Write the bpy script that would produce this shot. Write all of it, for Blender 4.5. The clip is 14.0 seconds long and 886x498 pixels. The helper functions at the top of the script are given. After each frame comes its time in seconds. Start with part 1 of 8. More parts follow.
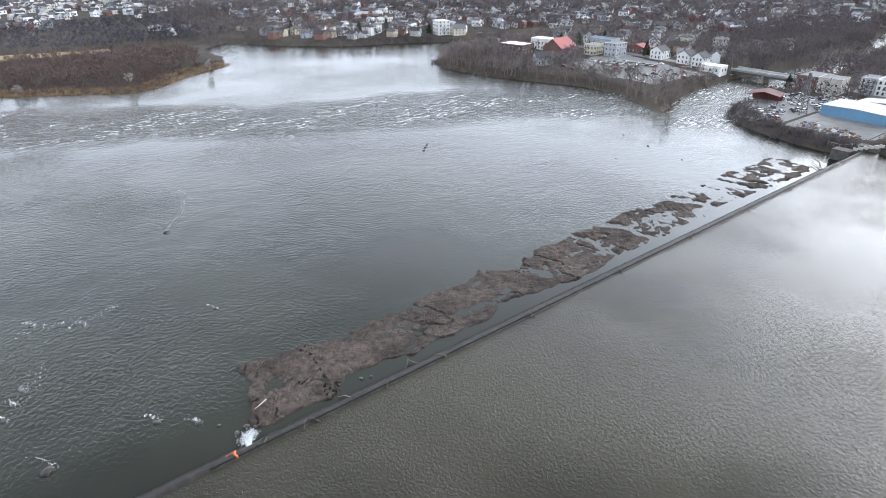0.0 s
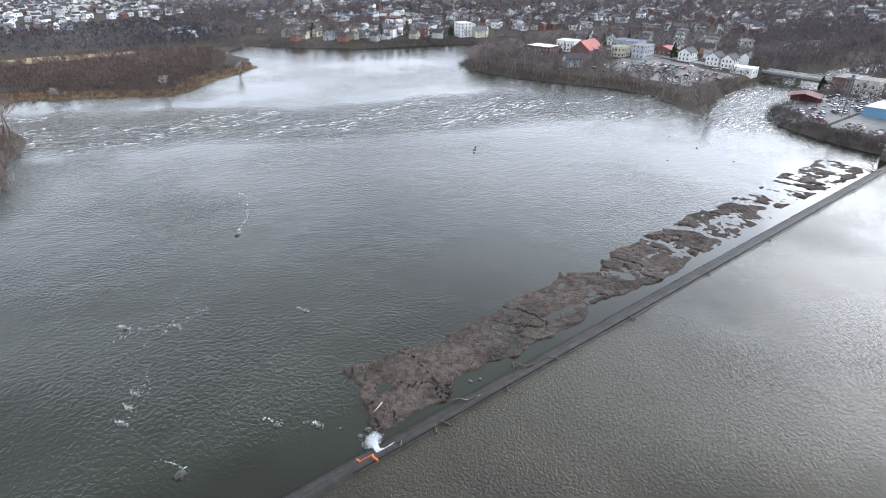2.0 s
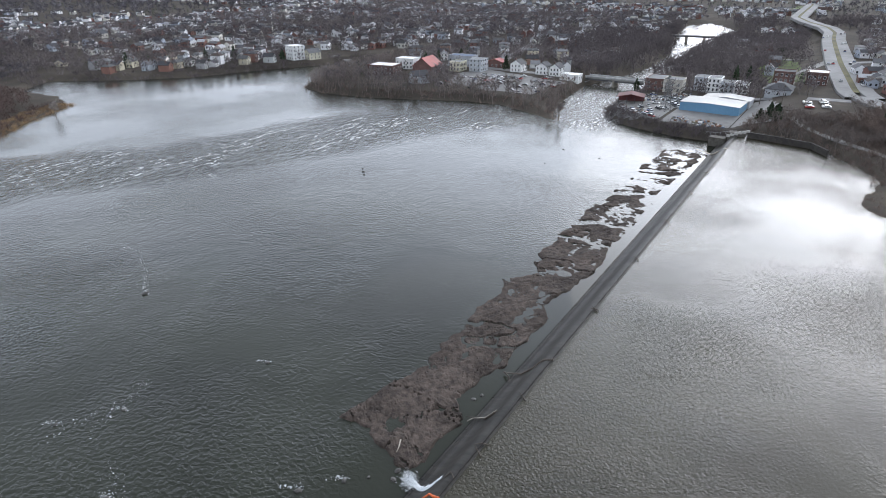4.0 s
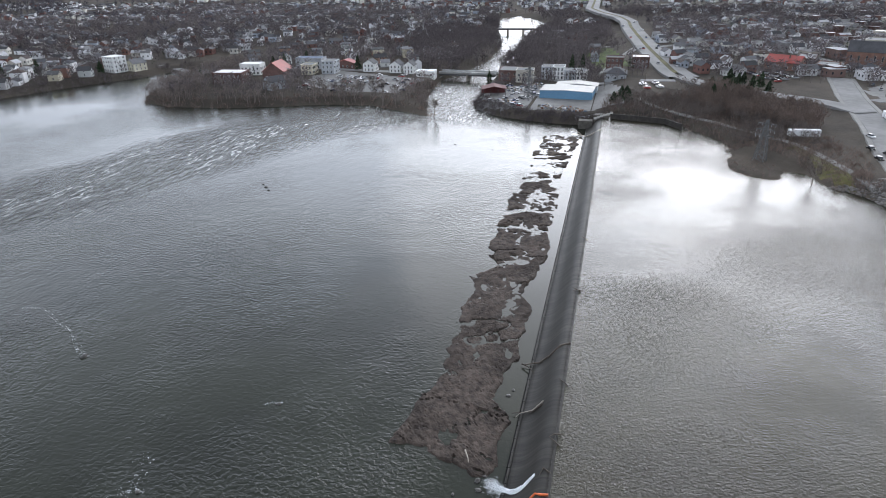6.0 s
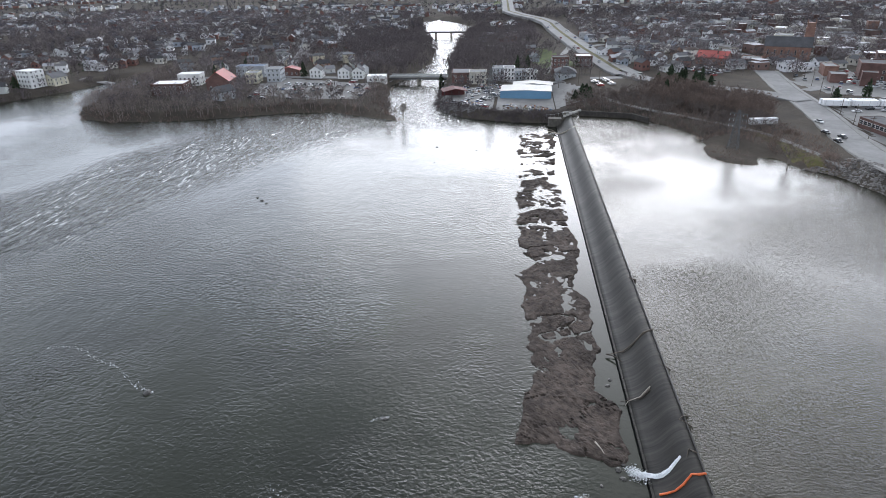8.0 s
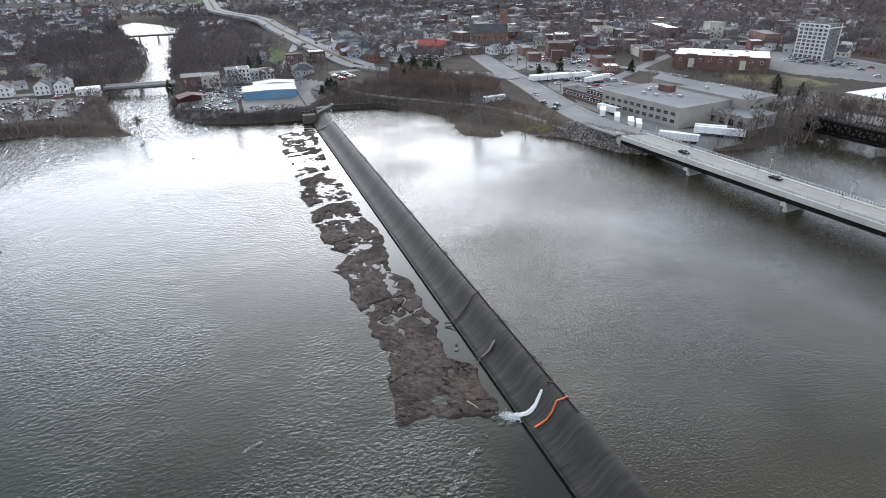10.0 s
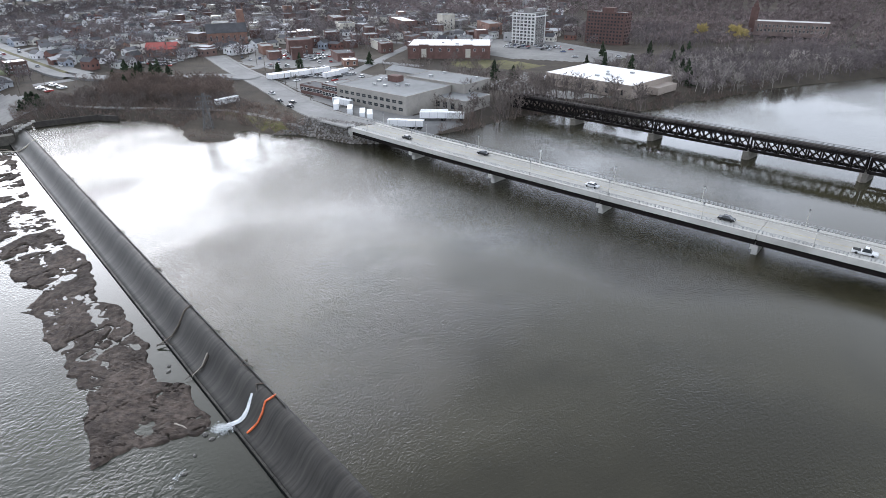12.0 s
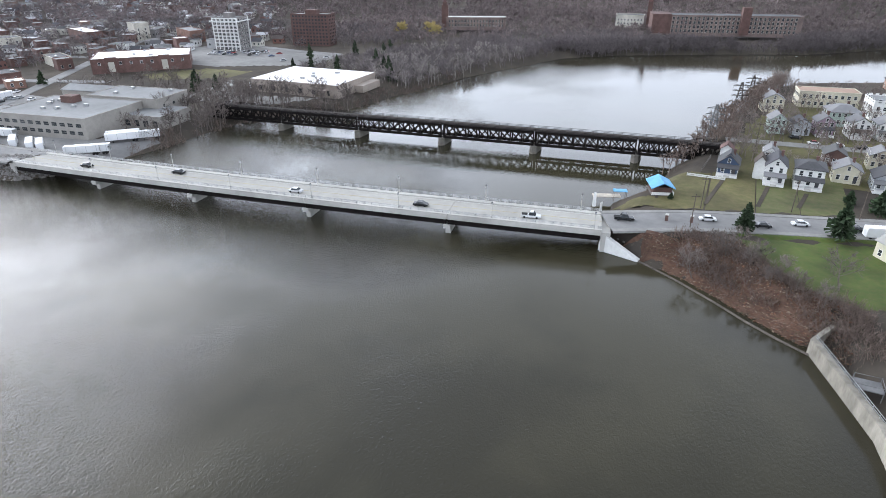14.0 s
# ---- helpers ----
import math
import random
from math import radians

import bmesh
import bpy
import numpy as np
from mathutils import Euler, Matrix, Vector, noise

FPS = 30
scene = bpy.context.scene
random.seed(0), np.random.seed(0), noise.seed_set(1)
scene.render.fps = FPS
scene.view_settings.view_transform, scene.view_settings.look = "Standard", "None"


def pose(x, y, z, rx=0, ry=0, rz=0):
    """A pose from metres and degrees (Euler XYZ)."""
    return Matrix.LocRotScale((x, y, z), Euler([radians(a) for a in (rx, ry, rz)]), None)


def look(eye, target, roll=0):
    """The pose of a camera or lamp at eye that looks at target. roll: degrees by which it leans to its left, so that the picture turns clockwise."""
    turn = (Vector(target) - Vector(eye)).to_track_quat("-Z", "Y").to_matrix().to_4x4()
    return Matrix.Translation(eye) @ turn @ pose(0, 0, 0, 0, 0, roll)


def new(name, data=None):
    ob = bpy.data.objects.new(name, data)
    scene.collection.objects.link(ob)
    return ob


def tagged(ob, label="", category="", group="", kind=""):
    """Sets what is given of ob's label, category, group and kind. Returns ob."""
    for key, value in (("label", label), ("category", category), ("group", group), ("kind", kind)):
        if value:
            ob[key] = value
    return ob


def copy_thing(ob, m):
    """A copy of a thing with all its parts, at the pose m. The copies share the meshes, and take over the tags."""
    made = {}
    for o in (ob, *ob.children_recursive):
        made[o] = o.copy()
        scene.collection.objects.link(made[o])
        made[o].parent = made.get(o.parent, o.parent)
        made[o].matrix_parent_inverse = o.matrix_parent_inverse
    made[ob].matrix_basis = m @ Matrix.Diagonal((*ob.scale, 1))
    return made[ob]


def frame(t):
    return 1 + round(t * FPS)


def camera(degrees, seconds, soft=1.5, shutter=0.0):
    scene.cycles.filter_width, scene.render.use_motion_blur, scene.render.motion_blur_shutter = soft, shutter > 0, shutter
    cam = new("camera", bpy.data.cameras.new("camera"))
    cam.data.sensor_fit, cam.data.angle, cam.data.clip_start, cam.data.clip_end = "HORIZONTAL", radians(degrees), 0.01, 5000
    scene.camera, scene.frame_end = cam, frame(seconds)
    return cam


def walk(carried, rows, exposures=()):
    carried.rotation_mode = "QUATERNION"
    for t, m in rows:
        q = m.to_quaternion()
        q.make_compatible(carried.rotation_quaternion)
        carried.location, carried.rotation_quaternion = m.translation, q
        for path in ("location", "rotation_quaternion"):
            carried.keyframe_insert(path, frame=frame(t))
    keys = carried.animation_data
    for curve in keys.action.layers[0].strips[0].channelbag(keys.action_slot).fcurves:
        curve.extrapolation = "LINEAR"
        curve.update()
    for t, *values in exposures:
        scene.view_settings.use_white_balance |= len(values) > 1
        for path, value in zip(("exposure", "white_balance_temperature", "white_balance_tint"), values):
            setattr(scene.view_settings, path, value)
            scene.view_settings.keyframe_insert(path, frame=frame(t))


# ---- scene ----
cam = camera(73.0, 14.0, soft=0.9)
PATH = [
    (0, (1.985, 1.221, 80.13), (3.066, 2.637, 79.221), -0.2),
    (0.5, (-1.61, 3.858, 80.032), (-0.527, 5.274, 79.125), -0.2),
    (1, (-6.038, 7.073, 80.168), (-4.954, 8.487, 79.26), -0.2),
    (1.5, (-11.037, 10.555, 80.363), (-9.951, 11.968, 79.455), -0.2),
    (2, (-16.332, 15.139, 80.617), (-15.243, 16.552, 79.712), -0.2),
    (2.5, (-21.432, 19.826, 80.699), (-20.28, 21.218, 79.84), -0.3),
    (3, (-27.127, 25.737, 80.915), (-25.908, 27.075, 80.065), -0.3),
    (3.5, (-32.257, 31.846, 81.281), (-30.9, 33.041, 80.428), -0.4),
    (3.6, (-33.181, 33.211, 81.274), (-31.798, 34.374, 80.419), -0.3),
    (4, (-36.681, 39.038, 81.044), (-35.188, 40.058, 80.188), -0.5),
    (4.2, (-38.397, 42.227, 80.952), (-36.865, 43.185, 80.095), -0.5),
    (6.3, (-53.087, 79.368, 82.826), (-51.349, 79.84, 81.957), -0.7),
    (6.5, (-54.088, 83.034, 82.943), (-52.345, 83.487, 82.073), -0.5),
    (7, (-56.362, 92.69, 82.952), (-54.606, 93.091, 82.082), -0.5),
    (7.2, (-57.034, 96.309, 82.884), (-55.274, 96.691, 82.014), -0.5),
    (9.3, (-59.606, 129.445, 82.389), (-57.827, 129.161, 81.519), -1.3),
    (9.5, (-59.1, 130.578, 82.485), (-57.344, 130.194, 81.608), -0.9),
    (10, (-59.043, 129.692, 82.448), (-57.347, 129.102, 81.566), -0.9),
    (10.5, (-60.343, 127.377, 82.373), (-58.719, 126.616, 81.488), -1.0),
    (11, (-63.019, 123.178, 82.335), (-61.481, 122.262, 81.444), -0.9),
    (11.5, (-66.125, 117.548, 82.006), (-64.67, 116.508, 81.111), -0.7),
    (12, (-70.457, 111.066, 81.608), (-69.09, 109.914, 80.711), -0.6),
    (12.5, (-76.013, 104.928, 81.403), (-74.732, 103.682, 80.505), -0.7),
    (13, (-80.41, 99.062, 81.0), (-79.159, 97.782, 80.108), -0.5),
    (13.5, (-81.581, 97.3, 81.116), (-80.632, 95.785, 80.22), -0.4),
    (14, (-81.9, 98.868, 81.655), (-81.133, 97.254, 80.758), -0.3),
]
walk(cam, [(t, look(eye, target, roll)) for t, eye, target, roll in PATH],
     exposures=[(0.0, 0.36), (3.0, 0.36), (4.0, -0.16), (6.5, -0.3), (9.5, -0.22), (11.0, -0.1), (12.5, 0.05), (13.5, 0.05), (14.0, 0.22)])

# ---- light: bright overcast with the sun low behind thin cloud ----
SUN_AZ, SUN_EL = radians(-9.0), radians(18.5)
SUN = Vector((math.cos(SUN_AZ) * math.cos(SUN_EL), math.sin(SUN_AZ) * math.cos(SUN_EL), math.sin(SUN_EL)))
world = bpy.data.worlds.new("overcast_sky")
scene.world = world
world.use_nodes = True
wn, wl = world.node_tree.nodes, world.node_tree.links
wn.clear()


def wnode(kind, **values):
    n = wn.new(kind)
    for k, v in values.items():
        n.inputs[k].default_value = v
    return n


sky = wn.new("ShaderNodeTexSky")
sky.sky_type = "NISHITA"
sky.sun_disc = False
sky.sun_elevation, sky.sun_rotation = SUN_EL, radians(90) - SUN_AZ
sky.dust_density, sky.air_density, sky.ozone_density = 6.0, 1.5, 1.0
coord = wn.new("ShaderNodeTexCoord")
unit = wn.new("ShaderNodeVectorMath")
unit.operation = "NORMALIZE"
wl.new(coord.outputs["Generated"], unit.inputs[0])
clouds = wnode("ShaderNodeTexNoise", Scale=2.6, Detail=5.0, Roughness=0.55)
stretch = wn.new("ShaderNodeVectorMath")
stretch.operation = "MULTIPLY"
stretch.inputs[1].default_value = (1.0, 1.0, 2.6)
wl.new(unit.outputs[0], stretch.inputs[0])
wl.new(stretch.outputs[0], clouds.inputs["Vector"])
near = wn.new("ShaderNodeVectorMath")
near.operation = "DOT_PRODUCT"
near.inputs[1].default_value = SUN
wl.new(unit.outputs[0], near.inputs[0])
# brightness of the overcast, from the side away from the sun to the sun itself
toward = wn.new("ShaderNodeMapRange")
toward.inputs["From Min"].default_value, toward.inputs["From Max"].default_value = -0.3, 1.0
wl.new(near.outputs["Value"], toward.inputs["Value"])
glow = wn.new("ShaderNodeValToRGB")
for i, (pos, v) in enumerate(((-0.3, 0.35), (0.0, 0.34), (0.45, 0.39), (0.75, 0.54), (0.86, 0.68), (0.93, 0.86), (0.975, 1.12), (1.0, 1.4))):
    e = glow.color_ramp.elements[i] if i < 2 else glow.color_ramp.elements.new((pos + 0.3) / 1.3)
    e.position, e.color = (pos + 0.3) / 1.3, (v, v, v, 1)
wl.new(toward.outputs[0], glow.inputs[0])
puff = wn.new("ShaderNodeMapRange")
for k, v in (("From Min", 0.25), ("From Max", 0.75), ("To Min", 0.82), ("To Max", 1.16)):
    puff.inputs[k].default_value = v
wl.new(clouds.outputs["Fac"], puff.inputs["Value"])
gray = wn.new("ShaderNodeMath")
gray.operation = "MULTIPLY"
wl.new(glow.outputs[0], gray.inputs[0])
wl.new(puff.outputs[0], gray.inputs[1])
cloudy = wn.new("ShaderNodeMix")
cloudy.data_type = "RGBA"
cloudy.inputs["Factor"].default_value = 0.85
tone = wn.new("ShaderNodeVectorMath")
tone.operation = "SCALE"
tone.inputs[0].default_value = (0.88, 0.965, 1.135)
rise = wn.new("ShaderNodeSeparateXYZ")
wl.new(unit.outputs[0], rise.inputs[0])
lift = wn.new("ShaderNodeValToRGB")
for i, (pos, v) in enumerate(((0.0, 0.72), (0.12, 0.9), (0.27, 1.15), (0.46, 0.8), (0.66, 0.44), (1.0, 0.34))):
    e = lift.color_ramp.elements[i] if i < 2 else lift.color_ramp.elements.new(pos)
    e.position, e.color = pos, (v, v, v, 1)
wl.new(rise.outputs["Z"], lift.inputs[0])
deck_light = wn.new("ShaderNodeMath")
deck_light.operation = "MULTIPLY"
wl.new(gray.outputs[0], deck_light.inputs[0])
wl.new(lift.outputs["Color"], deck_light.inputs[1])
bright = wn.new("ShaderNodeMath")
bright.operation = "MULTIPLY"
bright.inputs[1].default_value = 52.0
wl.new(deck_light.outputs[0], bright.inputs[0])
wl.new(bright.outputs[0], tone.inputs["Scale"])
wl.new(sky.outputs[0], cloudy.inputs["A"])
wl.new(tone.outputs[0], cloudy.inputs["B"])
back = wnode("ShaderNodeBackground", Strength=0.12)
wout = wn.new("ShaderNodeOutputWorld")
wl.new(cloudy.outputs["Result"], back.inputs["Color"])
wl.new(back.outputs[0], wout.inputs["Surface"])
lamp = bpy.data.lights.new("sun", "SUN")
lamp.energy, lamp.angle, lamp.color = 0.85, radians(58), (1.0, 0.96, 0.9)
new("sun", lamp).matrix_world = look(SUN * 900, (0, 0, 0))

# ---- materials ----
def mat(name, a, b=None, scale=1.0, rough=0.75, metal=0.0, bump=0.0, bscale=None, rnd=0.0, island=0.0, stain=0.25, spec=0.4, axis=(1, 1, 1)):
    """A surface: two tones mixed by fine grain, large stains over them, relief, and a tone of its own for each object or island."""
    m = bpy.data.materials.new(name)
    m.use_nodes = True
    n, l = m.node_tree.nodes, m.node_tree.links
    p = n["Principled BSDF"]
    p.inputs["Roughness"].default_value, p.inputs["Metallic"].default_value = rough, metal
    p.inputs["Specular IOR Level"].default_value = spec
    b = b or tuple(c * 0.75 for c in a)
    tc = n.new("ShaderNodeTexCoord")
    mp = n.new("ShaderNodeMapping")
    mp.inputs["Scale"].default_value = axis
    l.new(tc.outputs["Object"], mp.inputs["Vector"])
    fine = n.new("ShaderNodeTexNoise")
    fine.inputs["Scale"].default_value, fine.inputs["Detail"].default_value, fine.inputs["Roughness"].default_value = scale, 7, 0.65
    l.new(mp.outputs[0], fine.inputs["Vector"])
    ramp = n.new("ShaderNodeMapRange")
    ramp.inputs["From Min"].default_value, ramp.inputs["From Max"].default_value = 0.32, 0.68
    l.new(fine.outputs["Fac"], ramp.inputs["Value"])
    mix = n.new("ShaderNodeMix")
    mix.data_type = "RGBA"
    mix.inputs["A"].default_value, mix.inputs["B"].default_value = (*a, 1), (*b, 1)
    l.new(ramp.outputs[0], mix.inputs["Factor"])
    out = mix.outputs["Result"]
    big = n.new("ShaderNodeTexNoise")
    big.inputs["Scale"].default_value, big.inputs["Detail"].default_value = scale * 0.13, 4
    l.new(mp.outputs[0], big.inputs["Vector"])
    val = n.new("ShaderNodeMapRange")
    for k, v in (("From Min", 0.3), ("From Max", 0.7), ("To Min", 1 - stain), ("To Max", 1 + stain)):
        val.inputs[k].default_value = v
    l.new(big.outputs["Fac"], val.inputs["Value"])
    gain = val.outputs[0]
    for amount, source in ((rnd, "ShaderNodeObjectInfo"), (island, "ShaderNodeNewGeometry")):
        if amount:
            oi = n.new(source)
            r = n.new("ShaderNodeMapRange")
            r.inputs["To Min"].default_value, r.inputs["To Max"].default_value = 1 - amount, 1 + amount
            l.new(oi.outputs["Random" if source.endswith("Info") else "Random Per Island"], r.inputs["Value"])
            mul = n.new("ShaderNodeMath")
            mul.operation = "MULTIPLY"
            l.new(gain, mul.inputs[0])
            l.new(r.outputs[0], mul.inputs[1])
            gain = mul.outputs[0]
    sc = n.new("ShaderNodeVectorMath")
    sc.operation = "SCALE"
    l.new(out, sc.inputs[0])
    l.new(gain, sc.inputs["Scale"])
    l.new(sc.outputs[0], p.inputs["Base Color"])
    if bump:
        bn = n.new("ShaderNodeTexNoise")
        bn.inputs["Scale"].default_value, bn.inputs["Detail"].default_value = bscale or scale * 2, 5
        l.new(mp.outputs[0], bn.inputs["Vector"])
        bp = n.new("ShaderNodeBump")
        bp.inputs["Strength"].default_value, bp.inputs["Distance"].default_value = 0.8, bump
        l.new(bn.outputs["Fac"], bp.inputs["Height"])
        l.new(bp.outputs[0], p.inputs["Normal"])
    return m


def tints(name, colours, rough=0.7, kind="object", stain=0.15):
    """A paint that takes one of several colours, drawn for each object or each island."""
    m = mat(name, (0.5, 0.5, 0.5), rough=rough, scale=0.6, stain=stain)
    n, l = m.node_tree.nodes, m.node_tree.links
    r = n.new("ShaderNodeValToRGB")
    r.color_ramp.interpolation = "CONSTANT"
    for i, c in enumerate(colours):
        e = r.color_ramp.elements[i] if i < 2 else r.color_ramp.elements.new(i / len(colours))
        e.position, e.color = i / len(colours), (*c, 1)
    src = n.new("ShaderNodeObjectInfo" if kind == "object" else "ShaderNodeNewGeometry")
    l.new(src.outputs["Random" if kind == "object" else "Random Per Island"], r.inputs[0])
    mix = next(x for x in n if x.bl_idname == "ShaderNodeMix")
    dark = n.new("ShaderNodeVectorMath")
    dark.operation = "SCALE"
    dark.inputs["Scale"].default_value = 0.85
    l.new(r.outputs[0], dark.inputs[0])
    l.new(r.outputs[0], mix.inputs["A"])
    l.new(dark.outputs[0], mix.inputs["B"])
    return m


WHITE = mat("white_paint", (0.75, 0.75, 0.73), (0.62, 0.62, 0.6), 0.8, 0.55, stain=0.12)
CREAM = mat("cream_siding", (0.62, 0.58, 0.45), scale=0.8, rough=0.65)
PALEGREEN = mat("pale_green_siding", (0.42, 0.52, 0.46), scale=0.8, rough=0.65, stain=0.1)
NAVY = mat("navy_siding", (0.05, 0.08, 0.14), scale=0.8, rough=0.6)
LILAC = mat("mauve_siding", (0.36, 0.26, 0.32), scale=0.8, rough=0.65)
GREYSIDE = mat("grey_siding", (0.4, 0.42, 0.44), scale=0.8, rough=0.65)
SIDING = tints("house_siding", [(0.8, 0.8, 0.8), (0.68, 0.68, 0.65), (0.78, 0.76, 0.7), (0.4, 0.4, 0.4), (0.82, 0.82, 0.82), (0.42, 0.46, 0.5), (0.32, 0.2, 0.15), (0.58, 0.53, 0.4), (0.5, 0.52, 0.5), (0.25, 0.13, 0.1)])
ROOFING = tints("asphalt_shingles", [(0.07, 0.07, 0.075), (0.11, 0.11, 0.11), (0.06, 0.058, 0.06), (0.15, 0.15, 0.155), (0.09, 0.07, 0.06), (0.22, 0.22, 0.225), (0.08, 0.08, 0.088)], 0.9)
FARWALL = tints("distant_siding", [(0.8, 0.8, 0.82), (0.6, 0.6, 0.6), (0.68, 0.66, 0.6), (0.82, 0.82, 0.83), (0.84, 0.84, 0.84), (0.38, 0.42, 0.48), (0.2, 0.1, 0.08), (0.5, 0.47, 0.42), (0.17, 0.085, 0.07)], kind="island")
FARBRICK = tints("distant_brick", [(0.18, 0.115, 0.1), (0.15, 0.1, 0.09), (0.4, 0.4, 0.4), (0.17, 0.11, 0.095), (0.45, 0.42, 0.37), (0.62, 0.62, 0.6), (0.25, 0.24, 0.24), (0.55, 0.54, 0.5)], kind="island")
FARROOF = tints("distant_shingles", [(0.06, 0.06, 0.066), (0.09, 0.09, 0.095), (0.12, 0.12, 0.125), (0.05, 0.05, 0.052), (0.45, 0.45, 0.46), (0.08, 0.065, 0.06), (0.07, 0.072, 0.08), (0.14, 0.135, 0.135)], 0.9, kind="island")
BRICK = mat("red_brick", (0.15, 0.085, 0.072), (0.1, 0.06, 0.053), 2.0, 0.85, bump=0.01, rnd=0.2)
BROWNBRICK = mat("brown_brick", (0.115, 0.065, 0.055), (0.085, 0.05, 0.044), 2.0, 0.85, rnd=0.1)
MILLBRICK = mat("pale_brown_brick", (0.2, 0.15, 0.135), (0.14, 0.105, 0.095), 1.2, 0.85)
TANBRICK = mat("orange_brick", (0.25, 0.145, 0.11), (0.18, 0.105, 0.084), 2.0, 0.85)
GREYBRICK = mat("grey_tan_block", (0.33, 0.31, 0.28), (0.28, 0.262, 0.238), 0.9, 0.8, stain=0.12)
BEIGE = mat("beige_panel", (0.36, 0.305, 0.26), (0.3, 0.255, 0.22), 0.7, 0.7, stain=0.12)
PALESTONE = mat("pale_stone", (0.55, 0.52, 0.45), scale=0.7, rough=0.8)
FLATROOF = mat("grey_membrane_roof", (0.23, 0.235, 0.235), (0.18, 0.185, 0.185), 0.25, 0.85, stain=0.22)
WHITEROOF = mat("white_membrane_roof", (0.82, 0.82, 0.82), (0.74, 0.74, 0.74), 0.2, 0.6, stain=0.06)
DARKROOF = mat("dark_roof", (0.085, 0.085, 0.09), scale=1.0, rough=0.85)
REDROOF = mat("red_metal_roof", (0.33, 0.05, 0.04), scale=0.6, rough=0.55)
RUSTROOF = mat("rust_roof", (0.13, 0.036, 0.034), (0.09, 0.028, 0.027), 0.7, 0.7)
BLUEMETAL = mat("blue_steel_siding", (0.13, 0.27, 0.4), (0.11, 0.23, 0.35), 0.5, 0.5, stain=0.1)
BLUETARP = mat("blue_roof", (0.1, 0.36, 0.6), (0.08, 0.3, 0.52), 0.8, 0.5)
PALEMETAL = mat("pale_metal_roof", (0.4, 0.39, 0.36), (0.32, 0.315, 0.295), 0.3, 0.5, stain=0.15)
GLASSDARK = mat("dark_window_glass", (0.025, 0.03, 0.035), (0.04, 0.045, 0.05), 0.5, 0.12, spec=0.6)
ASPHALT = mat("asphalt", (0.235, 0.232, 0.226), (0.185, 0.183, 0.18), 0.35, 0.9, stain=0.2)
LOT = mat("worn_car_park", (0.22, 0.215, 0.205), (0.16, 0.157, 0.15), 0.2, 0.9, stain=0.25)
PAVE = mat("concrete_pavement", (0.25, 0.245, 0.23), (0.19, 0.187, 0.178), 0.6, 0.85, stain=0.15)
DECK = mat("bridge_deck_concrete", (0.37, 0.36, 0.325), (0.31, 0.30, 0.275), 0.4, 0.85, stain=0.12)
CONCRETE = mat("pale_concrete", (0.5, 0.485, 0.45), (0.42, 0.41, 0.38), 0.5, 0.8, stain=0.18, bump=0.01)
OLDCONC = mat("weathered_concrete", (0.3, 0.28, 0.235), (0.15, 0.138, 0.115), 0.5, 0.85, stain=0.3, bump=0.03, axis=(1, 1, 0.35))
STEEL = mat("black_riveted_steel", (0.009, 0.008, 0.008), (0.016, 0.013, 0.012), 1.5, 0.8, spec=0.1)
GALV = mat("galvanised_steel", (0.45, 0.46, 0.46), scale=2.0, rough=0.45, metal=0.6)
PYLONSTEEL = mat("weathered_pylon_steel", (0.07, 0.06, 0.055), scale=2.0, rough=0.7, spec=0.2)
PYLONGREY = mat("grey_pylon_steel", (0.16, 0.16, 0.16), scale=2.0, rough=0.6, spec=0.2)
GRASS = mat("green_lawn", (0.05, 0.085, 0.014), (0.08, 0.09, 0.024), 0.6, 0.95, stain=0.4, bump=0.05, bscale=4)
DRYGRASS = mat("faded_lawn", (0.075, 0.076, 0.025), (0.115, 0.096, 0.042), 0.5, 0.95, stain=0.4, bump=0.05, bscale=4)
MIXGRASS = mat("mixed_lawn", (0.075, 0.095, 0.028), (0.12, 0.108, 0.05), 0.5, 0.95, stain=0.4, bump=0.05, bscale=4)
TANGRASS = mat("straw_field", (0.34, 0.25, 0.14), (0.25, 0.18, 0.1), 0.2, 0.95, stain=0.25)
REED = mat("dry_reed", (0.34, 0.24, 0.13), (0.2, 0.12, 0.07), 0.15, 0.9, island=0.3)
SOIL = mat("winter_ground", (0.055, 0.048, 0.042), (0.09, 0.077, 0.062), 0.06, 0.95, spec=0.08, stain=0.35, bump=0.25, bscale=0.7)
LITTER = mat("leaf_litter", (0.062, 0.032, 0.022), (0.12, 0.072, 0.05), 1.4, 0.95, stain=0.35, bump=0.12, bscale=2)
RIPRAP = mat("grey_riprap", (0.2, 0.19, 0.18), (0.12, 0.11, 0.1), 0.8, 0.9, rnd=0.3, island=0.35)
BARK = mat("grey_bark", (0.17, 0.145, 0.125), scale=2.0, rough=0.95, rnd=0.25)
TWIG = mat("bare_twigs", (0.2, 0.168, 0.152), (0.14, 0.116, 0.105), 0.2, 0.95, rnd=0.2, island=0.25)
HILLTWIG = mat("hillside_twigs", (0.22, 0.18, 0.175), (0.15, 0.122, 0.122), 0.02, 0.95, spec=0.1, island=0.3, stain=0.3)
FLATTWIG = mat("river_flat_twigs", (0.135, 0.1, 0.088), (0.088, 0.066, 0.06), 0.02, 0.95, spec=0.1, island=0.25, stain=0.35)
# far woods: the cool blue-grey of haze is put into the twig colour
HAZETWIG = mat("haze_tinted_twigs", (0.12, 0.112, 0.122), (0.08, 0.075, 0.084), 0.02, 0.95, spec=0.1, island=0.25, stain=0.3)
WOODTWIG = mat("wood_twigs", (0.175, 0.152, 0.15), (0.118, 0.102, 0.104), 0.02, 0.95, spec=0.1, island=0.25, stain=0.3)
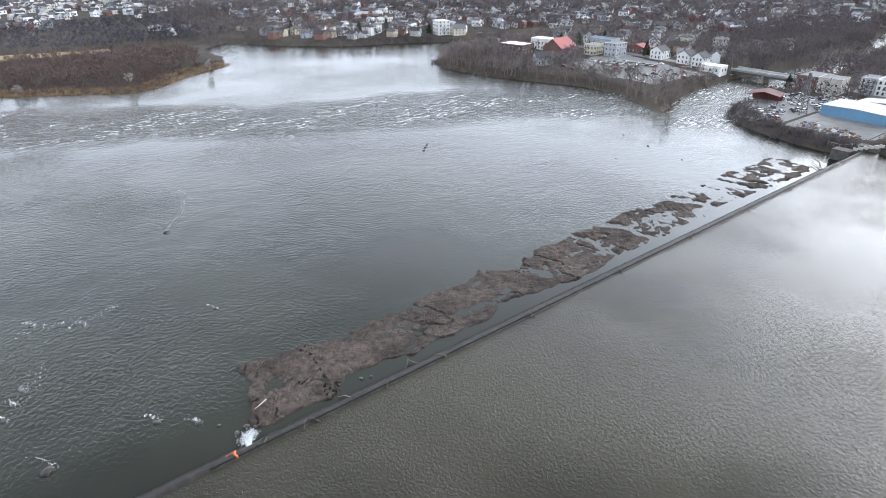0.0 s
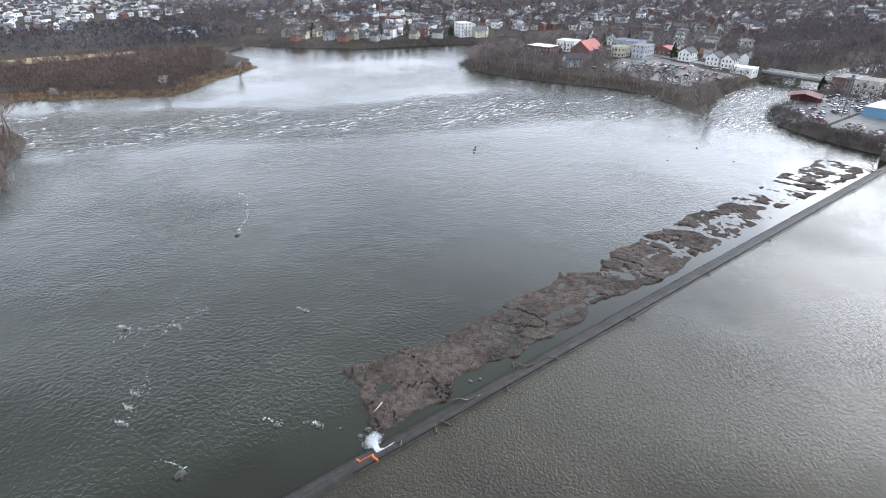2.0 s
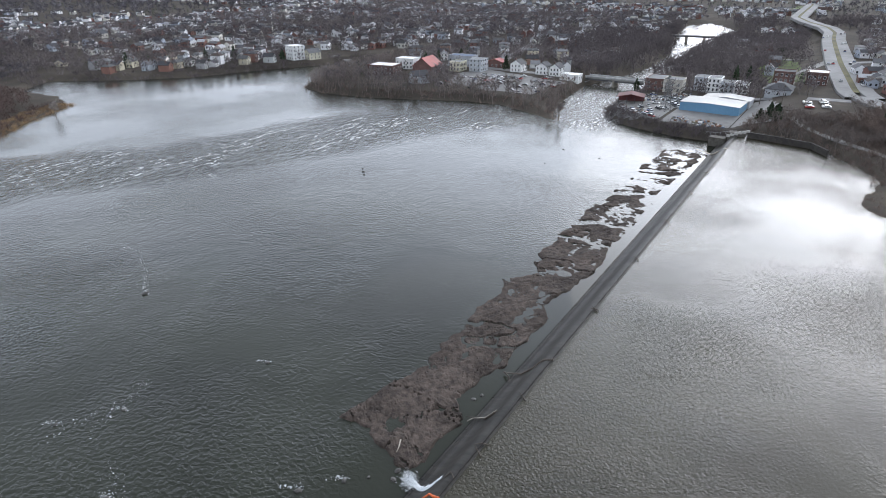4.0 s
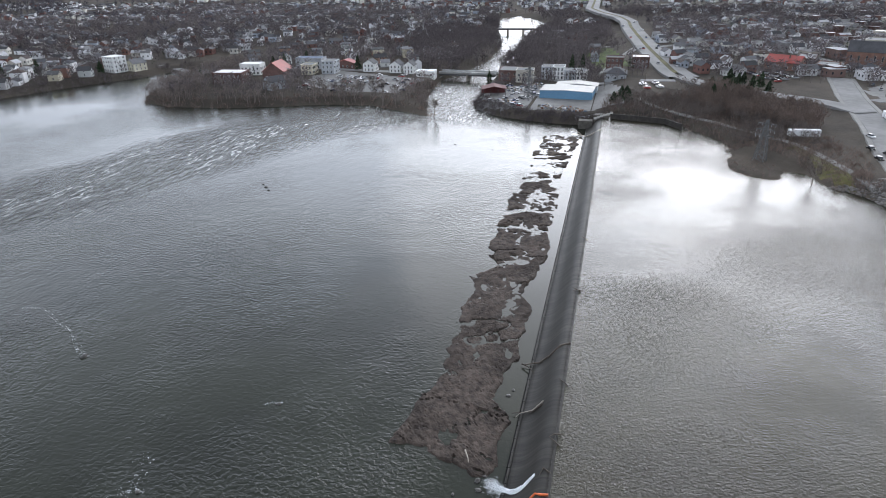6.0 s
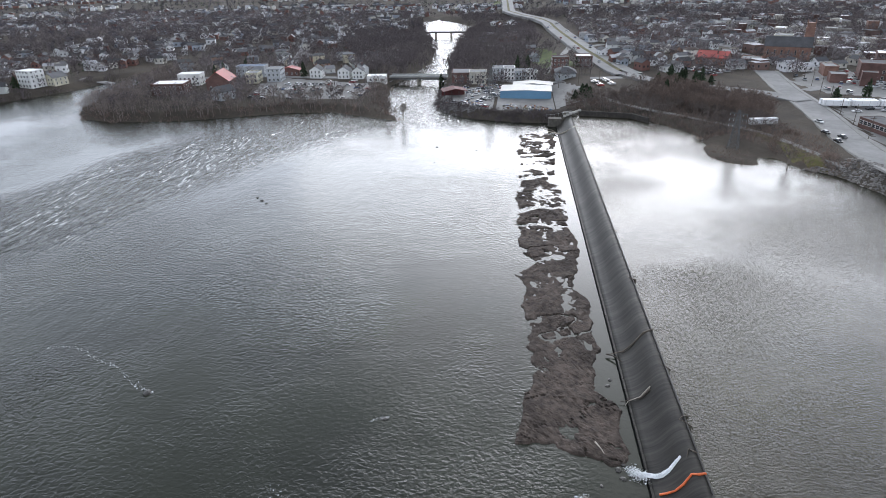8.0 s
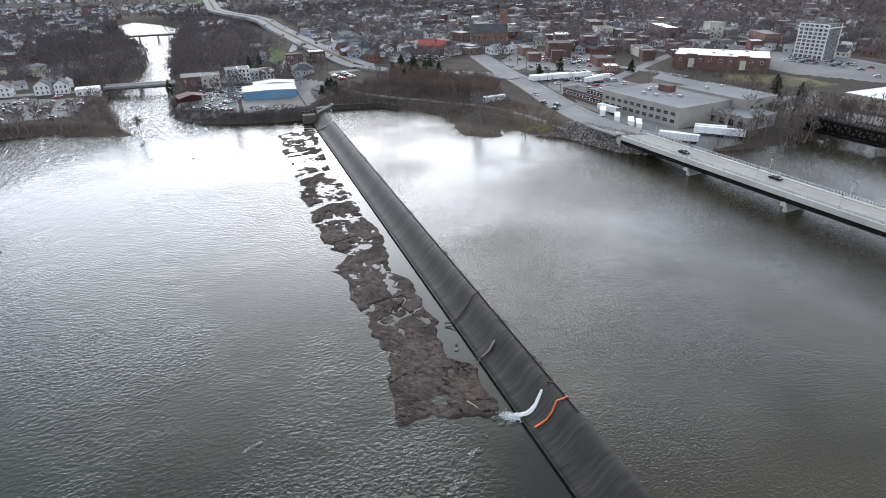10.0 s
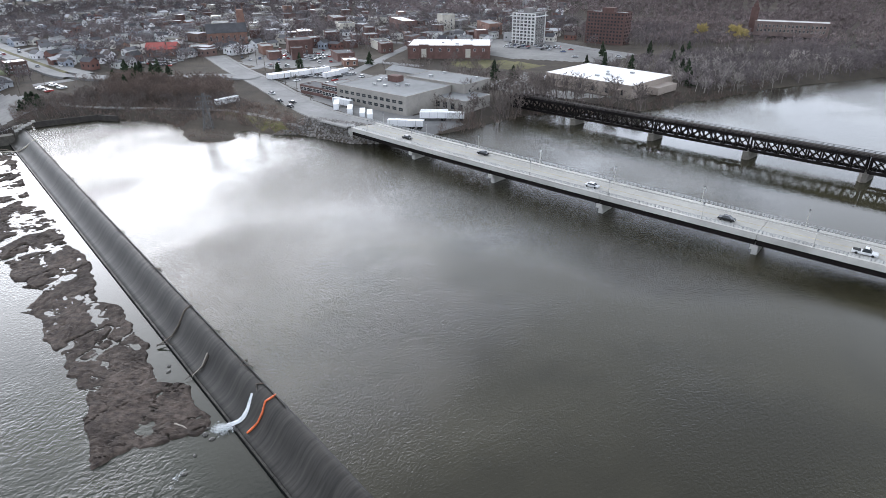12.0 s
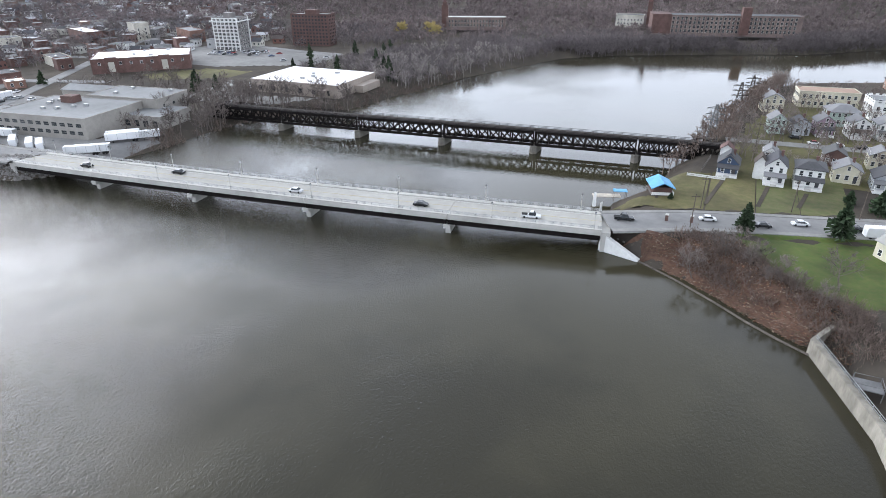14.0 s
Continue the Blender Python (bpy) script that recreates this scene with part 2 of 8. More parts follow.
REDTWIG = mat("russet_brush", (0.2, 0.152, 0.128), (0.138, 0.104, 0.088), 0.06, 0.95, island=0.3, stain=0.3)
PALETWIG = mat("pale_birch_twigs", (0.36, 0.33, 0.3), scale=0.3, rough=0.9, island=0.2)
WILLOW = mat("yellow_willow_twigs", (0.46, 0.37, 0.15), (0.36, 0.29, 0.12), 0.3, 0.9, island=0.2)
NEEDLE = mat("dark_conifer_needles", (0.02, 0.038, 0.016), (0.035, 0.055, 0.025), 0.6, 0.9, rnd=0.25, island=0.3)
MUD = mat("dark_wet_mudstone", (0.098, 0.077, 0.064), (0.03, 0.024, 0.021), 0.6, 0.8, bump=0.24, bscale=2.0, stain=0.5, spec=0.15)
STONE = mat("wet_river_rock", (0.07, 0.065, 0.058), scale=1.5, rough=0.45, rnd=0.3, bump=0.05)
DRIFT = mat("driftwood", (0.11, 0.09, 0.072), (0.07, 0.058, 0.047), 2.0, 0.85, rnd=0.3)
PALEDRIFT = mat("pale_driftwood", (0.5, 0.45, 0.38), scale=2.0, rough=0.85)
ORANGE = mat("orange_plastic_boom", (0.8, 0.17, 0.05), scale=1.0, rough=0.45)
FOAM = mat("white_foam", (0.85, 0.87, 0.88), (0.6, 0.63, 0.64), 1.2, 0.7, stain=0.1, bump=0.1)
RUBBER = mat("tyre_rubber", (0.02, 0.02, 0.02), rough=0.85)
CARPAINT = tints("car_paint", [(0.55, 0.55, 0.56), (0.02, 0.02, 0.022), (0.75, 0.75, 0.75), (0.12, 0.13, 0.14), (0.3, 0.03, 0.03), (0.04, 0.07, 0.16), (0.35, 0.36, 0.37), (0.7, 0.7, 0.69)], 0.3, stain=0.05)
FARCARS = tints("far_car_paint", [(0.5, 0.5, 0.51), (0.03, 0.03, 0.032), (0.7, 0.7, 0.7), (0.14, 0.15, 0.16), (0.3, 0.03, 0.03), (0.05, 0.08, 0.17), (0.35, 0.36, 0.37)], 0.3, kind="island", stain=0.05)
BLACKPAINT = mat("black_car_paint", (0.012, 0.013, 0.014), rough=0.25, stain=0.05)
WHITECAR = mat("white_car_paint", (0.75, 0.76, 0.76), rough=0.3, stain=0.05)
TRAILER = mat("white_trailer_skin", (0.8, 0.81, 0.82), (0.7, 0.71, 0.72), 0.4, 0.5, stain=0.08)
YELLOWPAINT = mat("yellow_line_paint", (0.4, 0.34, 0.2), rough=0.7)
LINEPAINT = mat("white_line_paint", (0.7, 0.7, 0.68), rough=0.7)
WOODRAIL = mat("grey_timber", (0.16, 0.145, 0.13), scale=2.0, rough=0.85)


def water_mat(name, deep, wave, rapids):
    """Turbid river water: wind ripples in two sizes and, where asked, broken riffles with foam along a band."""
    m = bpy.data.materials.new(name)
    m.use_nodes = True
    n, l = m.node_tree.nodes, m.node_tree.links
    p = n["Principled BSDF"]
    p.inputs["IOR"].default_value = 1.33
    p.inputs["Roughness"].default_value = 0.05
    tc = n.new("ShaderNodeTexCoord")

    def noise_at(scale, axis=(1, 1, 1), turn=0.0, detail=3.0, distort=0.0):
        mp = n.new("ShaderNodeMapping")
        mp.inputs["Scale"].default_value, mp.inputs["Rotation"].default_value = axis, (0, 0, turn)
        l.new(tc.outputs["Object"], mp.inputs["Vector"])
        t = n.new("ShaderNodeTexNoise")
        t.inputs["Scale"].default_value, t.inputs["Detail"].default_value, t.inputs["Distortion"].default_value = scale, detail, distort
        l.new(mp.outputs[0], t.inputs["Vector"])
        return t.outputs["Fac"]

    def math_at(op, a, b, c=None):
        t = n.new("ShaderNodeMath")
        t.operation = op
        for i, v in enumerate((a, b, c)):
            if v is not None:
                if isinstance(v, (int, float)):
                    t.inputs[i].default_value = v
                else:
                    l.new(v, t.inputs[i])
        return t.outputs[0]

    def span(v, a, b, lo=0.0, hi=1.0):
        t = n.new("ShaderNodeMapRange")
        t.interpolation_type = "SMOOTHSTEP"
        for k, x in (("From Min", a), ("From Max", b), ("To Min", lo), ("To Max", hi)):
            t.inputs[k].default_value = x
        l.new(v, t.inputs["Value"])
        return t.outputs[0]

    calm = span(noise_at(0.013, detail=4), 0.36, 0.64, 0.12, 1.0)
    ripple = noise_at(1.25 if rapids else 2.3, (1.0, 0.75, 1), 0.3, 3.0, 0.5)
    chop = noise_at(0.2, (1.0, 0.8, 1), 0.3, 2.0, 0.4)
    height = math_at("ADD", math_at("MULTIPLY", ripple, wave), math_at("MULTIPLY", chop, 0.35 * wave))
    height = math_at("MULTIPLY", height, calm)
    sep = n.new("ShaderNodeSeparateXYZ")
    l.new(tc.outputs["Object"], sep.inputs[0])
    if not rapids:
        # the pool lies sheltered towards the west bank and above the bridge
        height = math_at("MULTIPLY", height, math_at("MULTIPLY", span(sep.outputs["X"], -55, 20, 0.25, 1.0), span(sep.outputs["Y"], -110, -45, 0.35, 1.0)))
    else:
        # smoother water where the river widens, and still water between the bar and the dam
        height = math_at("MULTIPLY", height, math_at("MULTIPLY", span(sep.outputs["X"], 20, 150, 1.0, 0.45), span(sep.outputs["Y"], 90, 108, 0.1, 1.0)))
    tone = n.new("ShaderNodeMix")
    tone.data_type = "RGBA"
    tone.inputs["A"].default_value = (*deep, 1)
    tone.inputs["B"].default_value = (*[c * 0.62 for c in deep], 1)
    l.new(span(noise_at(0.02, detail=5), 0.4, 0.62), tone.inputs["Factor"])
    colour = tone.outputs["Result"]
    if rapids:
        # distance across the band of riffles, which runs from the west bank to the creek's mouth
        across = math_at("ADD", math_at("MULTIPLY", sep.outputs["X"], 0.459), math_at("MULTIPLY", sep.outputs["Y"], 0.888))
        across = math_at("ADD", across, math_at("MULTIPLY", noise_at(0.011, detail=2), 70.0))
        bell = math_at("MULTIPLY", span(across, 308, 335), span(across, 400, 370))
        creek = math_at("MULTIPLY", span(sep.outputs["X"], 255, 285), span(math_at("ABSOLUTE", math_at("SUBTRACT", sep.outputs["Y"], 172.0), 0), 45, 15))
        faint = math_at("MULTIPLY", span(across, 200, 230), span(across, 420, 380))
        band = math_at("MAXIMUM", math_at("MAXIMUM", bell, creek), math_at("MULTIPLY", faint, 0.08))
        rough_water = noise_at(0.42, (0.45, 1.0, 1), -0.48, 7.0, 0.7)
        streak = noise_at(0.5, (0.26, 1.0, 1), -0.48, 9.0, 1.6)
        patchy = span(noise_at(0.035, (0.5, 1.0, 1), -0.48, 3.0), 0.44, 0.62, 0.05, 1.0)
        height = math_at("ADD", height, math_at("MULTIPLY", math_at("MULTIPLY", rough_water, band), 1.1))
        foam = math_at("MULTIPLY", span(streak, 0.55, 0.66), math_at("MULTIPLY", math_at("MULTIPLY", math_at("MAXIMUM", bell, creek), patchy), 0.8))
        foam = math_at("MAXIMUM", foam, math_at("MULTIPLY", span(rough_water, 0.45, 0.7), math_at("MULTIPLY", math_at("MAXIMUM", bell, creek), 0.12)))
        cm = n.new("ShaderNodeMix")
        cm.data_type = "RGBA"
        cm.inputs["B"].default_value = (0.7, 0.72, 0.72, 1)
        l.new(foam, cm.inputs["Factor"])
        l.new(colour, cm.inputs["A"])
        colour = cm.outputs["Result"]
        l.new(math_at("ADD", math_at("MULTIPLY", foam, 0.6), 0.05), p.inputs["Roughness"])
    l.new(colour, p.inputs["Base Color"])
    bp = n.new("ShaderNodeBump")
    bp.inputs["Strength"].default_value, bp.inputs["Distance"].default_value = 1.0, 1.0
    l.new(height, bp.inputs["Height"])
    l.new(bp.outputs[0], p.inputs["Normal"])
    return m


LOWWATER = water_mat("shallow_river_water", (0.024, 0.027, 0.018), 0.4, True)
POOLWATER = water_mat("still_pool_water", (0.042, 0.038, 0.023), 0.3, False)


def spill_mat():
    """Thin water sheeting down dark concrete: streaks along the fall, glossy."""
    m = mat("wet_spillway_concrete", (0.05, 0.046, 0.04), (0.018, 0.017, 0.015), 1.4, 0.52, axis=(1.0, 0.07, 0.07), stain=0.35, bump=0.05, bscale=1.6, spec=0.17)
    return m


SPILL = spill_mat()

# ---- building helpers ----
def mesh_of(name, verts, faces, *mats):
    me = bpy.data.meshes.new(name)
    me.from_pydata([tuple(v) for v in verts], [], [tuple(int(i) for i in f) for f in faces])
    for m in mats:
        me.materials.append(m)
    return me


def thing(name, label="", category="", m=None, group="", kind=""):
    """An Empty at the base of a thing."""
    ob = new(name)
    ob.empty_display_size = 0.5
    if m is not None:
        ob.matrix_world = m
    return tagged(ob, label, category, group, kind)


def put(name, me, parent=None, at=(0, 0, 0), turn=0.0, label=""):
    """One mesh object under a thing or part, in its parent's own axes."""
    ob = new(name, me)
    ob.parent = parent
    ob.matrix_basis = Matrix.LocRotScale(at, Euler((0, 0, turn)), None)
    return tagged(ob, label)


class Shape:
    """Collects simple solids into one mesh."""

    def __init__(self):
        self.v, self.f, self.k = [], [], []

    def add(self, verts, faces, k=0):
        o = len(self.v)
        self.v += [tuple(p) for p in verts]
        self.f += [tuple(i + o for i in f) for f in faces]
        self.k += [k] * len(faces)
        return self

    def box(self, c, s, turn=0.0, k=0, taper=1.0):
        x, y, z = (a / 2 for a in s)
        ca, sa = math.cos(turn), math.sin(turn)
        vs = []
        for dz, tp in ((-z, 1.0), (z, taper)):
            for dx, dy in ((-x, -y), (x, -y), (x, y), (-x, y)):
                dx, dy = dx * tp, dy * tp
                vs.append((c[0] + dx * ca - dy * sa, c[1] + dx * sa + dy * ca, c[2] + dz))
        return self.add(vs, [(3, 2, 1, 0), (4, 5, 6, 7), (0, 1, 5, 4), (1, 2, 6, 5), (2, 3, 7, 6), (3, 0, 4, 7)], k)

    def bar(self, a, b, w, h=None, k=0, sides=4, tip=1.0):
        """A bar from a to b, of the given width, with as many sides; tip: its width at b by that at a."""
        a, b = Vector(a), Vector(b)
        d = (b - a).normalized()
        up = Vector((0, 0, 1)) if abs(d.z) < 0.95 else Vector((1, 0, 0))
        s = d.cross(up).normalized()
        u = s.cross(d)
        h = h or w
        vs = []
        for p, q in ((a, 1.0), (b, tip)):
            for i in range(sides):
                t = 2 * math.pi * (i + 0.5) / sides
                g = 0.7071 if sides == 4 else 0.5
                vs.append(p + s * (math.cos(t) * w * g * q) + u * (math.sin(t) * h * g * q))
        fs = [(i, (i + 1) % sides, sides + (i + 1) % sides, sides + i) for i in range(sides)]
        fs += [tuple(range(sides))[::-1], tuple(range(sides, 2 * sides))]
        return self.add(vs, fs, k)

    def prism(self, outline, z0, z1, k=0):
        n = len(outline)
        vs = [(x, y, z0) for x, y in outline] + [(x, y, z1) for x, y in outline]
        fs = [(i, (i + 1) % n, n + (i + 1) % n, n + i) for i in range(n)] + [tuple(range(n))[::-1], tuple(range(n, 2 * n))]
        return self.add(vs, fs, k)

    def mesh(self, name, *mats):
        me = mesh_of(name, self.v, self.f, *mats)
        if len(mats) > 1:
            me.polygons.foreach_set("material_index", self.k)
        return me


def smooth(t):
    t = np.clip(t, 0, 1)
    return t * t * (3 - 2 * t)


def lattice(x, y, seed=0):
    """Smooth value noise on numpy arrays, 0 to 1."""
    xi, yi = np.floor(x).astype(np.int64), np.floor(y).astype(np.int64)
    u, v = smooth(x - xi), smooth(y - yi)

    def h(a, b):
        n = (a * 374761393 + b * 668265263 + seed * 974711) & 0x7FFFFFFF
        n = ((n ^ (n >> 13)) * 1274126177) & 0x7FFFFFFF
        return ((n ^ (n >> 16)) & 0xFFFF) / 65535.0

    return (h(xi, yi) * (1 - u) + h(xi + 1, yi) * u) * (1 - v) + (h(xi, yi + 1) * (1 - u) + h(xi + 1, yi + 1) * u) * v


def fractal(x, y, seed=0, octaves=4):
    s, a, t = 0.0, 0.5, 0.0
    for i in range(octaves):
        s = s + a * lattice(x * 2 ** i, y * 2 ** i, seed + i)
        t += a
        a *= 0.55
    return s / t


# ---- the lie of the land: three banks and an islet round the river ----
POOL = 5.8
NORTH = [(-2500, 700), (-700, 500), (-300, 470), (-100, 458), (-2, 445), (37, 423), (59, 409), (75, 400), (94, 408), (114, 430), (134, 444), (157, 461),
         (169, 500), (165, 545), (190, 570), (227, 522), (262, 488), (310, 472), (340, 458), (365, 445), (410, 436), (450, 420), (410, 408), (350, 404),
         (298, 396), (277, 379), (269, 352), (274, 313), (284, 285), (299, 250), (301, 228), (291, 203), (282, 186), (281, 175), (306, 187), (350, 197),
         (395, 203), (450, 193), (512, 188), (590, 195), (650, 209), (700, 222), (772, 234), (866, 252), (935, 260), (985, 236), (5000, 1150), (5000, 6000), (-4000, 6000)]
EAST_CREEK = [(5000, 1400), (985, 248), (930, 214), (860, 186), (783, 168), (720, 174), (667, 181), (600, 178), (540, 174), (470, 174), (410, 170), (357, 166), (329, 166),
        (308, 160), (292, 144), (283, 121), (280, 100), (282, 88)]
EAST = EAST_CREEK + [(276, 79), (274, 67), (270, 50), (258, 42), (248, 35), (232, 27), (213, 31),
        (204, 33), (193, 29), (185, 18), (186, 9), (198, 5), (184, 0), (176, -11), (164, -15), (148, -21), (138, -32), (132, -50), (130, -65), (129, -108), (126, -127),
        (117, -137), (94, -160), (88, -198), (79, -241), (70, -279), (48, -336), (36, -368), (0, -399), (-80, -440), (-140, -466), (-190, -513), (-600, -760),
        (-2500, -1500), (-2500, -6000), (5000, -6000)]
WEST = [(-2500, -1200), (-700, -600), (-300, -420), (-170, -345), (-115, -318), (-96, -296), (-86, -247), (-75, -206), (-71, -156), (-65, -140), (-63, -122), (-58, -106),
        (-51, -94), (-52, -76), (-56, -59), (-70, -52), (-79, -46), (-88, -39), (-95, -33), (-102, -28), (-107, -25), (-112, -12), (-116, 0), (-122, 40),
        (-128, 79), (-134, 96), (-200, 150), (-330, 300), (-2500, 420)]
ISLET = [(-90, 400), (-20, 392), (-5, 378), (0, 352), (-2, 335), (-12, 318), (-12, 300), (-17, 270), (-40, 258), (-90, 270)]


def inside_distance(poly, x, y):
    """Metres to the polygon's edge, positive inside."""
    best = np.full(x.shape, 1e12)
    odd = np.zeros(x.shape, bool)
    n = len(poly)
    for i in range(n):
        (ax, ay), (bx, by) = poly[i], poly[(i + 1) % n]
        dx, dy = bx - ax, by - ay
        t = np.clip(((x - ax) * dx + (y - ay) * dy) / (dx * dx + dy * dy), 0, 1)
        best = np.minimum(best, (x - ax - t * dx) ** 2 + (y - ay - t * dy) ** 2)
        if ay != by:
            odd ^= ((ay > y) != (by > y)) & (x < dx * (y - ay) / dy + ax)
    return np.where(odd, 1, -1) * np.sqrt(best)


def shore(x, y):
    return np.maximum.reduce([inside_distance(p, x, y) for p in (NORTH, EAST, WEST, ISLET)])


SPIT = [(222, 24), (213, 31), (204, 33), (193, 29), (185, 18), (184, 6), (194, 1), (206, 8), (216, 15)]
WEST_AXIS = [(-57, -60.9), (-80, -72.5), (-131, -88), (-200, -110), (-400, -180)]
WEST_Z = [12.35, 12.3, 12.1, 12.0, 12.0]
EAST_AXIS = [(153, -30.6), (172, -28.6), (197, -30.5), (225, -35), (262, -42), (290, -46), (330, -50), (400, -62)]
EAST_Z = [12.3, 11.9, 11.0, 10.5, 10.3, 10.3, 10.3, 10.5]


def embank(x, y, z, line, heights, half, slope):
    """Raises the ground to carry a road."""
    best, top = np.full(x.shape, 1e9), np.zeros(x.shape)
    for (a, b, za, zb) in zip(line[:-1], line[1:], heights[:-1], heights[1:]):
        dx, dy = b[0] - a[0], b[1] - a[1]
        t = np.clip(((x - a[0]) * dx + (y - a[1]) * dy) / (dx * dx + dy * dy), 0, 1)
        d = np.hypot(x - a[0] - t * dx, y - a[1] - t * dy)
        top = np.where(d < best, za + (zb - za) * t, top)
        best = np.minimum(best, d)
    side = np.maximum(0, best - half)
    return np.where(side < 14, np.maximum(z, top - side * slope), z)


def land(x, y):
    """The height of the ground."""
    x, y = np.asarray(x, float), np.asarray(y, float)
    wob = (fractal(x / 9, y / 9, 3, 3) - 0.5) * 5.0
    hills = 110 * smooth((np.hypot(x, y) - 560) / 1300) * smooth((-np.degrees(np.arctan2(y, x)) - 16) / 22)
    hills = hills + 130 * smooth((np.hypot(x, y) - 1300) / 2400) * smooth((np.degrees(np.arctan2(y, x)) - 35) / 30)
    roll = (fractal(x / 160, y / 160, 9, 3) - 0.5) * 6
    z = np.full(x.shape, -50.0)
    d = inside_distance(NORTH, x, y)
    reed = smooth((190 - x) / 30) * smooth((y - 380) / 10)
    top = 1.2 * reed + 4.0 * (1 - reed)
    z = np.maximum(z, np.where(d > -60, -0.9 + (top + 0.9) * smooth((d + wob * smooth(d / 8)) / 12) + (5 + roll) * smooth((d - 10) / 220) + hills * (d > 0), -50))
    d = inside_distance(EAST, x, y)
    up = smooth((92 - y) / 22)
    base = POOL * smooth((84 - y) / 3)
    top = 4.2 * (1 - up) + 9.3 * up
    z = np.maximum(z, np.where(d > -60, base - 0.9 + (top - base + 0.9) * smooth((d + wob * smooth(d / 8)) / (10 + 4 * up)) + (1.0 + 0.5 * roll) * smooth((d - 30) / 200) + hills * (d > 0), -50))
    d = inside_distance(WEST, x, y)
    low = smooth((y - 40) / 40)
    base = POOL * (1 - low)
    top = 11.6 * (1 - low) + 3 * low
    z = np.maximum(z, np.where(d > -60, base - 0.9 + (top - base + 0.9) * smooth(d / 13), -50))
    d = inside_distance(ISLET, x, y)
    z = np.maximum(z, np.where(d > -60, -0.9 + 2.0 * smooth(d / 8), -50))
    d = inside_distance(SPIT, x, y)
    z = np.where(d > -7, np.minimum(z, POOL + 0.55 + 0.5 * fractal(x / 5, y / 5, 6, 2) + 6 * smooth(-d / 7)), z)
    bed = np.where((y < 80.5) & (x < 300) & (x > -130), POOL - 2.5, -2.0)
    d = inside_distance(WEST, x, y)
    z = np.where(d > 1, z + (embank(x, y, z, WEST_AXIS, WEST_Z, 8.0, 0.5) - z) * smooth((d - 0.5) / 4), z)
    d = inside_distance(EAST, x, y)
    z = np.where(d > 1, z + (embank(x, y, z, EAST_AXIS, EAST_Z, 9.0, 0.55) - z) * smooth((d - 1) / 9), z)
    return np.maximum(z, bed)


def ground(x, y):
    return float(land(np.array([x]), np.array([y]))[0])


def axis_steps(fine0, fine1, step, far0, far1):
    out, a, s = [], fine0, step
    while a > far0:
        s *= 1.055
        a -= s
        out.append(a)
    out = out[::-1] + list(np.arange(fine0, fine1 + 0.1, step))
    a, s = fine1, step
    while a < far1:
        s *= 1.055
        a += s
        out.append(a)
    return np.array(out)


def grid_mesh(name, gx, gy, z, *mats):
    nx, ny = len(gx), len(gy)
    X, Y = np.meshgrid(gx, gy)
    v = np.stack([X.ravel(), Y.ravel(), np.broadcast_to(z, X.shape).ravel()], 1)
    i = (np.arange(ny - 1)[:, None] * nx + np.arange(nx - 1)[None, :]).ravel()
    f = np.stack([i, i + 1, i + nx + 1, i + nx], 1)
    me = bpy.data.meshes.new(name)
    me.vertices.add(len(v))
    me.vertices.foreach_set("co", v.ravel())
    me.loops.add(f.size)
    me.loops.foreach_set("vertex_index", f.ravel())
    me.polygons.add(len(f))
    me.polygons.foreach_set("loop_start", np.arange(0, f.size, 4))
    me.polygons.foreach_set("use_smooth", np.ones(len(f), bool))
    me.update(calc_edges=True)
    for m in mats:
        me.materials.append(m)
    return me


gx, gy = axis_steps(-150, 420, 3.4, -3600, 4600), axis_steps(-350, 560, 3.8, -4300, 4700)
GX, GY = np.meshgrid(gx, gy)
tagged(new("ground", grid_mesh("ground", gx, gy, land(GX, GY), SOIL)), "brown winter ground of river banks, flats and wooded hills", "ground", kind="structure")


def soup(name, v, n_side, *mats, index=None):
    """A mesh of loose polygons with n_side corners each, from an array of corners."""
    me = bpy.data.meshes.new(name)
    v = np.asarray(v, np.float32).reshape(-1, 3)
    me.vertices.add(len(v))
    me.vertices.foreach_set("co", v.ravel())
    me.loops.add(len(v))
    me.loops.foreach_set("vertex_index", np.arange(len(v)))
    me.polygons.add(len(v) // n_side)
    me.polygons.foreach_set("loop_start", np.arange(0, len(v), n_side))
    if index is not None:
        me.polygons.foreach_set("material_index", index)
    me.update(calc_edges=True)
    for m in mats:
        me.materials.append(m)
    return me


# ---- water ----
def sheet(name, outline, z, m, label):
    me = mesh_of(name, [(x, y, z) for x, y in outline], [tuple(range(len(outline)))], m)
    return tagged(new(name, me), label, "water", kind="structure")


sheet("water_lower", [(-3000, 84.5), (5000, 84.5), (5000, 5500), (-3000, 5500)], 0.0, LOWWATER, "shallow grey-green river water with riffles below the dam")
sheet("water_upper", [(-131, 77.15), (-3000, -300), (-3000, -3000), (400, -3000), (400, 80), (275, 82.35)], POOL, POOLWATER, "still olive-brown river pool behind the dam")


# ---- the dam ----
def crest_y(x):
    return 78.5 + 0.013 * x


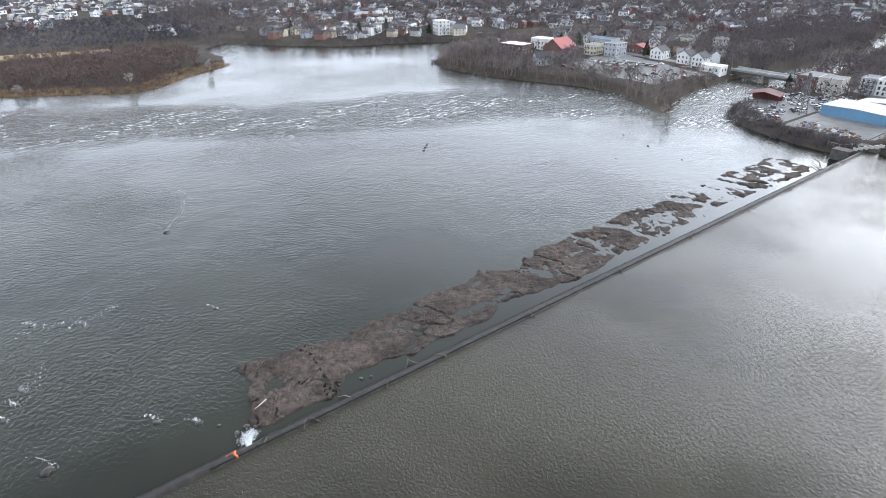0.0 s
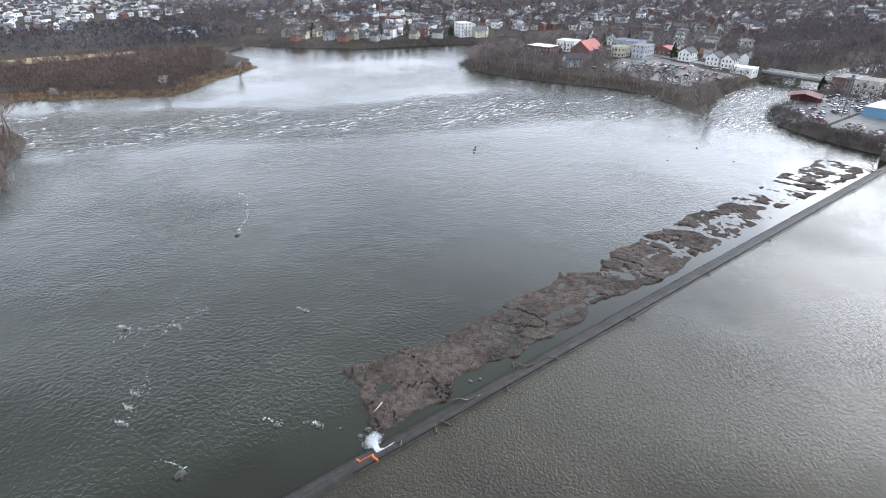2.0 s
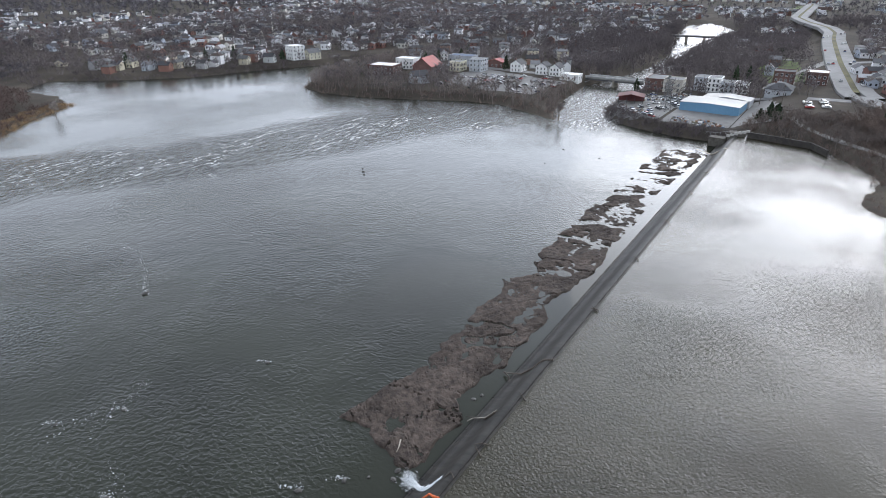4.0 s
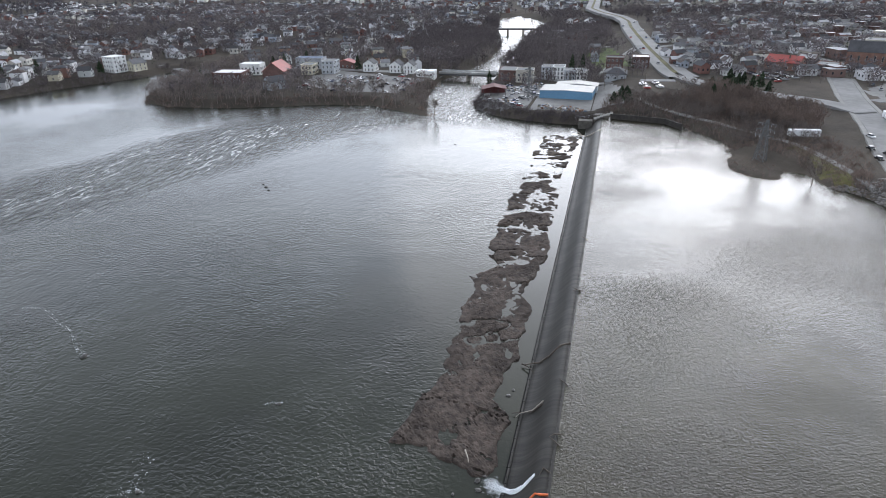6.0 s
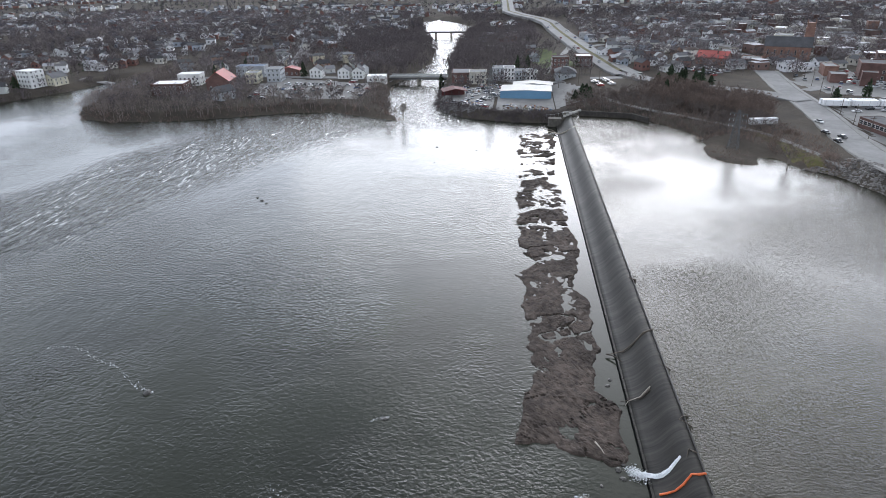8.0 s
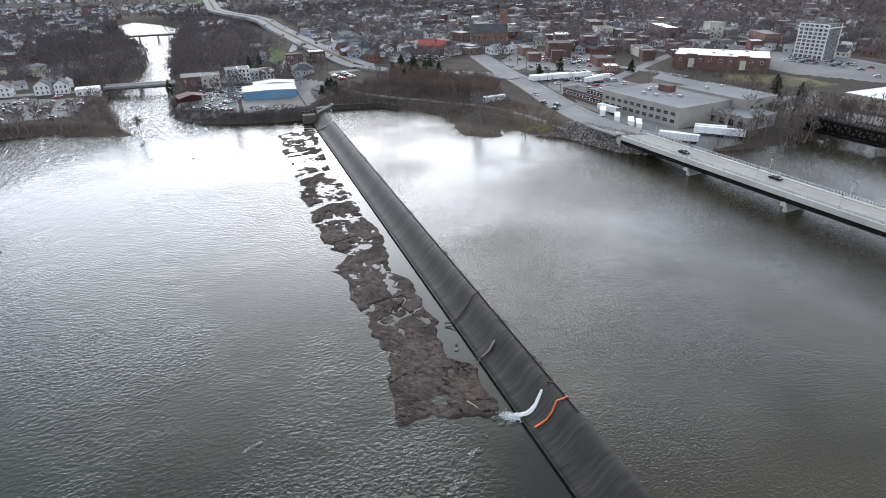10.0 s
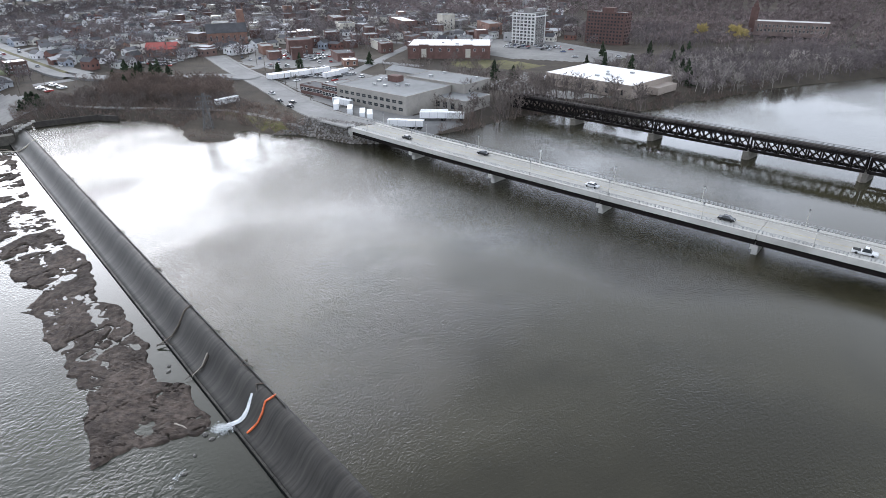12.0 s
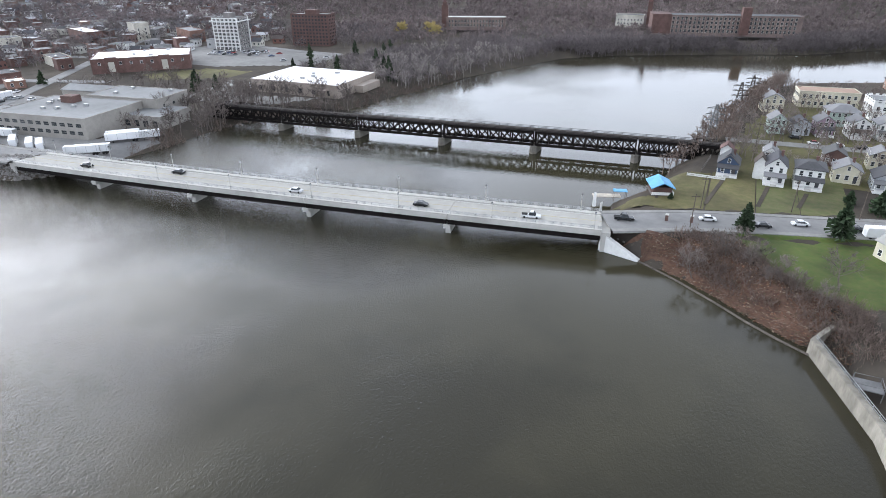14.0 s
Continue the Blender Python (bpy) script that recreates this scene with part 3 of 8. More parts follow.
FALL = [(-1.2, 2.0), (-1.1, 5.75), (-0.7, 6.0), (0.1, 6.02), (0.8, 5.75), (1.6, 5.1), (2.4, 4.1), (3.2, 3.0), (4.0, 2.05), (4.8, 1.35), (5.7, 0.85), (6.6, 0.62), (6.65, -1.5)]
dam = thing("dam", "long curved concrete overflow dam with thin water sheeting down its face", "dam", kind="structure")
xs = np.arange(-131, 276.1, 3.7)
sv, sf = [], []
for i, x in enumerate(xs):
    sv += [(x, crest_y(x) + dy, dz) for dy, dz in FALL]
    if i:
        o, k = i * len(FALL), len(FALL)
        sf += [(o - k + j, o + j, o + j + 1, o - k + j + 1) for j in range(k - 1)]
spill = put("spillway", mesh_of("spillway", sv, sf, SPILL), dam)
for p in spill.data.polygons:
    p.use_smooth = True
sill = Shape()
for x in xs[:-1]:
    sill.box((x + 1.85, crest_y(x + 1.85) + 6.9, 0.1), (3.62, 0.42, 0.75))
put("toe_sill", sill.mesh("toe_sill", SPILL), dam, label="wet concrete sill along the toe")
# matte black strip along the sill's downstream side
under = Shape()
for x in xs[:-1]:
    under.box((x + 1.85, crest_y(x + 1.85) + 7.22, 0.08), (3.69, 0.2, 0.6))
put("sill_edge", under.mesh("sill_edge", mat("black_sill_strip", (0.012, 0.012, 0.012), rough=0.95, spec=0.02)), dam, label="black strip along the sill's downstream side")
board_me = Shape().box((0, 0, 0.13), (3.5, 0.09, 0.34)).mesh("flashboard", mat("dark_timber", (0.03, 0.027, 0.024), rough=0.7))
for x in np.arange(16, 272, 3.6):
    put("flashboard", board_me, dam, (x, crest_y(x) - 0.55, 6.0 + random.uniform(-0.05, 0.05)), random.uniform(-0.01, 0.01))

# east end of the dam: a stepped concrete abutment and a long retaining wall
abut = thing("dam_abutment", "weathered concrete abutment with sloping wing wall and rail", "retaining wall", pose(277, 88, 0), kind="structure")
put("block", Shape().box((0, 2.0, 1.8), (5, 7, 5.0)).box((1.5, -6.2, 3.6), (4.6, 7.4, 7.4)).mesh("block", mat("stained_abutment", (0.15, 0.14, 0.12), (0.07, 0.064, 0.055), 0.6, 0.9, bump=0.04)), abut)
wing = Shape()
for i in range(6):
    wing.box((-3 + i * 0.4, -3.0 - i * 1.6, 6.2 + i * 0.55), (0.5, 1.58, 1.1))
put("wing_wall", wing.mesh("wing_wall", CONCRETE), abut)
rail = Shape()
for i in range(7):
    rail.bar((-3.7, 7 - i * 2.2, 5.8 + max(0, i - 2) * 0.55), (-3.7, 7 - i * 2.2, 7.1 + max(0, i - 2) * 0.55), 0.09)
    if i:
        rail.bar((-3.7, 7 - i * 2.2 + 2.2, 7.05 + max(0, i - 3) * 0.55), (-3.7, 7 - i * 2.2, 7.05 + max(0, i - 2) * 0.55), 0.08)
put("handrail", rail.mesh("handrail", GALV), abut)
wall_e = Shape()
for i, ((ax, ay), (bx, by)) in enumerate(zip([(276.5, 77), (275, 67), (271, 50)], [(275, 67), (271, 50), (261, 43)])):
    wall_e.bar((ax, ay, 6.8), (bx, by, 6.8), 1.0, 3.4)
tagged(new("retaining_wall", wall_e.mesh("retaining_wall", mat("dark_stained_concrete", (0.06, 0.054, 0.047), (0.03, 0.027, 0.025), 0.6, 0.9, bump=0.03))), "dark weathered concrete retaining wall along the pool", "retaining wall", kind="structure")

# ---- the mudstone bar below the dam ----
def bar_height(x, y):
    lobes = fractal(x / 15, y / 13, 21, 4) - 0.5
    teeth = fractal(x / 4.2, y / 3.4, 22, 4) - 0.5
    north = np.interp(x, (26, 34, 47, 58, 68, 74, 90, 97, 106, 112, 134, 160, 250), (109.5, 108.4, 106.0, 106.8, 106.5, 108.2, 107.5, 109, 105, 108.4, 109.8, 109.2, 109.5)) + lobes * 5 + teeth * 4
    south = np.interp(x, (22, 28, 36, 42, 46, 50, 55, 61, 72, 84, 90, 97, 110, 140, 165, 190, 250), (88.0, 88.2, 88.8, 87.6, 92.2, 91.2, 92.6, 89.6, 90.6, 90.0, 92.6, 92.4, 91.0, 90.8, 91.2, 93.0, 91.0)) + lobes * 4 + teeth * 3
    west = np.interp(y, (86, 89, 94, 99, 104, 109), (24.0, 24.4, 25.6, 27.6, 28.0, 28.6)) + lobes * 2 + teeth * 3
    east = 254 + lobes * 20
    edge = np.minimum(np.minimum(north - y, y - south), np.minimum((x - west) * 0.9, east - x))
    # how broken the rock is along its length, and the gaps right across it
    loose = np.interp(x, (24, 52, 62, 90, 100, 146, 156, 185, 260), (0.0, 0.05, 0.34, 0.36, 0.42, 0.5, 0.85, 0.95, 1.05))
    for at, half in ((224, 1.3), (213, 2.6), (201, 2.2), (187, 1.6), (151, 1.4), (136, 0.7)):
        edge = np.minimum(edge, np.abs(x - at + 0.35 * (y - 100) + lobes * 14) - half * (0.6 + 1.2 * smooth((y - 94) / 12)))
    # slanting beds of rock with broken edges and cracks that fan out from the western tip
    turn = 0.35 + 0.25 * np.sin(x / 30)
    u, v = x * np.cos(turn) + y * np.sin(turn), y * np.cos(turn) - x * np.sin(turn)
    warp = 3.0 * fractal(x / 8, y / 8, 17, 3)
    bed_ = fractal((u + warp) / 11, (v + warp) / 3.8, 71, 5)
    steps = np.floor(bed_ * 7 + 0.9 * fractal(x / 2.2, y / 2.2, 33, 3)) / 7
    crack = np.clip(1 - np.abs(fractal((u + warp) / 9, (v - warp) / 4.2, 82, 5) - 0.5) / 0.018, 0, 1)
    rise = smooth((edge + 0.4) / 1.0)
    z = -0.6 + rise * (1.02 - 0.38 * loose) + 0.7 * (steps - 0.47) * smooth(edge / 1.5)
    z = z + (1.0 + 0.5 * loose) * (fractal((x + 0.4 * warp) / 5.5, (y + 0.3 * warp) / 4.2, 61, 7) - 0.5) * rise + 0.3 * (fractal(x / 1.1, y / 0.9, 90, 3) - 0.5) - 0.22 * crack * rise
    # channels right across
    chan = np.abs(fractal(x / 17 + y / 60, y / 26 - x / 90, 130, 5) - 0.5)
    z = z - 0.9 * smooth(1 - chan / (0.003 + 0.03 * loose))
    z = z - 0.55 * np.exp(-((x - 33 - teeth * 5) / 1.1) ** 2 - ((y - 99 + lobes * 6) / 1.9) ** 2)
    return np.where(edge > -3.5, z, -1.5)


bx, by = np.arange(18, 258, 0.36), np.arange(82, 116, 0.36)
BX, BY = np.meshgrid(bx, by)
bar_me = grid_mesh("mudstone_bar", bx, by, np.clip(bar_height(BX, BY), -1.5, 2.2), MUD)
bar_me.polygons.foreach_set("use_smooth", np.zeros(len(bar_me.polygons), bool))
tagged(new("mudstone_bar", bar_me), "dark brown bar of layered wet mudstone with pools", "rock bar", kind="structure")

# ---- road bridge ----
DECKZ = 12.2


def road_y(x):
    """The middle of the road bridge."""
    return -45.3 + 0.155 * (x - 30) - 0.0003 * (x - 30) ** 2


def road_turn(x):
    return math.atan(0.155 - 0.0006 * (x - 30))


def along_bridge(x, off):
    a = road_turn(x)
    return x - math.sin(a) * off, road_y(x) + math.cos(a) * off


PIERS = [115, 74.5, 32, -13]
ENDS = (-56.0, 152.0)
bridge = thing("road_bridge", "long pale concrete road bridge with steel railings over the pool", "bridge", kind="structure")


def ribbon(x0, x1, step, offs, z_of, m, name, depth):
    """A slab that follows the bridge's curve between two offsets."""
    sh = Shape()
    xs_ = list(np.arange(x0, x1, step)) + [x1]
    for a, b in zip(xs_[:-1], xs_[1:]):
        o = [along_bridge(a, offs[0]), along_bridge(b, offs[0]), along_bridge(b, offs[1]), along_bridge(a, offs[1])]
        za, zb = z_of(a), z_of(b)
        zs = (za, zb, zb, za)
        vs = [(p[0], p[1], q - depth) for p, q in zip(o, zs)] + [(p[0], p[1], q) for p, q in zip(o, zs)]
        sh.add(vs, [(3, 2, 1, 0), (4, 5, 6, 7), (0, 1, 5, 4), (2, 3, 7, 6)] + ([(3, 0, 4, 7)] if a == xs_[0] else []) + ([(1, 2, 6, 5)] if b == x1 else []))
    return sh.mesh(name, m)


def deck_z(x):
    return DECKZ + 0.9 * (1 - ((x - 48) / 104) ** 2) * 0.6


edges = [ENDS[0]] + PIERS[::-1] + [ENDS[1]]
for a, b in zip(edges[:-1], edges[1:]):
    put("deck_slab", ribbon(a + 0.06, b - 0.06, 8, (-4.6, 4.6), deck_z, DECK, "deck_slab", 0.35), bridge)
    for s in (-1, 1):
        put("sidewalk", ribbon(a + 0.06, b - 0.06, 8, (s * 4.62, s * 6.6) if s > 0 else (-6.6, -4.62), lambda x: deck_z(x) + 0.2, CONCRETE, "sidewalk", 0.75), bridge)
        put("fascia", ribbon(a + 0.06, b - 0.06, 8, (6.1, 6.55) if s > 0 else (-6.55, -6.1), lambda x: deck_z(x) - 0.56, CONCRETE, "fascia", 1.0), bridge)
    for off in (-5.75, -3.45, -1.15, 1.15, 3.45, 5.75):
        put("girder", ribbon(a + 0.2, b - 0.2, 10, (off - 0.3, off + 0.3), lambda x: deck_z(x) - 0.36, STEEL, "girder", 2.9), bridge)
for x in PIERS:
    g = Shape().box((0, 0, -2.0), (1.5, 9.4, 5.6)).box((0, 0, 0.65), (2.0, 12.4, 1.3))
    c = along_bridge(x, 0)
    put("pier", g.mesh("pier", CONCRETE), bridge, (c[0], c[1], deck_z(x) - 4.65), road_turn(x))
for x, w in ((ENDS[0] - 1.2, 2.4), (ENDS[1] + 1.2, 2.4)):
    c = along_bridge(x, 0)
    put("abutment", Shape().box((0, 0, -4.0), (w, 13.0, 7.6)).mesh("abutment", CONCRETE), bridge, (c[0], c[1], deck_z(x) - 0.4), road_turn(x))
post_me = Shape().box((0, 0, 0.5), (0.1, 0.1, 1.0)).mesh("rail_post", GALV)
rail_x = np.arange(ENDS[0] + 1, ENDS[1] + 4, 2.4)
for s in (-1, 1):
    for x in rail_x:
        c = along_bridge(x, s * 6.35)
        put("rail_post", post_me, bridge, (c[0], c[1], deck_z(x) + 0.2), road_turn(x))
    for h in (0.45, 0.75, 1.05):
        put("rail", ribbon(ENDS[0], ENDS[1] + 3, 8, (s * 6.35 - 0.05, s * 6.35 + 0.05), lambda x: deck_z(x) + 0.2 + h, GALV, "rail", 0.1), bridge)
    kerb = ribbon(ENDS[0], ENDS[1] + 3, 8, (s * 4.75 - 0.12, s * 4.75 + 0.12), lambda x: deck_z(x) + 0.32, CONCRETE, "kerb", 0.3)
    put("kerb", kerb, bridge)
for s in (-4.1, -0.12, 0.12, 4.1):
    put("lane_line", ribbon(ENDS[0], ENDS[1] + 3, 8, (s - 0.06, s + 0.06), lambda x: deck_z(x) + 0.006, YELLOWPAINT if abs(s) < 1 else LINEPAINT, "lane_line", 0.005), bridge)


# wing walls of pale concrete at the west end
ww = Shape()
for (ax, ay, az), (bx_, by_, bz) in (((-56.8, -55.2, 11.4), (-68.0, -52.3, 6.5)), ((-52.5, -76, 11.9), (-51, -84, 8.0))):
    ww.add([(ax, ay, 4), (bx_, by_, 4), (bx_, by_, bz), (ax, ay, az), (ax - 0.4, ay - 1.0, 4), (bx_ - 0.4, by_ - 1.0, 4), (bx_ - 0.4, by_ - 1.0, bz), (ax - 0.4, ay - 1.0, az)],
           [(0, 1, 2, 3), (7, 6, 5, 4), (3, 2, 6, 7), (1, 5, 6, 2), (0, 3, 7, 4)])
tagged(new("wing_wall", ww.mesh("wing_wall", WHITE)), "pale concrete wing walls beside the bridge abutment", "retaining wall", kind="structure")


# low stone edging along the west shore
edging = Shape()
for (ax, ay), (bx_, by_) in zip(WEST[14:20], WEST[15:21]):
    edging.bar((ax, ay + 0.3, 5.75), (bx_, by_ + 0.3, 5.75), 0.4, 0.8)
tagged(new("shore_edging", edging.mesh("shore_edging", mat("dark_edging_stone", (0.16, 0.14, 0.12), (0.07, 0.06, 0.05), 1.5, 0.9, bump=0.05))), "low weathered stone edging along the west shore", "retaining wall", kind="structure")


# ---- railway truss bridge ----
def rail_line(x):
    return -131.2 + 0.125 * (x - 26.5)


RZ0, RZ1 = 9.0, 15.6
truss = thing("railway_bridge", "black riveted steel deck-truss railway bridge on stone piers", "bridge", kind="structure")
spans = [-84, -53, -13, 26.5, 66, 105, 143]
ra = math.atan(0.125)
for a, b in zip(spans[:-1], spans[1:]):
    for s in (-2.4, 2.4):
        pt = lambda x, z: (x - math.sin(ra) * s, rail_line(x) + math.cos(ra) * s, z)
        n_pan = 8
        for z, w in ((RZ0 + 0.3, 0.85), (RZ1 - 1.2, 0.95)):
            put("chord", Shape().bar(pt(a + 0.4, z), pt(b - 0.4, z), w, w * 1.2).mesh("chord", STEEL), truss)
        for i in range(n_pan + 1):
            x = a + 0.6 + (b - a - 1.2) * i / n_pan
            put("post", Shape().bar(pt(x, RZ0 + 0.3), pt(x, RZ1 - 1.2), 0.5).mesh("post", STEEL), truss)
            if i < n_pan:
                x2 = a + 0.6 + (b - a - 1.2) * (i + 1) / n_pan
                put("diagonal", Shape().bar(pt(x, RZ0 + 0.3), pt(x2, RZ1 - 1.2), 0.42).mesh("diagonal", STEEL), truss)
                put("diagonal", Shape().bar(pt(x, RZ1 - 1.2), pt(x2, RZ0 + 0.3), 0.42).mesh("diagonal", STEEL), truss)
    floor = Shape()
    for i in range(17):
        x = a + (b - a) * i / 16
        floor.bar((x - math.sin(ra) * 2.6, rail_line(x) + 2.6, RZ0 + 0.5), (x + math.sin(ra) * 2.6, rail_line(x) - 2.6, RZ0 + 0.5), 0.25)
        floor.bar((x - math.sin(ra) * 2.6, rail_line(x) + 2.6, RZ1 - 1.0), (x + math.sin(ra) * 2.6, rail_line(x) - 2.6, RZ1 - 1.0), 0.3)
    put("floor_beam", floor.mesh("floor_beam", STEEL), truss)
    put("track_deck", Shape().bar((a, rail_line(a), RZ1 - 0.6), (b, rail_line(b), RZ1 - 0.6), 3.4, 0.4).mesh("track_deck", mat("dark_sleepers", (0.05, 0.042, 0.036), scale=1.5, rough=0.9)), truss)
    for s in (-0.75, 0.75):
        put("track_rail", Shape().bar((a, rail_line(a) + s, RZ1 - 0.3), (b, rail_line(b) + s, RZ1 - 0.3), 0.14).mesh("track_rail", PYLONSTEEL), truss)
    for s in (-3.0, 3.0):
        gr = Shape()
        for h in (0.55, 1.05):
            gr.bar((a, rail_line(a) + s, RZ1 - 0.9 + h), (b, rail_line(b) + s, RZ1 - 0.9 + h), 0.12)
        for i in range(13):
            x = a + (b - a) * i / 12
            gr.bar((x, rail_line(x) + s, RZ1 - 1.2), (x, rail_line(x) + s, RZ1 + 0.2), 0.12)
        put("walkway_rail", gr.mesh("walkway_rail", STEEL), truss)
for x in spans[1:-1]:
    g = Shape()
    for z, w in ((4.2, 3.4), (6.3, 3.0), (8.0, 2.7)):
        g.prism([(x - w / 2, rail_line(x) - 4.4), (x + w / 2, rail_line(x) - 4.4), (x + w / 2, rail_line(x) + 3.2), (x, rail_line(x) + 4.6), (x - w / 2, rail_line(x) + 3.2)], z - 1.2, z + 0.92)
    put("stone_pier", g.mesh("stone_pier", mat("pier_masonry", (0.2, 0.185, 0.16), (0.12, 0.11, 0.095), 1.2, 0.9, bump=0.05)), truss)

# ---- creek bridge and far river bridge ----
creek_bridge = thing("creek_bridge", "low dark concrete road bridge over the creek", "bridge", kind="structure")
put("deck", Shape().bar((402, 164, 5.4), (404, 208, 5.4), 9.0, 1.0).mesh("deck", PAVE), creek_bridge)
put("girder", Shape().bar((398.2, 164, 4.6), (400.2, 208, 4.6), 0.6, 1.6).bar((406, 164, 4.6), (408, 208, 4.6), 0.6, 1.6).mesh("girder", DARKROOF), creek_bridge)
put("pier", Shape().box((403, 186, 1.5), (9, 1.6, 6)).mesh("pier", OLDCONC), creek_bridge)
put("parapet", Shape().bar((397.8, 164, 6.3), (399.8, 208, 6.3), 0.3, 0.8).bar((406.4, 164, 6.3), (408.4, 208, 6.3), 0.3, 0.8).mesh("parapet", GALV), creek_bridge)
far_bridge = thing("far_road_bridge", "far low beam bridge across the bright river branch", "bridge", kind="structure")
put("deck", Shape().bar((722, 158, 6.0), (716, 232, 6.0), 9.0, 1.6).mesh("deck", DARKROOF), far_bridge)
for i in range(3):
    put("pier", Shape().box((720 - i * 1.6, 176 + i * 19, 2), (7, 1.8, 8)).mesh("pier", OLDCONC), far_bridge)

# west lock wall with a railed platform
lock = thing("lock_wall", "tall weathered concrete lock wall with railings", "retaining wall", kind="structure")
lw = Shape()
for (ax, ay), (bx_, by_) in (((-107.2, -26), (-112.2, -12.5)), ((-112.2, -12.5), (-116, -2)), ((-116, -2), (-122, 40)), ((-122, 40), (-129, 79))):
    lw.bar((ax, ay, 6.6), (bx_, by_, 6.6), 1.3, 5.4)
lw.bar((-107.2, -26, 7.2), (-113.5, -36, 8.5), 1.0, 4.0)
put("wall", lw.mesh("wall", OLDCONC), lock)
for k in range(2):
    put("gate_slot", Shape().box((0, 0, 6.9), (0.5, 0.12, 4.4)).mesh("gate_slot", DARKROOF), lock, (-112.0 - 1.15 * k, -11.4 + 3.2 * k, 0), math.atan2(10.5, -3.8), label="dark vertical gate slot")
for (ax, ay), (bx_, by_) in (((-107.6, -26), (-112.6, -12.5)), ((-112.6, -12.5), (-116.4, -2))):
    g = Shape()
    for h in (0.5, 1.0):
        g.bar((ax, ay, 9.25 + h), (bx_, by_, 9.25 + h), 0.09)
    for i in range(6):
        t = i / 5
        g.bar((ax + (bx_ - ax) * t, ay + (by_ - ay) * t, 9.2), (ax + (bx_ - ax) * t, ay + (by_ - ay) * t, 10.3), 0.09)
    put("railing", g.mesh("railing", GALV), lock)
g = Shape().box((-115.2, -13.5, 9.2), (4.6, 3.6, 0.2))
for dx, dy in ((-2.2, -1.7), (2.2, -1.7), (-2.2, 1.7), (2.2, 1.7)):
    g.bar((-115.2 + dx, -13.5 + dy, 5.5), (-115.2 + dx, -13.5 + dy, 10.4), 0.15)
g.bar((-117.4, -15.2, 10.3), (-113, -15.2, 10.3), 0.09).bar((-117.4, -11.8, 10.3), (-113, -11.8, 10.3), 0.09).bar((-117.4, -15.2, 10.3), (-117.4, -11.8, 10.3), 0.09)
put("platform", g.mesh("platform", PYLONGREY), lock)

# ---- roads, lots and lawns laid over the ground ----
def over(outline_pts, widths, lift, step=4.0, heights=None):
    """A strip of cross-sections draped along a line; widths: half-width either side."""
    pts = []
    for (ax, ay), (bx_, by_) in zip(outline_pts[:-1], outline_pts[1:]):
        n_ = max(1, int(math.hypot(bx_ - ax, by_ - ay) / step))
        pts += [(ax + (bx_ - ax) * i / n_, ay + (by_ - ay) * i / n_) for i in range(n_)]
    pts.append(outline_pts[-1])
    P_ = np.array(pts, float)
    for _ in range(6):
        P_[1:-1] = (P_[:-2] + 2 * P_[1:-1] + P_[2:]) / 4
    T = np.gradient(P_, axis=0)
    T /= np.linalg.norm(T, axis=1)[:, None]
    N = np.stack([-T[:, 1], T[:, 0]], 1)
    return P_, N


def road(name, pts, half, m, lift=0.12, z=None, smooth_z=True, label="", offset=0.0, thick=0.5):
    P_, N = over(pts, half, lift)
    P_ = P_ + N * offset
    zc = land(P_[:, 0], P_[:, 1]) if z is None else None
    if z is not None:
        run = np.concatenate([[0], np.cumsum(np.hypot(*np.diff(np.array(pts, float), axis=0).T))])
        went = np.concatenate([[0], np.cumsum(np.hypot(*np.diff(P_ - N * offset, axis=0).T))])
        zc = np.interp(went / went[-1] * run[-1], run, z)
    if smooth_z and z is None:
        for _ in range(10):
            zc[1:-1] = (zc[:-2] + 2 * zc[1:-1] + zc[2:]) / 4
    zc = zc + lift
    v, f = [], []
    for i in range(len(P_)):
        for s in (-1, 1):
            q = P_[i] + N[i] * half * s
            v += [(q[0], q[1], zc[i]), (q[0] + N[i][0] * s * 0.3, q[1] + N[i][1] * s * 0.3, zc[i] - thick)]
        if i:
            a, b = 4 * i - 4, 4 * i
            f += [(a, a + 2, b + 2, b), (a, b, b + 1, a + 1), (a + 2, a + 3, b + 3, b + 2)]
    me = mesh_of(name, v, f, m)
    return tagged(new(name, me), label or "grey asphalt road", "road", kind="structure")


def patch(name, corners, m, label, category, lift=0.06, step=3.0, edge=0.0):
    """A piece of ground cover draped over the land inside an outline."""
    a = np.array(corners, float)
    lo, hi = a.min(0), a.max(0)
    xs_, ys_ = np.arange(lo[0], hi[0] + step, step), np.arange(lo[1], hi[1] + step, step)
    X, Y = np.meshgrid(xs_, ys_)
    D = inside_distance(corners, X, Y) + (fractal(X / 6, Y / 6, 8, 3) - 0.5) * edge
    Z = land(X, Y) + lift
    nx = len(xs_)
    v = np.stack([X.ravel(), Y.ravel(), Z.ravel()], 1)
    keep = D > -step * 0.25
    f = [(j * nx + i, j * nx + i + 1, (j + 1) * nx + i + 1, (j + 1) * nx + i) for j in range(len(ys_) - 1) for i in range(nx - 1)
         if keep[j, i] and keep[j, i + 1] and keep[j + 1, i] and keep[j + 1, i + 1]]
    if not f:
        return None
    return tagged(new(name, mesh_of(name, v, f, m)), label, category, kind="structure")


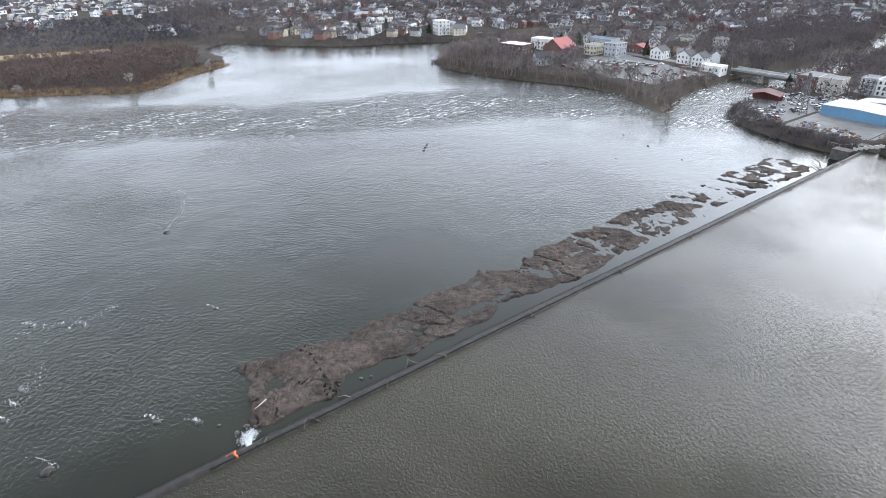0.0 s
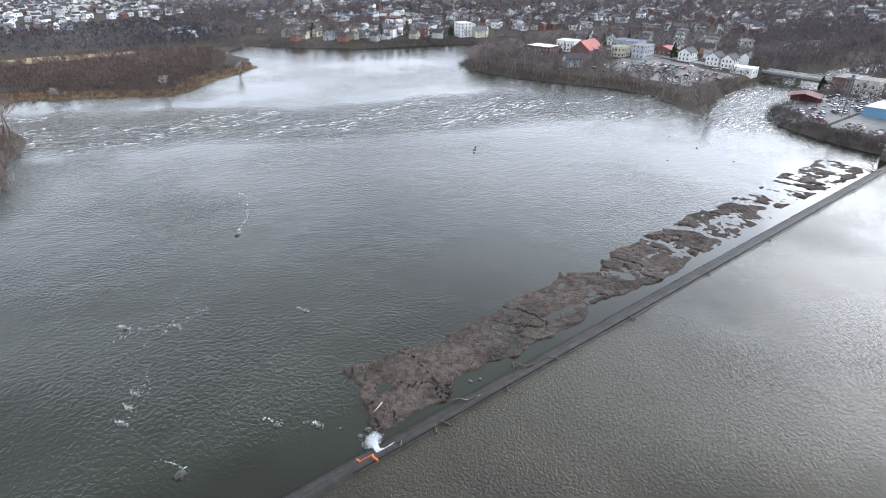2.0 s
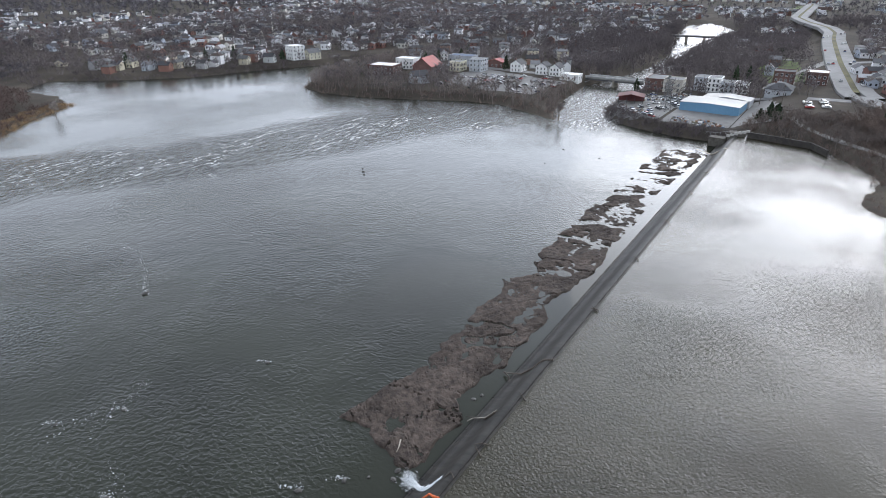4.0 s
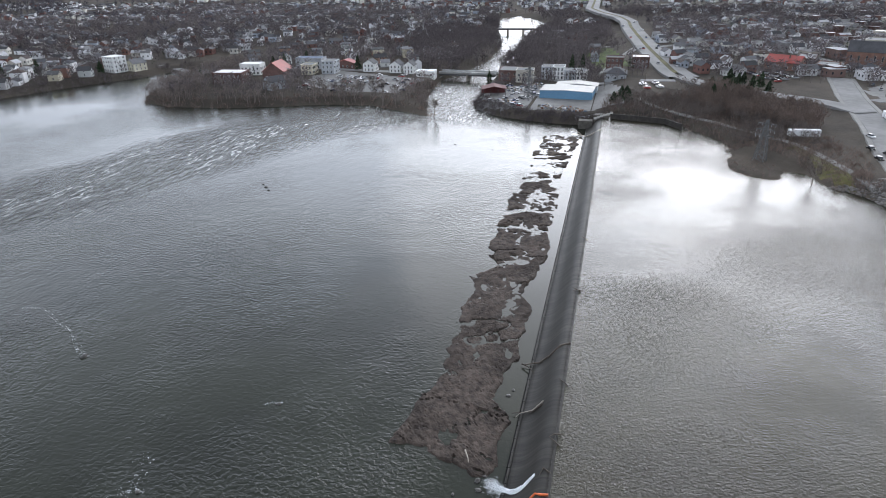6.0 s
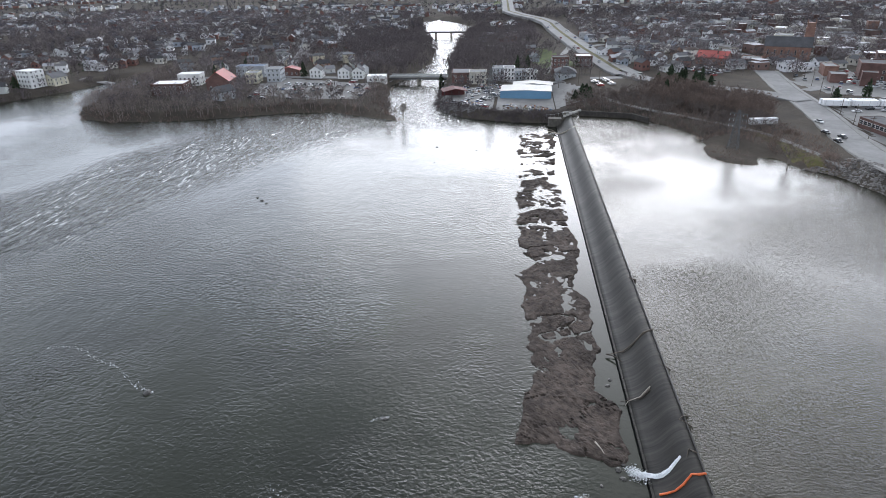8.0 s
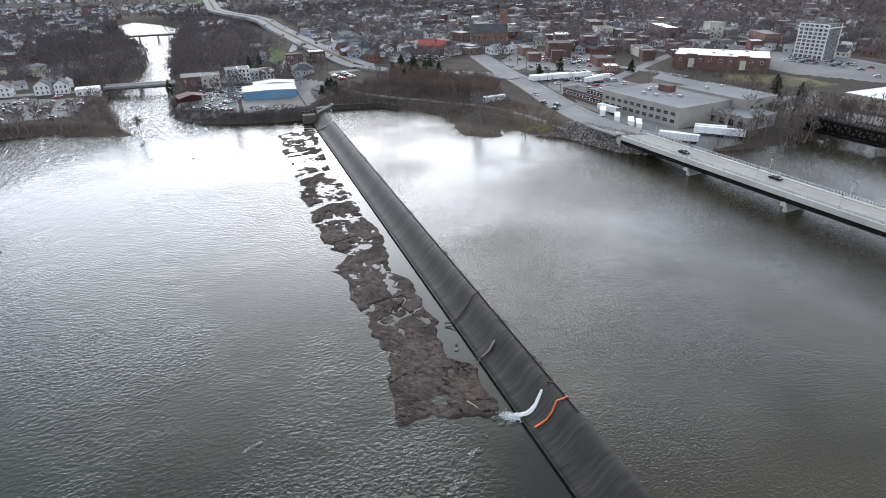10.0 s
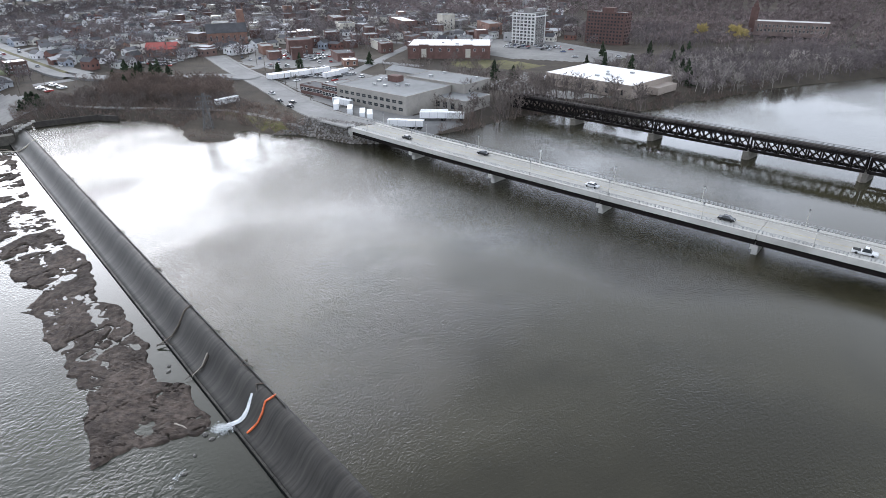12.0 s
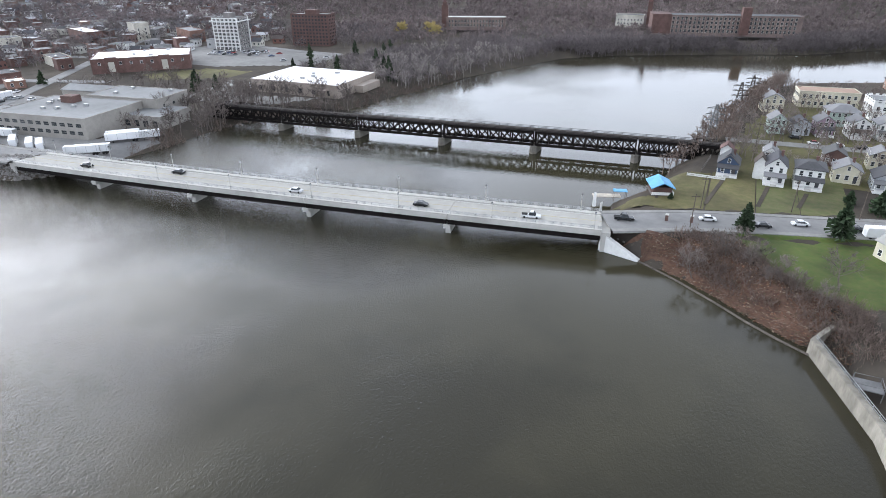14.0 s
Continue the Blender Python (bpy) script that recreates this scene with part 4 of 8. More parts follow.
west_axis = WEST_AXIS
road("road_west", west_axis, 5.2, ASPHALT, 0.12, z=WEST_Z, label="grey asphalt street beyond the bridge")
for s, nm in ((6.3, "pavement_west"), (-6.3, "pavement_west_south")):
    road(nm, west_axis, 0.9, PAVE, 0.25, z=WEST_Z, offset=s, label="pale concrete pavement along the street")
east_axis = EAST_AXIS
road("road_east", east_axis, 5.6, ASPHALT, 0.12, z=EAST_Z, label="grey asphalt street climbing to the bridge", thick=0.6)
for s, nm in ((6.8, "pavement_east"), (-6.8, "pavement_east_south")):
    road(nm, east_axis, 1.0, PAVE, 0.25, z=EAST_Z, offset=s, label="pale concrete pavement along the street", thick=0.6)
hwy = [(384, 34), (400, 39), (449, 45), (525, 54), (631, 64), (700, 70), (768, 73), (830, 84), (900, 110), (980, 130), (1300, 140)]
HWZ = [10.4, 10.5, 10.8, 11, 11.5, 12, 12, 12, 12, 12, 12]
road("link_road", [(296, -46), (318, -36), (336, -8), (352, 16), (368, 28), (388, 36)], 6.0, ASPHALT, 0.45, z=[10.35, 10.35, 10.4, 10.4, 10.4, 10.45], label="grey link road from the street to the highway", thick=2)
road("highway", hwy, 4.2, ASPHALT, 0.5, z=HWZ, offset=6.0, label="pale concrete dual carriageway", thick=3)
road("highway_south", hwy, 4.2, ASPHALT, 0.5, z=HWZ, offset=-6.0, label="pale concrete dual carriageway", thick=3)
road("median", hwy[1:], 1.9, DRYGRASS, 0.45, z=HWZ[1:], label="narrow grass median", thick=3)
road("creek_road", [(403, 166), (400, 130), (380, 100), (372, 70), (376, 40)], 4, ASPHALT, 0.2, label="narrow street behind the metal building")
road("creek_road_north", [(404, 207), (404, 230), (402, 300), (400, 380), (398, 460)], 4, ASPHALT, 0.2, label="village street on the peninsula")
road("river_track", [(180, -16), (205, -10), (232, -2), (252, 16), (276, 38), (292, 54), (318, 64)], 1.7, PAVE, 0.15, label="pale earth track along the bank")
road("island_track", [(640, 214), (560, 60), (480, 75), (420, 90)], 3, PAVE, 0.15, label="far pale lane")
for i, (a, b) in enumerate([((250, -70), (420, -330)), ((330, -60), (560, -420)), ((420, -60), (720, -380)), ((260, -150), (520, -60)), ((290, -235), (620, -110)), ((200, -290), (420, -330)),
                            ((340, 520), (900, 700)), ((260, 620), (800, 900)), ((440, 300), (900, 420)), ((420, 260), (1000, 560)), ((450, -20), (900, -140)), ((520, 60), (560, 30))]):
    road("street", [a, ((a[0] + b[0]) / 2 + 6, (a[1] + b[1]) / 2), b], 3.6, ASPHALT, 0.3, label="grey town street")
patch("scrap_yard", [(303, 158), (330, 162), (362, 160), (372, 128), (366, 118), (330, 124), (298, 124), (296, 140)], LOT, "grey gravel scrap yard beside the creek", "yard", step=2.5)
patch("depot_yard", [(295, 124), (298, 86), (300, 70), (330, 66), (372, 80), (372, 122)], LOT, "worn asphalt yard round the metal building", "yard", step=2.5)
patch("trailer_yard", [(136, -44), (150, -32), (190, -33), (245, -44), (238, -52), (162, -63), (150, -84), (136, -76)], ASPHALT, "dark asphalt loading yard", "yard", step=2.5, lift=0.12)
patch("factory_car_park", [(245, -48), (300, -56), (305, -105), (245, -110)], LOT, "worn asphalt car park", "car park", lift=0.1)
patch("mall_car_park", [(180, -250), (240, -215), (330, -215), (350, -270), (300, -300), (190, -300)], LOT, "wide empty asphalt car park", "car park", lift=0.1)
patch("depot_car_park", [(115, -170), (165, -158), (200, -190), (190, -140), (150, -130), (128, -150)], PAVE, "pale concrete apron beside the warehouse", "car park", lift=0.1)
patch("downtown_car_park", [(320, -70), (360, -60), (410, -100), (380, -150), (330, -140), (300, -110)], LOT, "asphalt car park between brick buildings", "car park", lift=0.1)
patch("village_car_park", [(325, 215), (380, 212), (398, 290), (370, 300), (335, 290), (322, 250)], LOT, "grey village car park", "car park", lift=0.1)
patch("mall_lawn", [(205, -190), (240, -165), (265, -175), (240, -210), (205, -215)], DRYGRASS, "faded grass verge", "lawn")
patch("track_lawn", [(172, -14), (190, -12), (214, -8), (236, -4), (226, 4), (204, -2), (186, -4)], DRYGRASS, "faded grass by the river", "lawn", edge=4)
patch("junction_lawn", [(212, -33), (262, -42), (300, -52), (262, -49), (225, -41)], GRASS, "green grass verge by the junction", "lawn")
patch("highway_lawn", [(420, 60), (440, 90), (520, 110), (600, 100), (560, 84), (480, 74)], GRASS, "green slope beside the highway", "lawn")
patch("far_field", [(1150, 150), (1300, 190), (1400, 160), (1240, 110)], GRASS, "far green field", "field", step=12, lift=1.0)
patch("straw_field", [(-300, 560), (60, 560), (105, 572), (95, 584), (-300, 590)], TANGRASS, "strip of straw-coloured field", "field", step=6, lift=0.4)
patch("mill_lawn", [(40, -405), (95, -430), (120, -470), (60, -470), (20, -440)], GRASS, "green field near the mills", "field", step=4)
# west bank lawns, hedged by street and houses
patch("park_lawn", [(-90, -67), (-98, -53), (-106, -43), (-116, -38), (-130, -42), (-150, -50), (-150, -88), (-131, -83), (-105, -75)], GRASS, "bright green park lawn by the street", "lawn", step=0.8, lift=0.1, edge=2)
patch("yard_grass", [(-84, -112), (-118, -120), (-160, -118), (-160, -262), (-112, -258), (-92, -200), (-84, -150)], DRYGRASS, "worn olive grass of the back yards", "lawn", step=3, lift=0.05, edge=5)
road("back_street", [(-84, -166), (-110, -168), (-150, -172), (-230, -185)], 3.0, PAVE, 0.2, label="pale back street between the houses")
sl = lambda x: -72.5 + (x + 80) * 0.302 - 8.0
for i, (a, b) in enumerate([(-67.5, -81.3), (-81.5, -95.3), (-95.5, -107.3), (-107.5, -121)]):
    patch("front_lawn", [(a, sl(a)), (b, sl(b)), (b, sl(b) - 38), (a, sl(a) - 40)], [DRYGRASS, DRYGRASS, MIXGRASS, MIXGRASS][i], "worn lawn in front of the houses", "lawn", step=0.9, lift=0.12)
patch("dock_lawn", [(-56, -77), (-72, -80), (-73, -86), (-66, -88), (-55, -86)], DRYGRASS, "small faded lawn by the boat house", "lawn", step=1.2, lift=0.2)
patch("bank_litter", [(-57, -56), (-70, -52.5), (-88, -39.5), (-106, -26), (-112, -38), (-96, -50), (-84, -62), (-62, -57.5)], LITTER, "russet leaf litter on the river bank", "ground cover", step=1.5, lift=0.4, edge=2)

# ---- windows, doors and buildings ----
PANES = {}


def pane(w, h, frame_mat):
    key = (round(w, 2), round(h, 2), frame_mat.name)
    if key not in PANES:
        s = Shape().box((0, 0, 0), (w + 0.24, 0.1, h + 0.24), k=0).box((0, -0.04, 0), (w, 0.08, h), k=1).box((0, -0.06, 0), (w, 0.09, 0.07), k=0)
        PANES[key] = s.mesh("window", frame_mat, GLASSDARK)
    return PANES[key]


def windows(parent, w, d, rows, cols_w, cols_d, size, z0, dz, frame_mat, sides="fblr", top_skip=0):
    """Windows on the sides of a block that stands centred on its parent; each one is a part. f faces -y."""
    me = pane(*size, frame_mat)
    for r in range(rows):
        z = z0 + r * dz
        for side in sides:
            n_ = cols_w if side in "fb" else cols_d
            for i in range(n_):
                t = (i + 0.5) / n_ - 0.5
                at, turn = {"f": ((t * w * 0.94, -d / 2 - 0.03, z), 0), "b": ((t * w * 0.94, d / 2 + 0.03, z), math.pi),
                            "l": ((-w / 2 - 0.03, t * d * 0.94, z), -math.pi / 2), "r": ((w / 2 + 0.03, t * d * 0.94, z), math.pi / 2)}[side]
                put("window", me, parent, at, turn)


def flat_block(name, label, category, x, y, turn, w, d, h, wall, roof, z=None, parapet=0.6, rows=0, cw=0, cd=0, size=(1.2, 1.5), dz=3.3, z1=1.7, surround=WHITE, sides="fblr", group="", gear=0, kind=""):
    """A flat-roofed building: walls, roof with a parapet, windows and roof gear as parts."""
    z = ground(x, y) if z is None else z
    t = thing(name, label, category, pose(x, y, z, 0, 0, turn), group, kind)
    put("wall", Shape().box((0, 0, h / 2 - 1), (w, d, h + 2)).mesh("wall", wall), t)
    r = Shape().box((0, 0, h + 0.12), (w - 0.5, d - 0.5, 0.24))
    put("roof", r.mesh("roof", roof), t)
    p = Shape()
    for c, s in (((0, -d / 2, 0), (w + 0.2, 0.4)), ((0, d / 2, 0), (w + 0.2, 0.4)), ((-w / 2, 0, 0), (0.4, d - 0.4)), ((w / 2, 0, 0), (0.4, d - 0.4))):
        p.box((c[0], c[1], h + parapet / 2 - 0.05), (*s, parapet))
    put("parapet", p.mesh("parapet", wall), t)
    if rows:
        windows(t, w, d, rows, cw, cd, size, z1, dz, surround, sides)
    rng = random.Random(int(x * 7 + y * 13))
    for _ in range(gear):
        put("roof_vent", Shape().box((0, 0, 0.5), (rng.uniform(1.2, 2.6), rng.uniform(1.0, 2.0), 1.0)).mesh("roof_vent", GALV), t, (rng.uniform(-0.38, 0.38) * w, rng.uniform(-0.35, 0.35) * d, h + 0.2))
    return t


def gable_mesh(w, d, h, rise, over_=0.45, thick=0.22):
    """A roof whose ridge runs along y, and the wall under it."""
    wl_ = Shape().add([(-w / 2, -d / 2, -1.2), (w / 2, -d / 2, -1.2), (w / 2, d / 2, -1.2), (-w / 2, d / 2, -1.2), (-w / 2, -d / 2, h), (w / 2, -d / 2, h), (w / 2, d / 2, h), (-w / 2, d / 2, h),
                       (0, -d / 2, h + rise), (0, d / 2, h + rise)], [(0, 1, 5, 8, 4), (2, 3, 7, 9, 6), (1, 2, 6, 5), (3, 0, 4, 7), (4, 8, 9, 7), (5, 6, 9, 8)])
    k = rise / (w / 2)
    rf = Shape()
    for s in (-1, 1):
        e, y0 = s * (w / 2 + over_), d / 2 + over_
        zb = h - over_ * k + 0.05
        vs = [(e, -y0, zb), (e, y0, zb), (0, y0, h + rise + 0.05), (0, -y0, h + rise + 0.05)]
        vs += [(a, b, c + thick) for a, b, c in vs]
        fs = [(0, 1, 2, 3), (7, 6, 5, 4), (0, 4, 5, 1), (1, 5, 6, 2), (3, 7, 4, 0)]
        rf.add(vs, fs if s < 0 else [f[::-1] for f in fs])
    return wl_, rf


def hip_mesh(w, d, h, rise, over_=0.6):
    wl_ = Shape().box((0, 0, h / 2 - 0.6), (w, d, h + 1.2))
    a, b = w / 2 + over_, d / 2 + over_
    m_ = min(a, b) * 0.75
    t_ = [(-a + m_, -b + m_), (a - m_, -b + m_), (a - m_, b - m_), (-a + m_, b - m_)]
    base = [(-a, -b), (a, -b), (a, b), (-a, b)]
    vs = [(x, y, h) for x, y in base] + [(x, y, h + 0.25) for x, y in base] + [(x, y, h + rise) for x, y in t_]
    rf = Shape().add(vs, [(3, 2, 1, 0)] + [(i, (i + 1) % 4, 4 + (i + 1) % 4, 4 + i) for i in range(4)] + [(4 + i, 4 + (i + 1) % 4, 8 + (i + 1) % 4, 8 + i) for i in range(4)] + [(8, 9, 10, 11)])
    return wl_, rf


def make_house(x, y, turn, w, d, h, rise, wall, roof, label, category="house", hip=False, porch=False, chimney=True, rows=2, cols=(3, 4), trim=WHITE, group="", z=None, dormer=False, ell=0.0, sides="fblr"):
    """A house with its front gable towards -y."""
    z = ground(x, y) if z is None else z
    t = thing("house", label, category, pose(x, y, z, 0, 0, turn), group)
    wl_, rf = hip_mesh(w, d, h, rise) if hip else gable_mesh(w, d, h, rise)
    put("wall", wl_.mesh("wall", wall), t)
    ro = put("roof", rf.mesh("roof", roof), t)
    windows(t, w, d, rows, cols[0], cols[1], (0.95, 1.5), 1.7, 2.9, trim, sides)
    if not hip and rise > 2:
        put("window", pane(0.8, 1.2, trim), t, (0, -d / 2 - 0.03, h + rise * 0.35))
    put("door", Shape().box((0, 0, 1.0), (1.0, 0.14, 2.1)).mesh("door", DARKROOF), t, (w * 0.3, -d / 2 - 0.08, 0.1))
    if chimney:
        put("chimney", Shape().box((0, 0, 0), (0.8, 0.8, 2.6)).box((0, 0, 1.35), (1.0, 1.0, 0.2)).mesh("chimney", BRICK), ro, (w * 0.18, d * 0.15, h + rise * 0.85))
    if porch:
        put("porch_roof", Shape().add([(-w / 2 - 0.2, -2.6, 2.75), (w / 2 + 0.2, -2.6, 2.75), (w / 2 + 0.2, 0, 3.5), (-w / 2 - 0.2, 0, 3.5), (-w / 2 - 0.2, -2.6, 2.95), (w / 2 + 0.2, -2.6, 2.95), (w / 2 + 0.2, 0, 3.7), (-w / 2 - 0.2, 0, 3.7)],
                                      [(3, 2, 1, 0), (4, 5, 6, 7), (0, 1, 5, 4), (1, 2, 6, 5), (2, 3, 7, 6), (3, 0, 4, 7)]).mesh("porch_roof", roof), t, (0, -d / 2, 0))
        put("porch_floor", Shape().box((0, -1.25, 0.1), (w, 2.5, 0.7)).mesh("porch_floor", trim), t, (0, -d / 2, 0))
        for i in range(4):
            put("porch_post", Shape().box((0, 0, 1.6), (0.2, 0.2, 2.4)).mesh("porch_post", trim), t, (-w / 2 + 0.2 + i * (w - 0.4) / 3, -d / 2 - 2.35, 0.1))
        put("steps", Shape().box((0, 0, 0.05), (1.8, 0.9, 0.3)).box((0, 0.3, 0.2), (1.8, 0.5, 0.5)).mesh("steps", CONCRETE), t, (0, -d / 2 - 2.9, 0))
    if ell:
        w2, r2 = gable_mesh(ell, d * 0.5, h * 0.92, rise * 0.8)
        put("wing_wall", w2.mesh("wing_wall", wall), t, (-w / 2 - ell / 2 + 0.2, d * 0.1, 0))
        put("wing_roof", r2.mesh("wing_roof", roof), t, (-w / 2 - ell / 2 + 0.2, d * 0.1, 0))
    if dormer:
        w3, r3 = gable_mesh(2.2, 3.0, 1.4, 1.1, 0.25)
        put("dormer", w3.mesh("dormer", wall), ro, (0, -d * 0.22, h + rise * 0.3))
        put("dormer_roof", r3.mesh("dormer_roof", roof), ro, (0, -d * 0.22, h + rise * 0.3))
    return t


BUILT = []


def keep(x, y, r):
    BUILT.append((x, y, r))


# -- the factory by the bridge --
FT = math.degrees(math.atan2(13, 78))
fu, fv = Vector((0.986, 0.164)), Vector((0.164, -0.986))


def fac(u, v):
    p = Vector((160, -61)) + fu * u + fv * v
    return p.x, p.y


FZ = 10.0
factory = flat_block("factory", "large grey-tan two-storey factory with a flat grey roof", "factory", *fac(25, 17), FT + 180, 50, 34, 8.4, GREYBRICK, FLATROOF, FZ, 0.5, 2, 11, 0, (2.6, 1.5), 3.3, 2.2, GREYBRICK, "f", gear=7)
put("brick_tower", Shape().box((0, 0, 1.6), (7, 5, 3.4)).mesh("brick_tower", BRICK), factory, (-6, 8, 8.4), label="brick stair tower")
keep(*fac(25, 17), 32)
flat_block("factory_wing", "taller grey factory wing with a flat roof", "factory", *fac(12, 46), FT + 180, 40, 22, 9.4, GREYBRICK, FLATROOF, FZ, 0.5, 1, 6, 3, (1.2, 1.2), 3, 6, GREYBRICK, "r", gear=3)
flat_block("loading_dock", "low grey loading dock with a flat roof", "factory", *fac(-6, 32), FT + 180, 26, 20, 5.0, GREYBRICK, FLATROOF, FZ, 0.4, 1, 5, 0, (2.6, 2.8), 3, 1.8, GREYBRICK, "f", gear=1)
flat_block("brick_office", "low red brick office with white-trimmed windows", "office", *fac(57, 9), FT + 180, 13, 16, 6.8, BRICK, FLATROOF, FZ, 0.4, 2, 5, 4, (2.2, 1.7), 3.4, 2.0, WHITE, "fr", gear=2)
flat_block("brick_shop", "long low dark red brick shop", "shop", *fac(74, 7), FT + 180, 20, 10, 4.0, BRICK, DARKROOF, FZ, 0.4, 1, 7, 3, (2.2, 1.6), 3, 2.2, WHITE, "fr")
keep(*fac(12, 46), 24), keep(*fac(-6, 32), 18), keep(*fac(57, 9), 10), keep(*fac(74, 7), 11)
t = make_house(*fac(46, 62), FT + 90, 13, 46, 6.6, 1.8, GREYBRICK, FLATROOF, "long grey hall with a low pitched roof behind the factory", "factory", chimney=False, rows=1, cols=(3, 9))
keep(*fac(46, 62), 25)

# -- warehouse with the white roof --
wh = flat_block("warehouse", "beige warehouse with a bright white membrane roof", "warehouse", 137.5, -190, 2.5, 57, 42, 6.2, BEIGE, WHITEROOF, 10.0, 0.3, 1, 6, 4, (2.2, 2.6), 3, 2.0, BEIGE, "b", gear=4)
put("dock_canopy", Shape().box((0, 0, 3.6), (7, 4, 0.5)).box((-3, 0, 1.5), (0.3, 3.4, 3.4)).box((3, 0, 1.5), (0.3, 3.4, 3.4)).mesh("dock_canopy", BEIGE), wh, (-19, 21.5, 0))
put("annex", Shape().box((0, 0, 1.6), (6, 20, 3.8)).mesh("annex", BEIGE), wh, (-31.4, -6, 0), label="lower beige annex")
keep(139, -193, 40)
# -- brick shopping hall with a white roof --
mall = flat_block("shopping_hall", "red brick shopping hall with a white roof and arched entrances", "shop", 284, -197, 225, 60, 36, 8.0, BRICK, WHITEROOF, 10.5, 0.7, 1, 9, 6, (1.4, 1.6), 3, 5.5, WHITE, "fblr", gear=4)
for sx in (-18, 14):
    put("entrance", Shape().box((0, 0, 4.5), (7, 1.2, 9.6)).mesh("entrance", BRICK), mall, (sx, -18.2, 0))
    put("entrance_arch", Shape().box((0, -0.7, 3.4), (3.6, 0.2, 6.0)).mesh("entrance_arch", PALESTONE), mall, (sx, -18.2, 0), label="pale stone entrance panel")
keep(282, -199, 38)


# -- two apartment towers --
def apartments(x, y, turn, w, d, floors, wall, label, balconies):
    h = floors * 2.6
    t = flat_block("apartment_tower", label, "apartment block", x, y, turn, w, d, h, wall, FLATROOF, 10.5, 0.9, floors, 11 if not balconies else 6, 4, (1.5, 1.3), 2.6, 1.5, wall if not balconies else WHITE, "fblr", gear=2)
    put("penthouse", Shape().box((0, 0, 1.8), (w * 0.3, d * 0.5, 3.8)).mesh("penthouse", wall), t, (0, 0, h))
    if balconies:
        for i in range(7):
            for sy in (-1, 1):
                put("pilaster", Shape().box((0, 0, h / 2), (0.7, 0.7, h + 1.0)).mesh("pilaster", WHITE), t, (-w / 2 + i * w / 6, sy * (d / 2 + 0.9), 0))
        for f_ in range(1, floors + 1):
            for sy in (-1, 1):
                put("balcony", Shape().box((0, 0, 0), (w, 1.5, 0.25)).box((0, sy * 0.7, 0.5), (w, 0.1, 0.5)).mesh("balcony", WHITE), t, (0, sy * (d / 2 + 0.75), f_ * 2.6 - 0.2))
        put("eaves", Shape().box((0, 0, 0), (w + 4, d + 4, 0.5)).mesh("eaves", WHITE), t, (0, 0, h - 2.0), label="projecting pale top cornice")
    keep(x, y, max(w, d) * 0.7)
    return t


# balcony tower: shade behind the white balconies is painted into its darker wall
apartments(285, -284, 192, 21, 15, 9, mat("shaded_tower_concrete", (0.22, 0.205, 0.195), scale=0.8), "pale concrete apartment tower with balconies", True)
apartments(240, -331, 192, 33, 14, 9, BROWNBRICK, "wide dark brown brick apartment tower", False)

# -- church --
church = thing("church", "orange-brown brick church with a square tower and steep slate roof", "church", pose(462, -98, 11, 0, 0, 160) @ Matrix.Scale(0.74, 4))
wl_, rf = gable_mesh(18, 44, 12, 9, 0.5)
put("nave", wl_.mesh("nave", TANBRICK), church)
put("nave_roof", rf.mesh("nave_roof", DARKROOF), church)
tower = put("tower", Shape().box((0, 0, 14), (8.5, 8.5, 30)).mesh("tower", TANBRICK), church, (-11, 18, 0))
put("belfry", Shape().box((0, 0, 32), (7.6, 7.6, 5)).box((0, 0, 29.2), (9.2, 9.2, 0.6)).mesh("belfry", TANBRICK), tower)
for dx in (-3.6, 3.6):
    for dy in (-3.6, 3.6):
        put("pinnacle", Shape().bar((dx, dy, 34), (dx, dy, 38), 1.2, tip=0.15).mesh("pinnacle", TANBRICK), tower)
for s in (-1, 1):
    for i in range(6):
        put("window", pane(1.4, 5.0, PALESTONE), church, (s * 9.05, -18 + i * 6.5, 6.0), -s * math.pi / 2 * -1)
for dx in (-2, 2):
    put("window", pane(1.2, 3.6, PALESTONE), tower, (dx, 4.3, 24), math.pi)
    put("window", pane(1.2, 3.6, PALESTONE), tower, (dx, -4.3, 24), 0)
for i in range(5):
    for s in (-1, 1):
        put("buttress", Shape().box((0, 0, 5), (1.2, 1.0, 12), taper=0.7).mesh("buttress", TANBRICK), church, (s * 9.4, -15 + i * 6.5, 0))
keep(462, -98, 30)

# -- the blue metal building and the scrap yard --
blue = thing("metal_building", "blue steel-sided building with a pale low-pitched roof", "warehouse", pose(343, 105.5, 4.4, 0, 0, -92))
wl_, rf = gable_mesh(32, 20, 4.4, 0.6, 0.3)
put("wall", wl_.mesh("wall", BLUEMETAL), blue, (0, -4, 0))
put("roof", rf.mesh("roof", PALEMETAL), blue, (0, -4, 0))
wl_, rf = gable_mesh(26, 12, 4.4, 1.2, 0.3)
put("rear_wall", wl_.mesh("rear_wall", GREYSIDE), blue, (4, 13, 0))
put("rear_roof", rf.mesh("rear_roof", PALEMETAL), blue, (4, 13, 0))
for i in range(5):
    put("panel_rib", Shape().box((0, 0, 1.9), (0.18, 0.14, 3.8)).mesh("panel_rib", BLUEMETAL), blue, (-13 + i * 6.5, -14.08, 0))
keep(343, 105.5, 22)
shed = thing("open_shed", "open shed with a rust-red metal roof", "shed", pose(334, 152, 4.3, 0, 0, -75))
wl_, rf = gable_mesh(15, 11, 4.2, 1.6)
put("roof", rf.mesh("roof", RUSTROOF), shed)
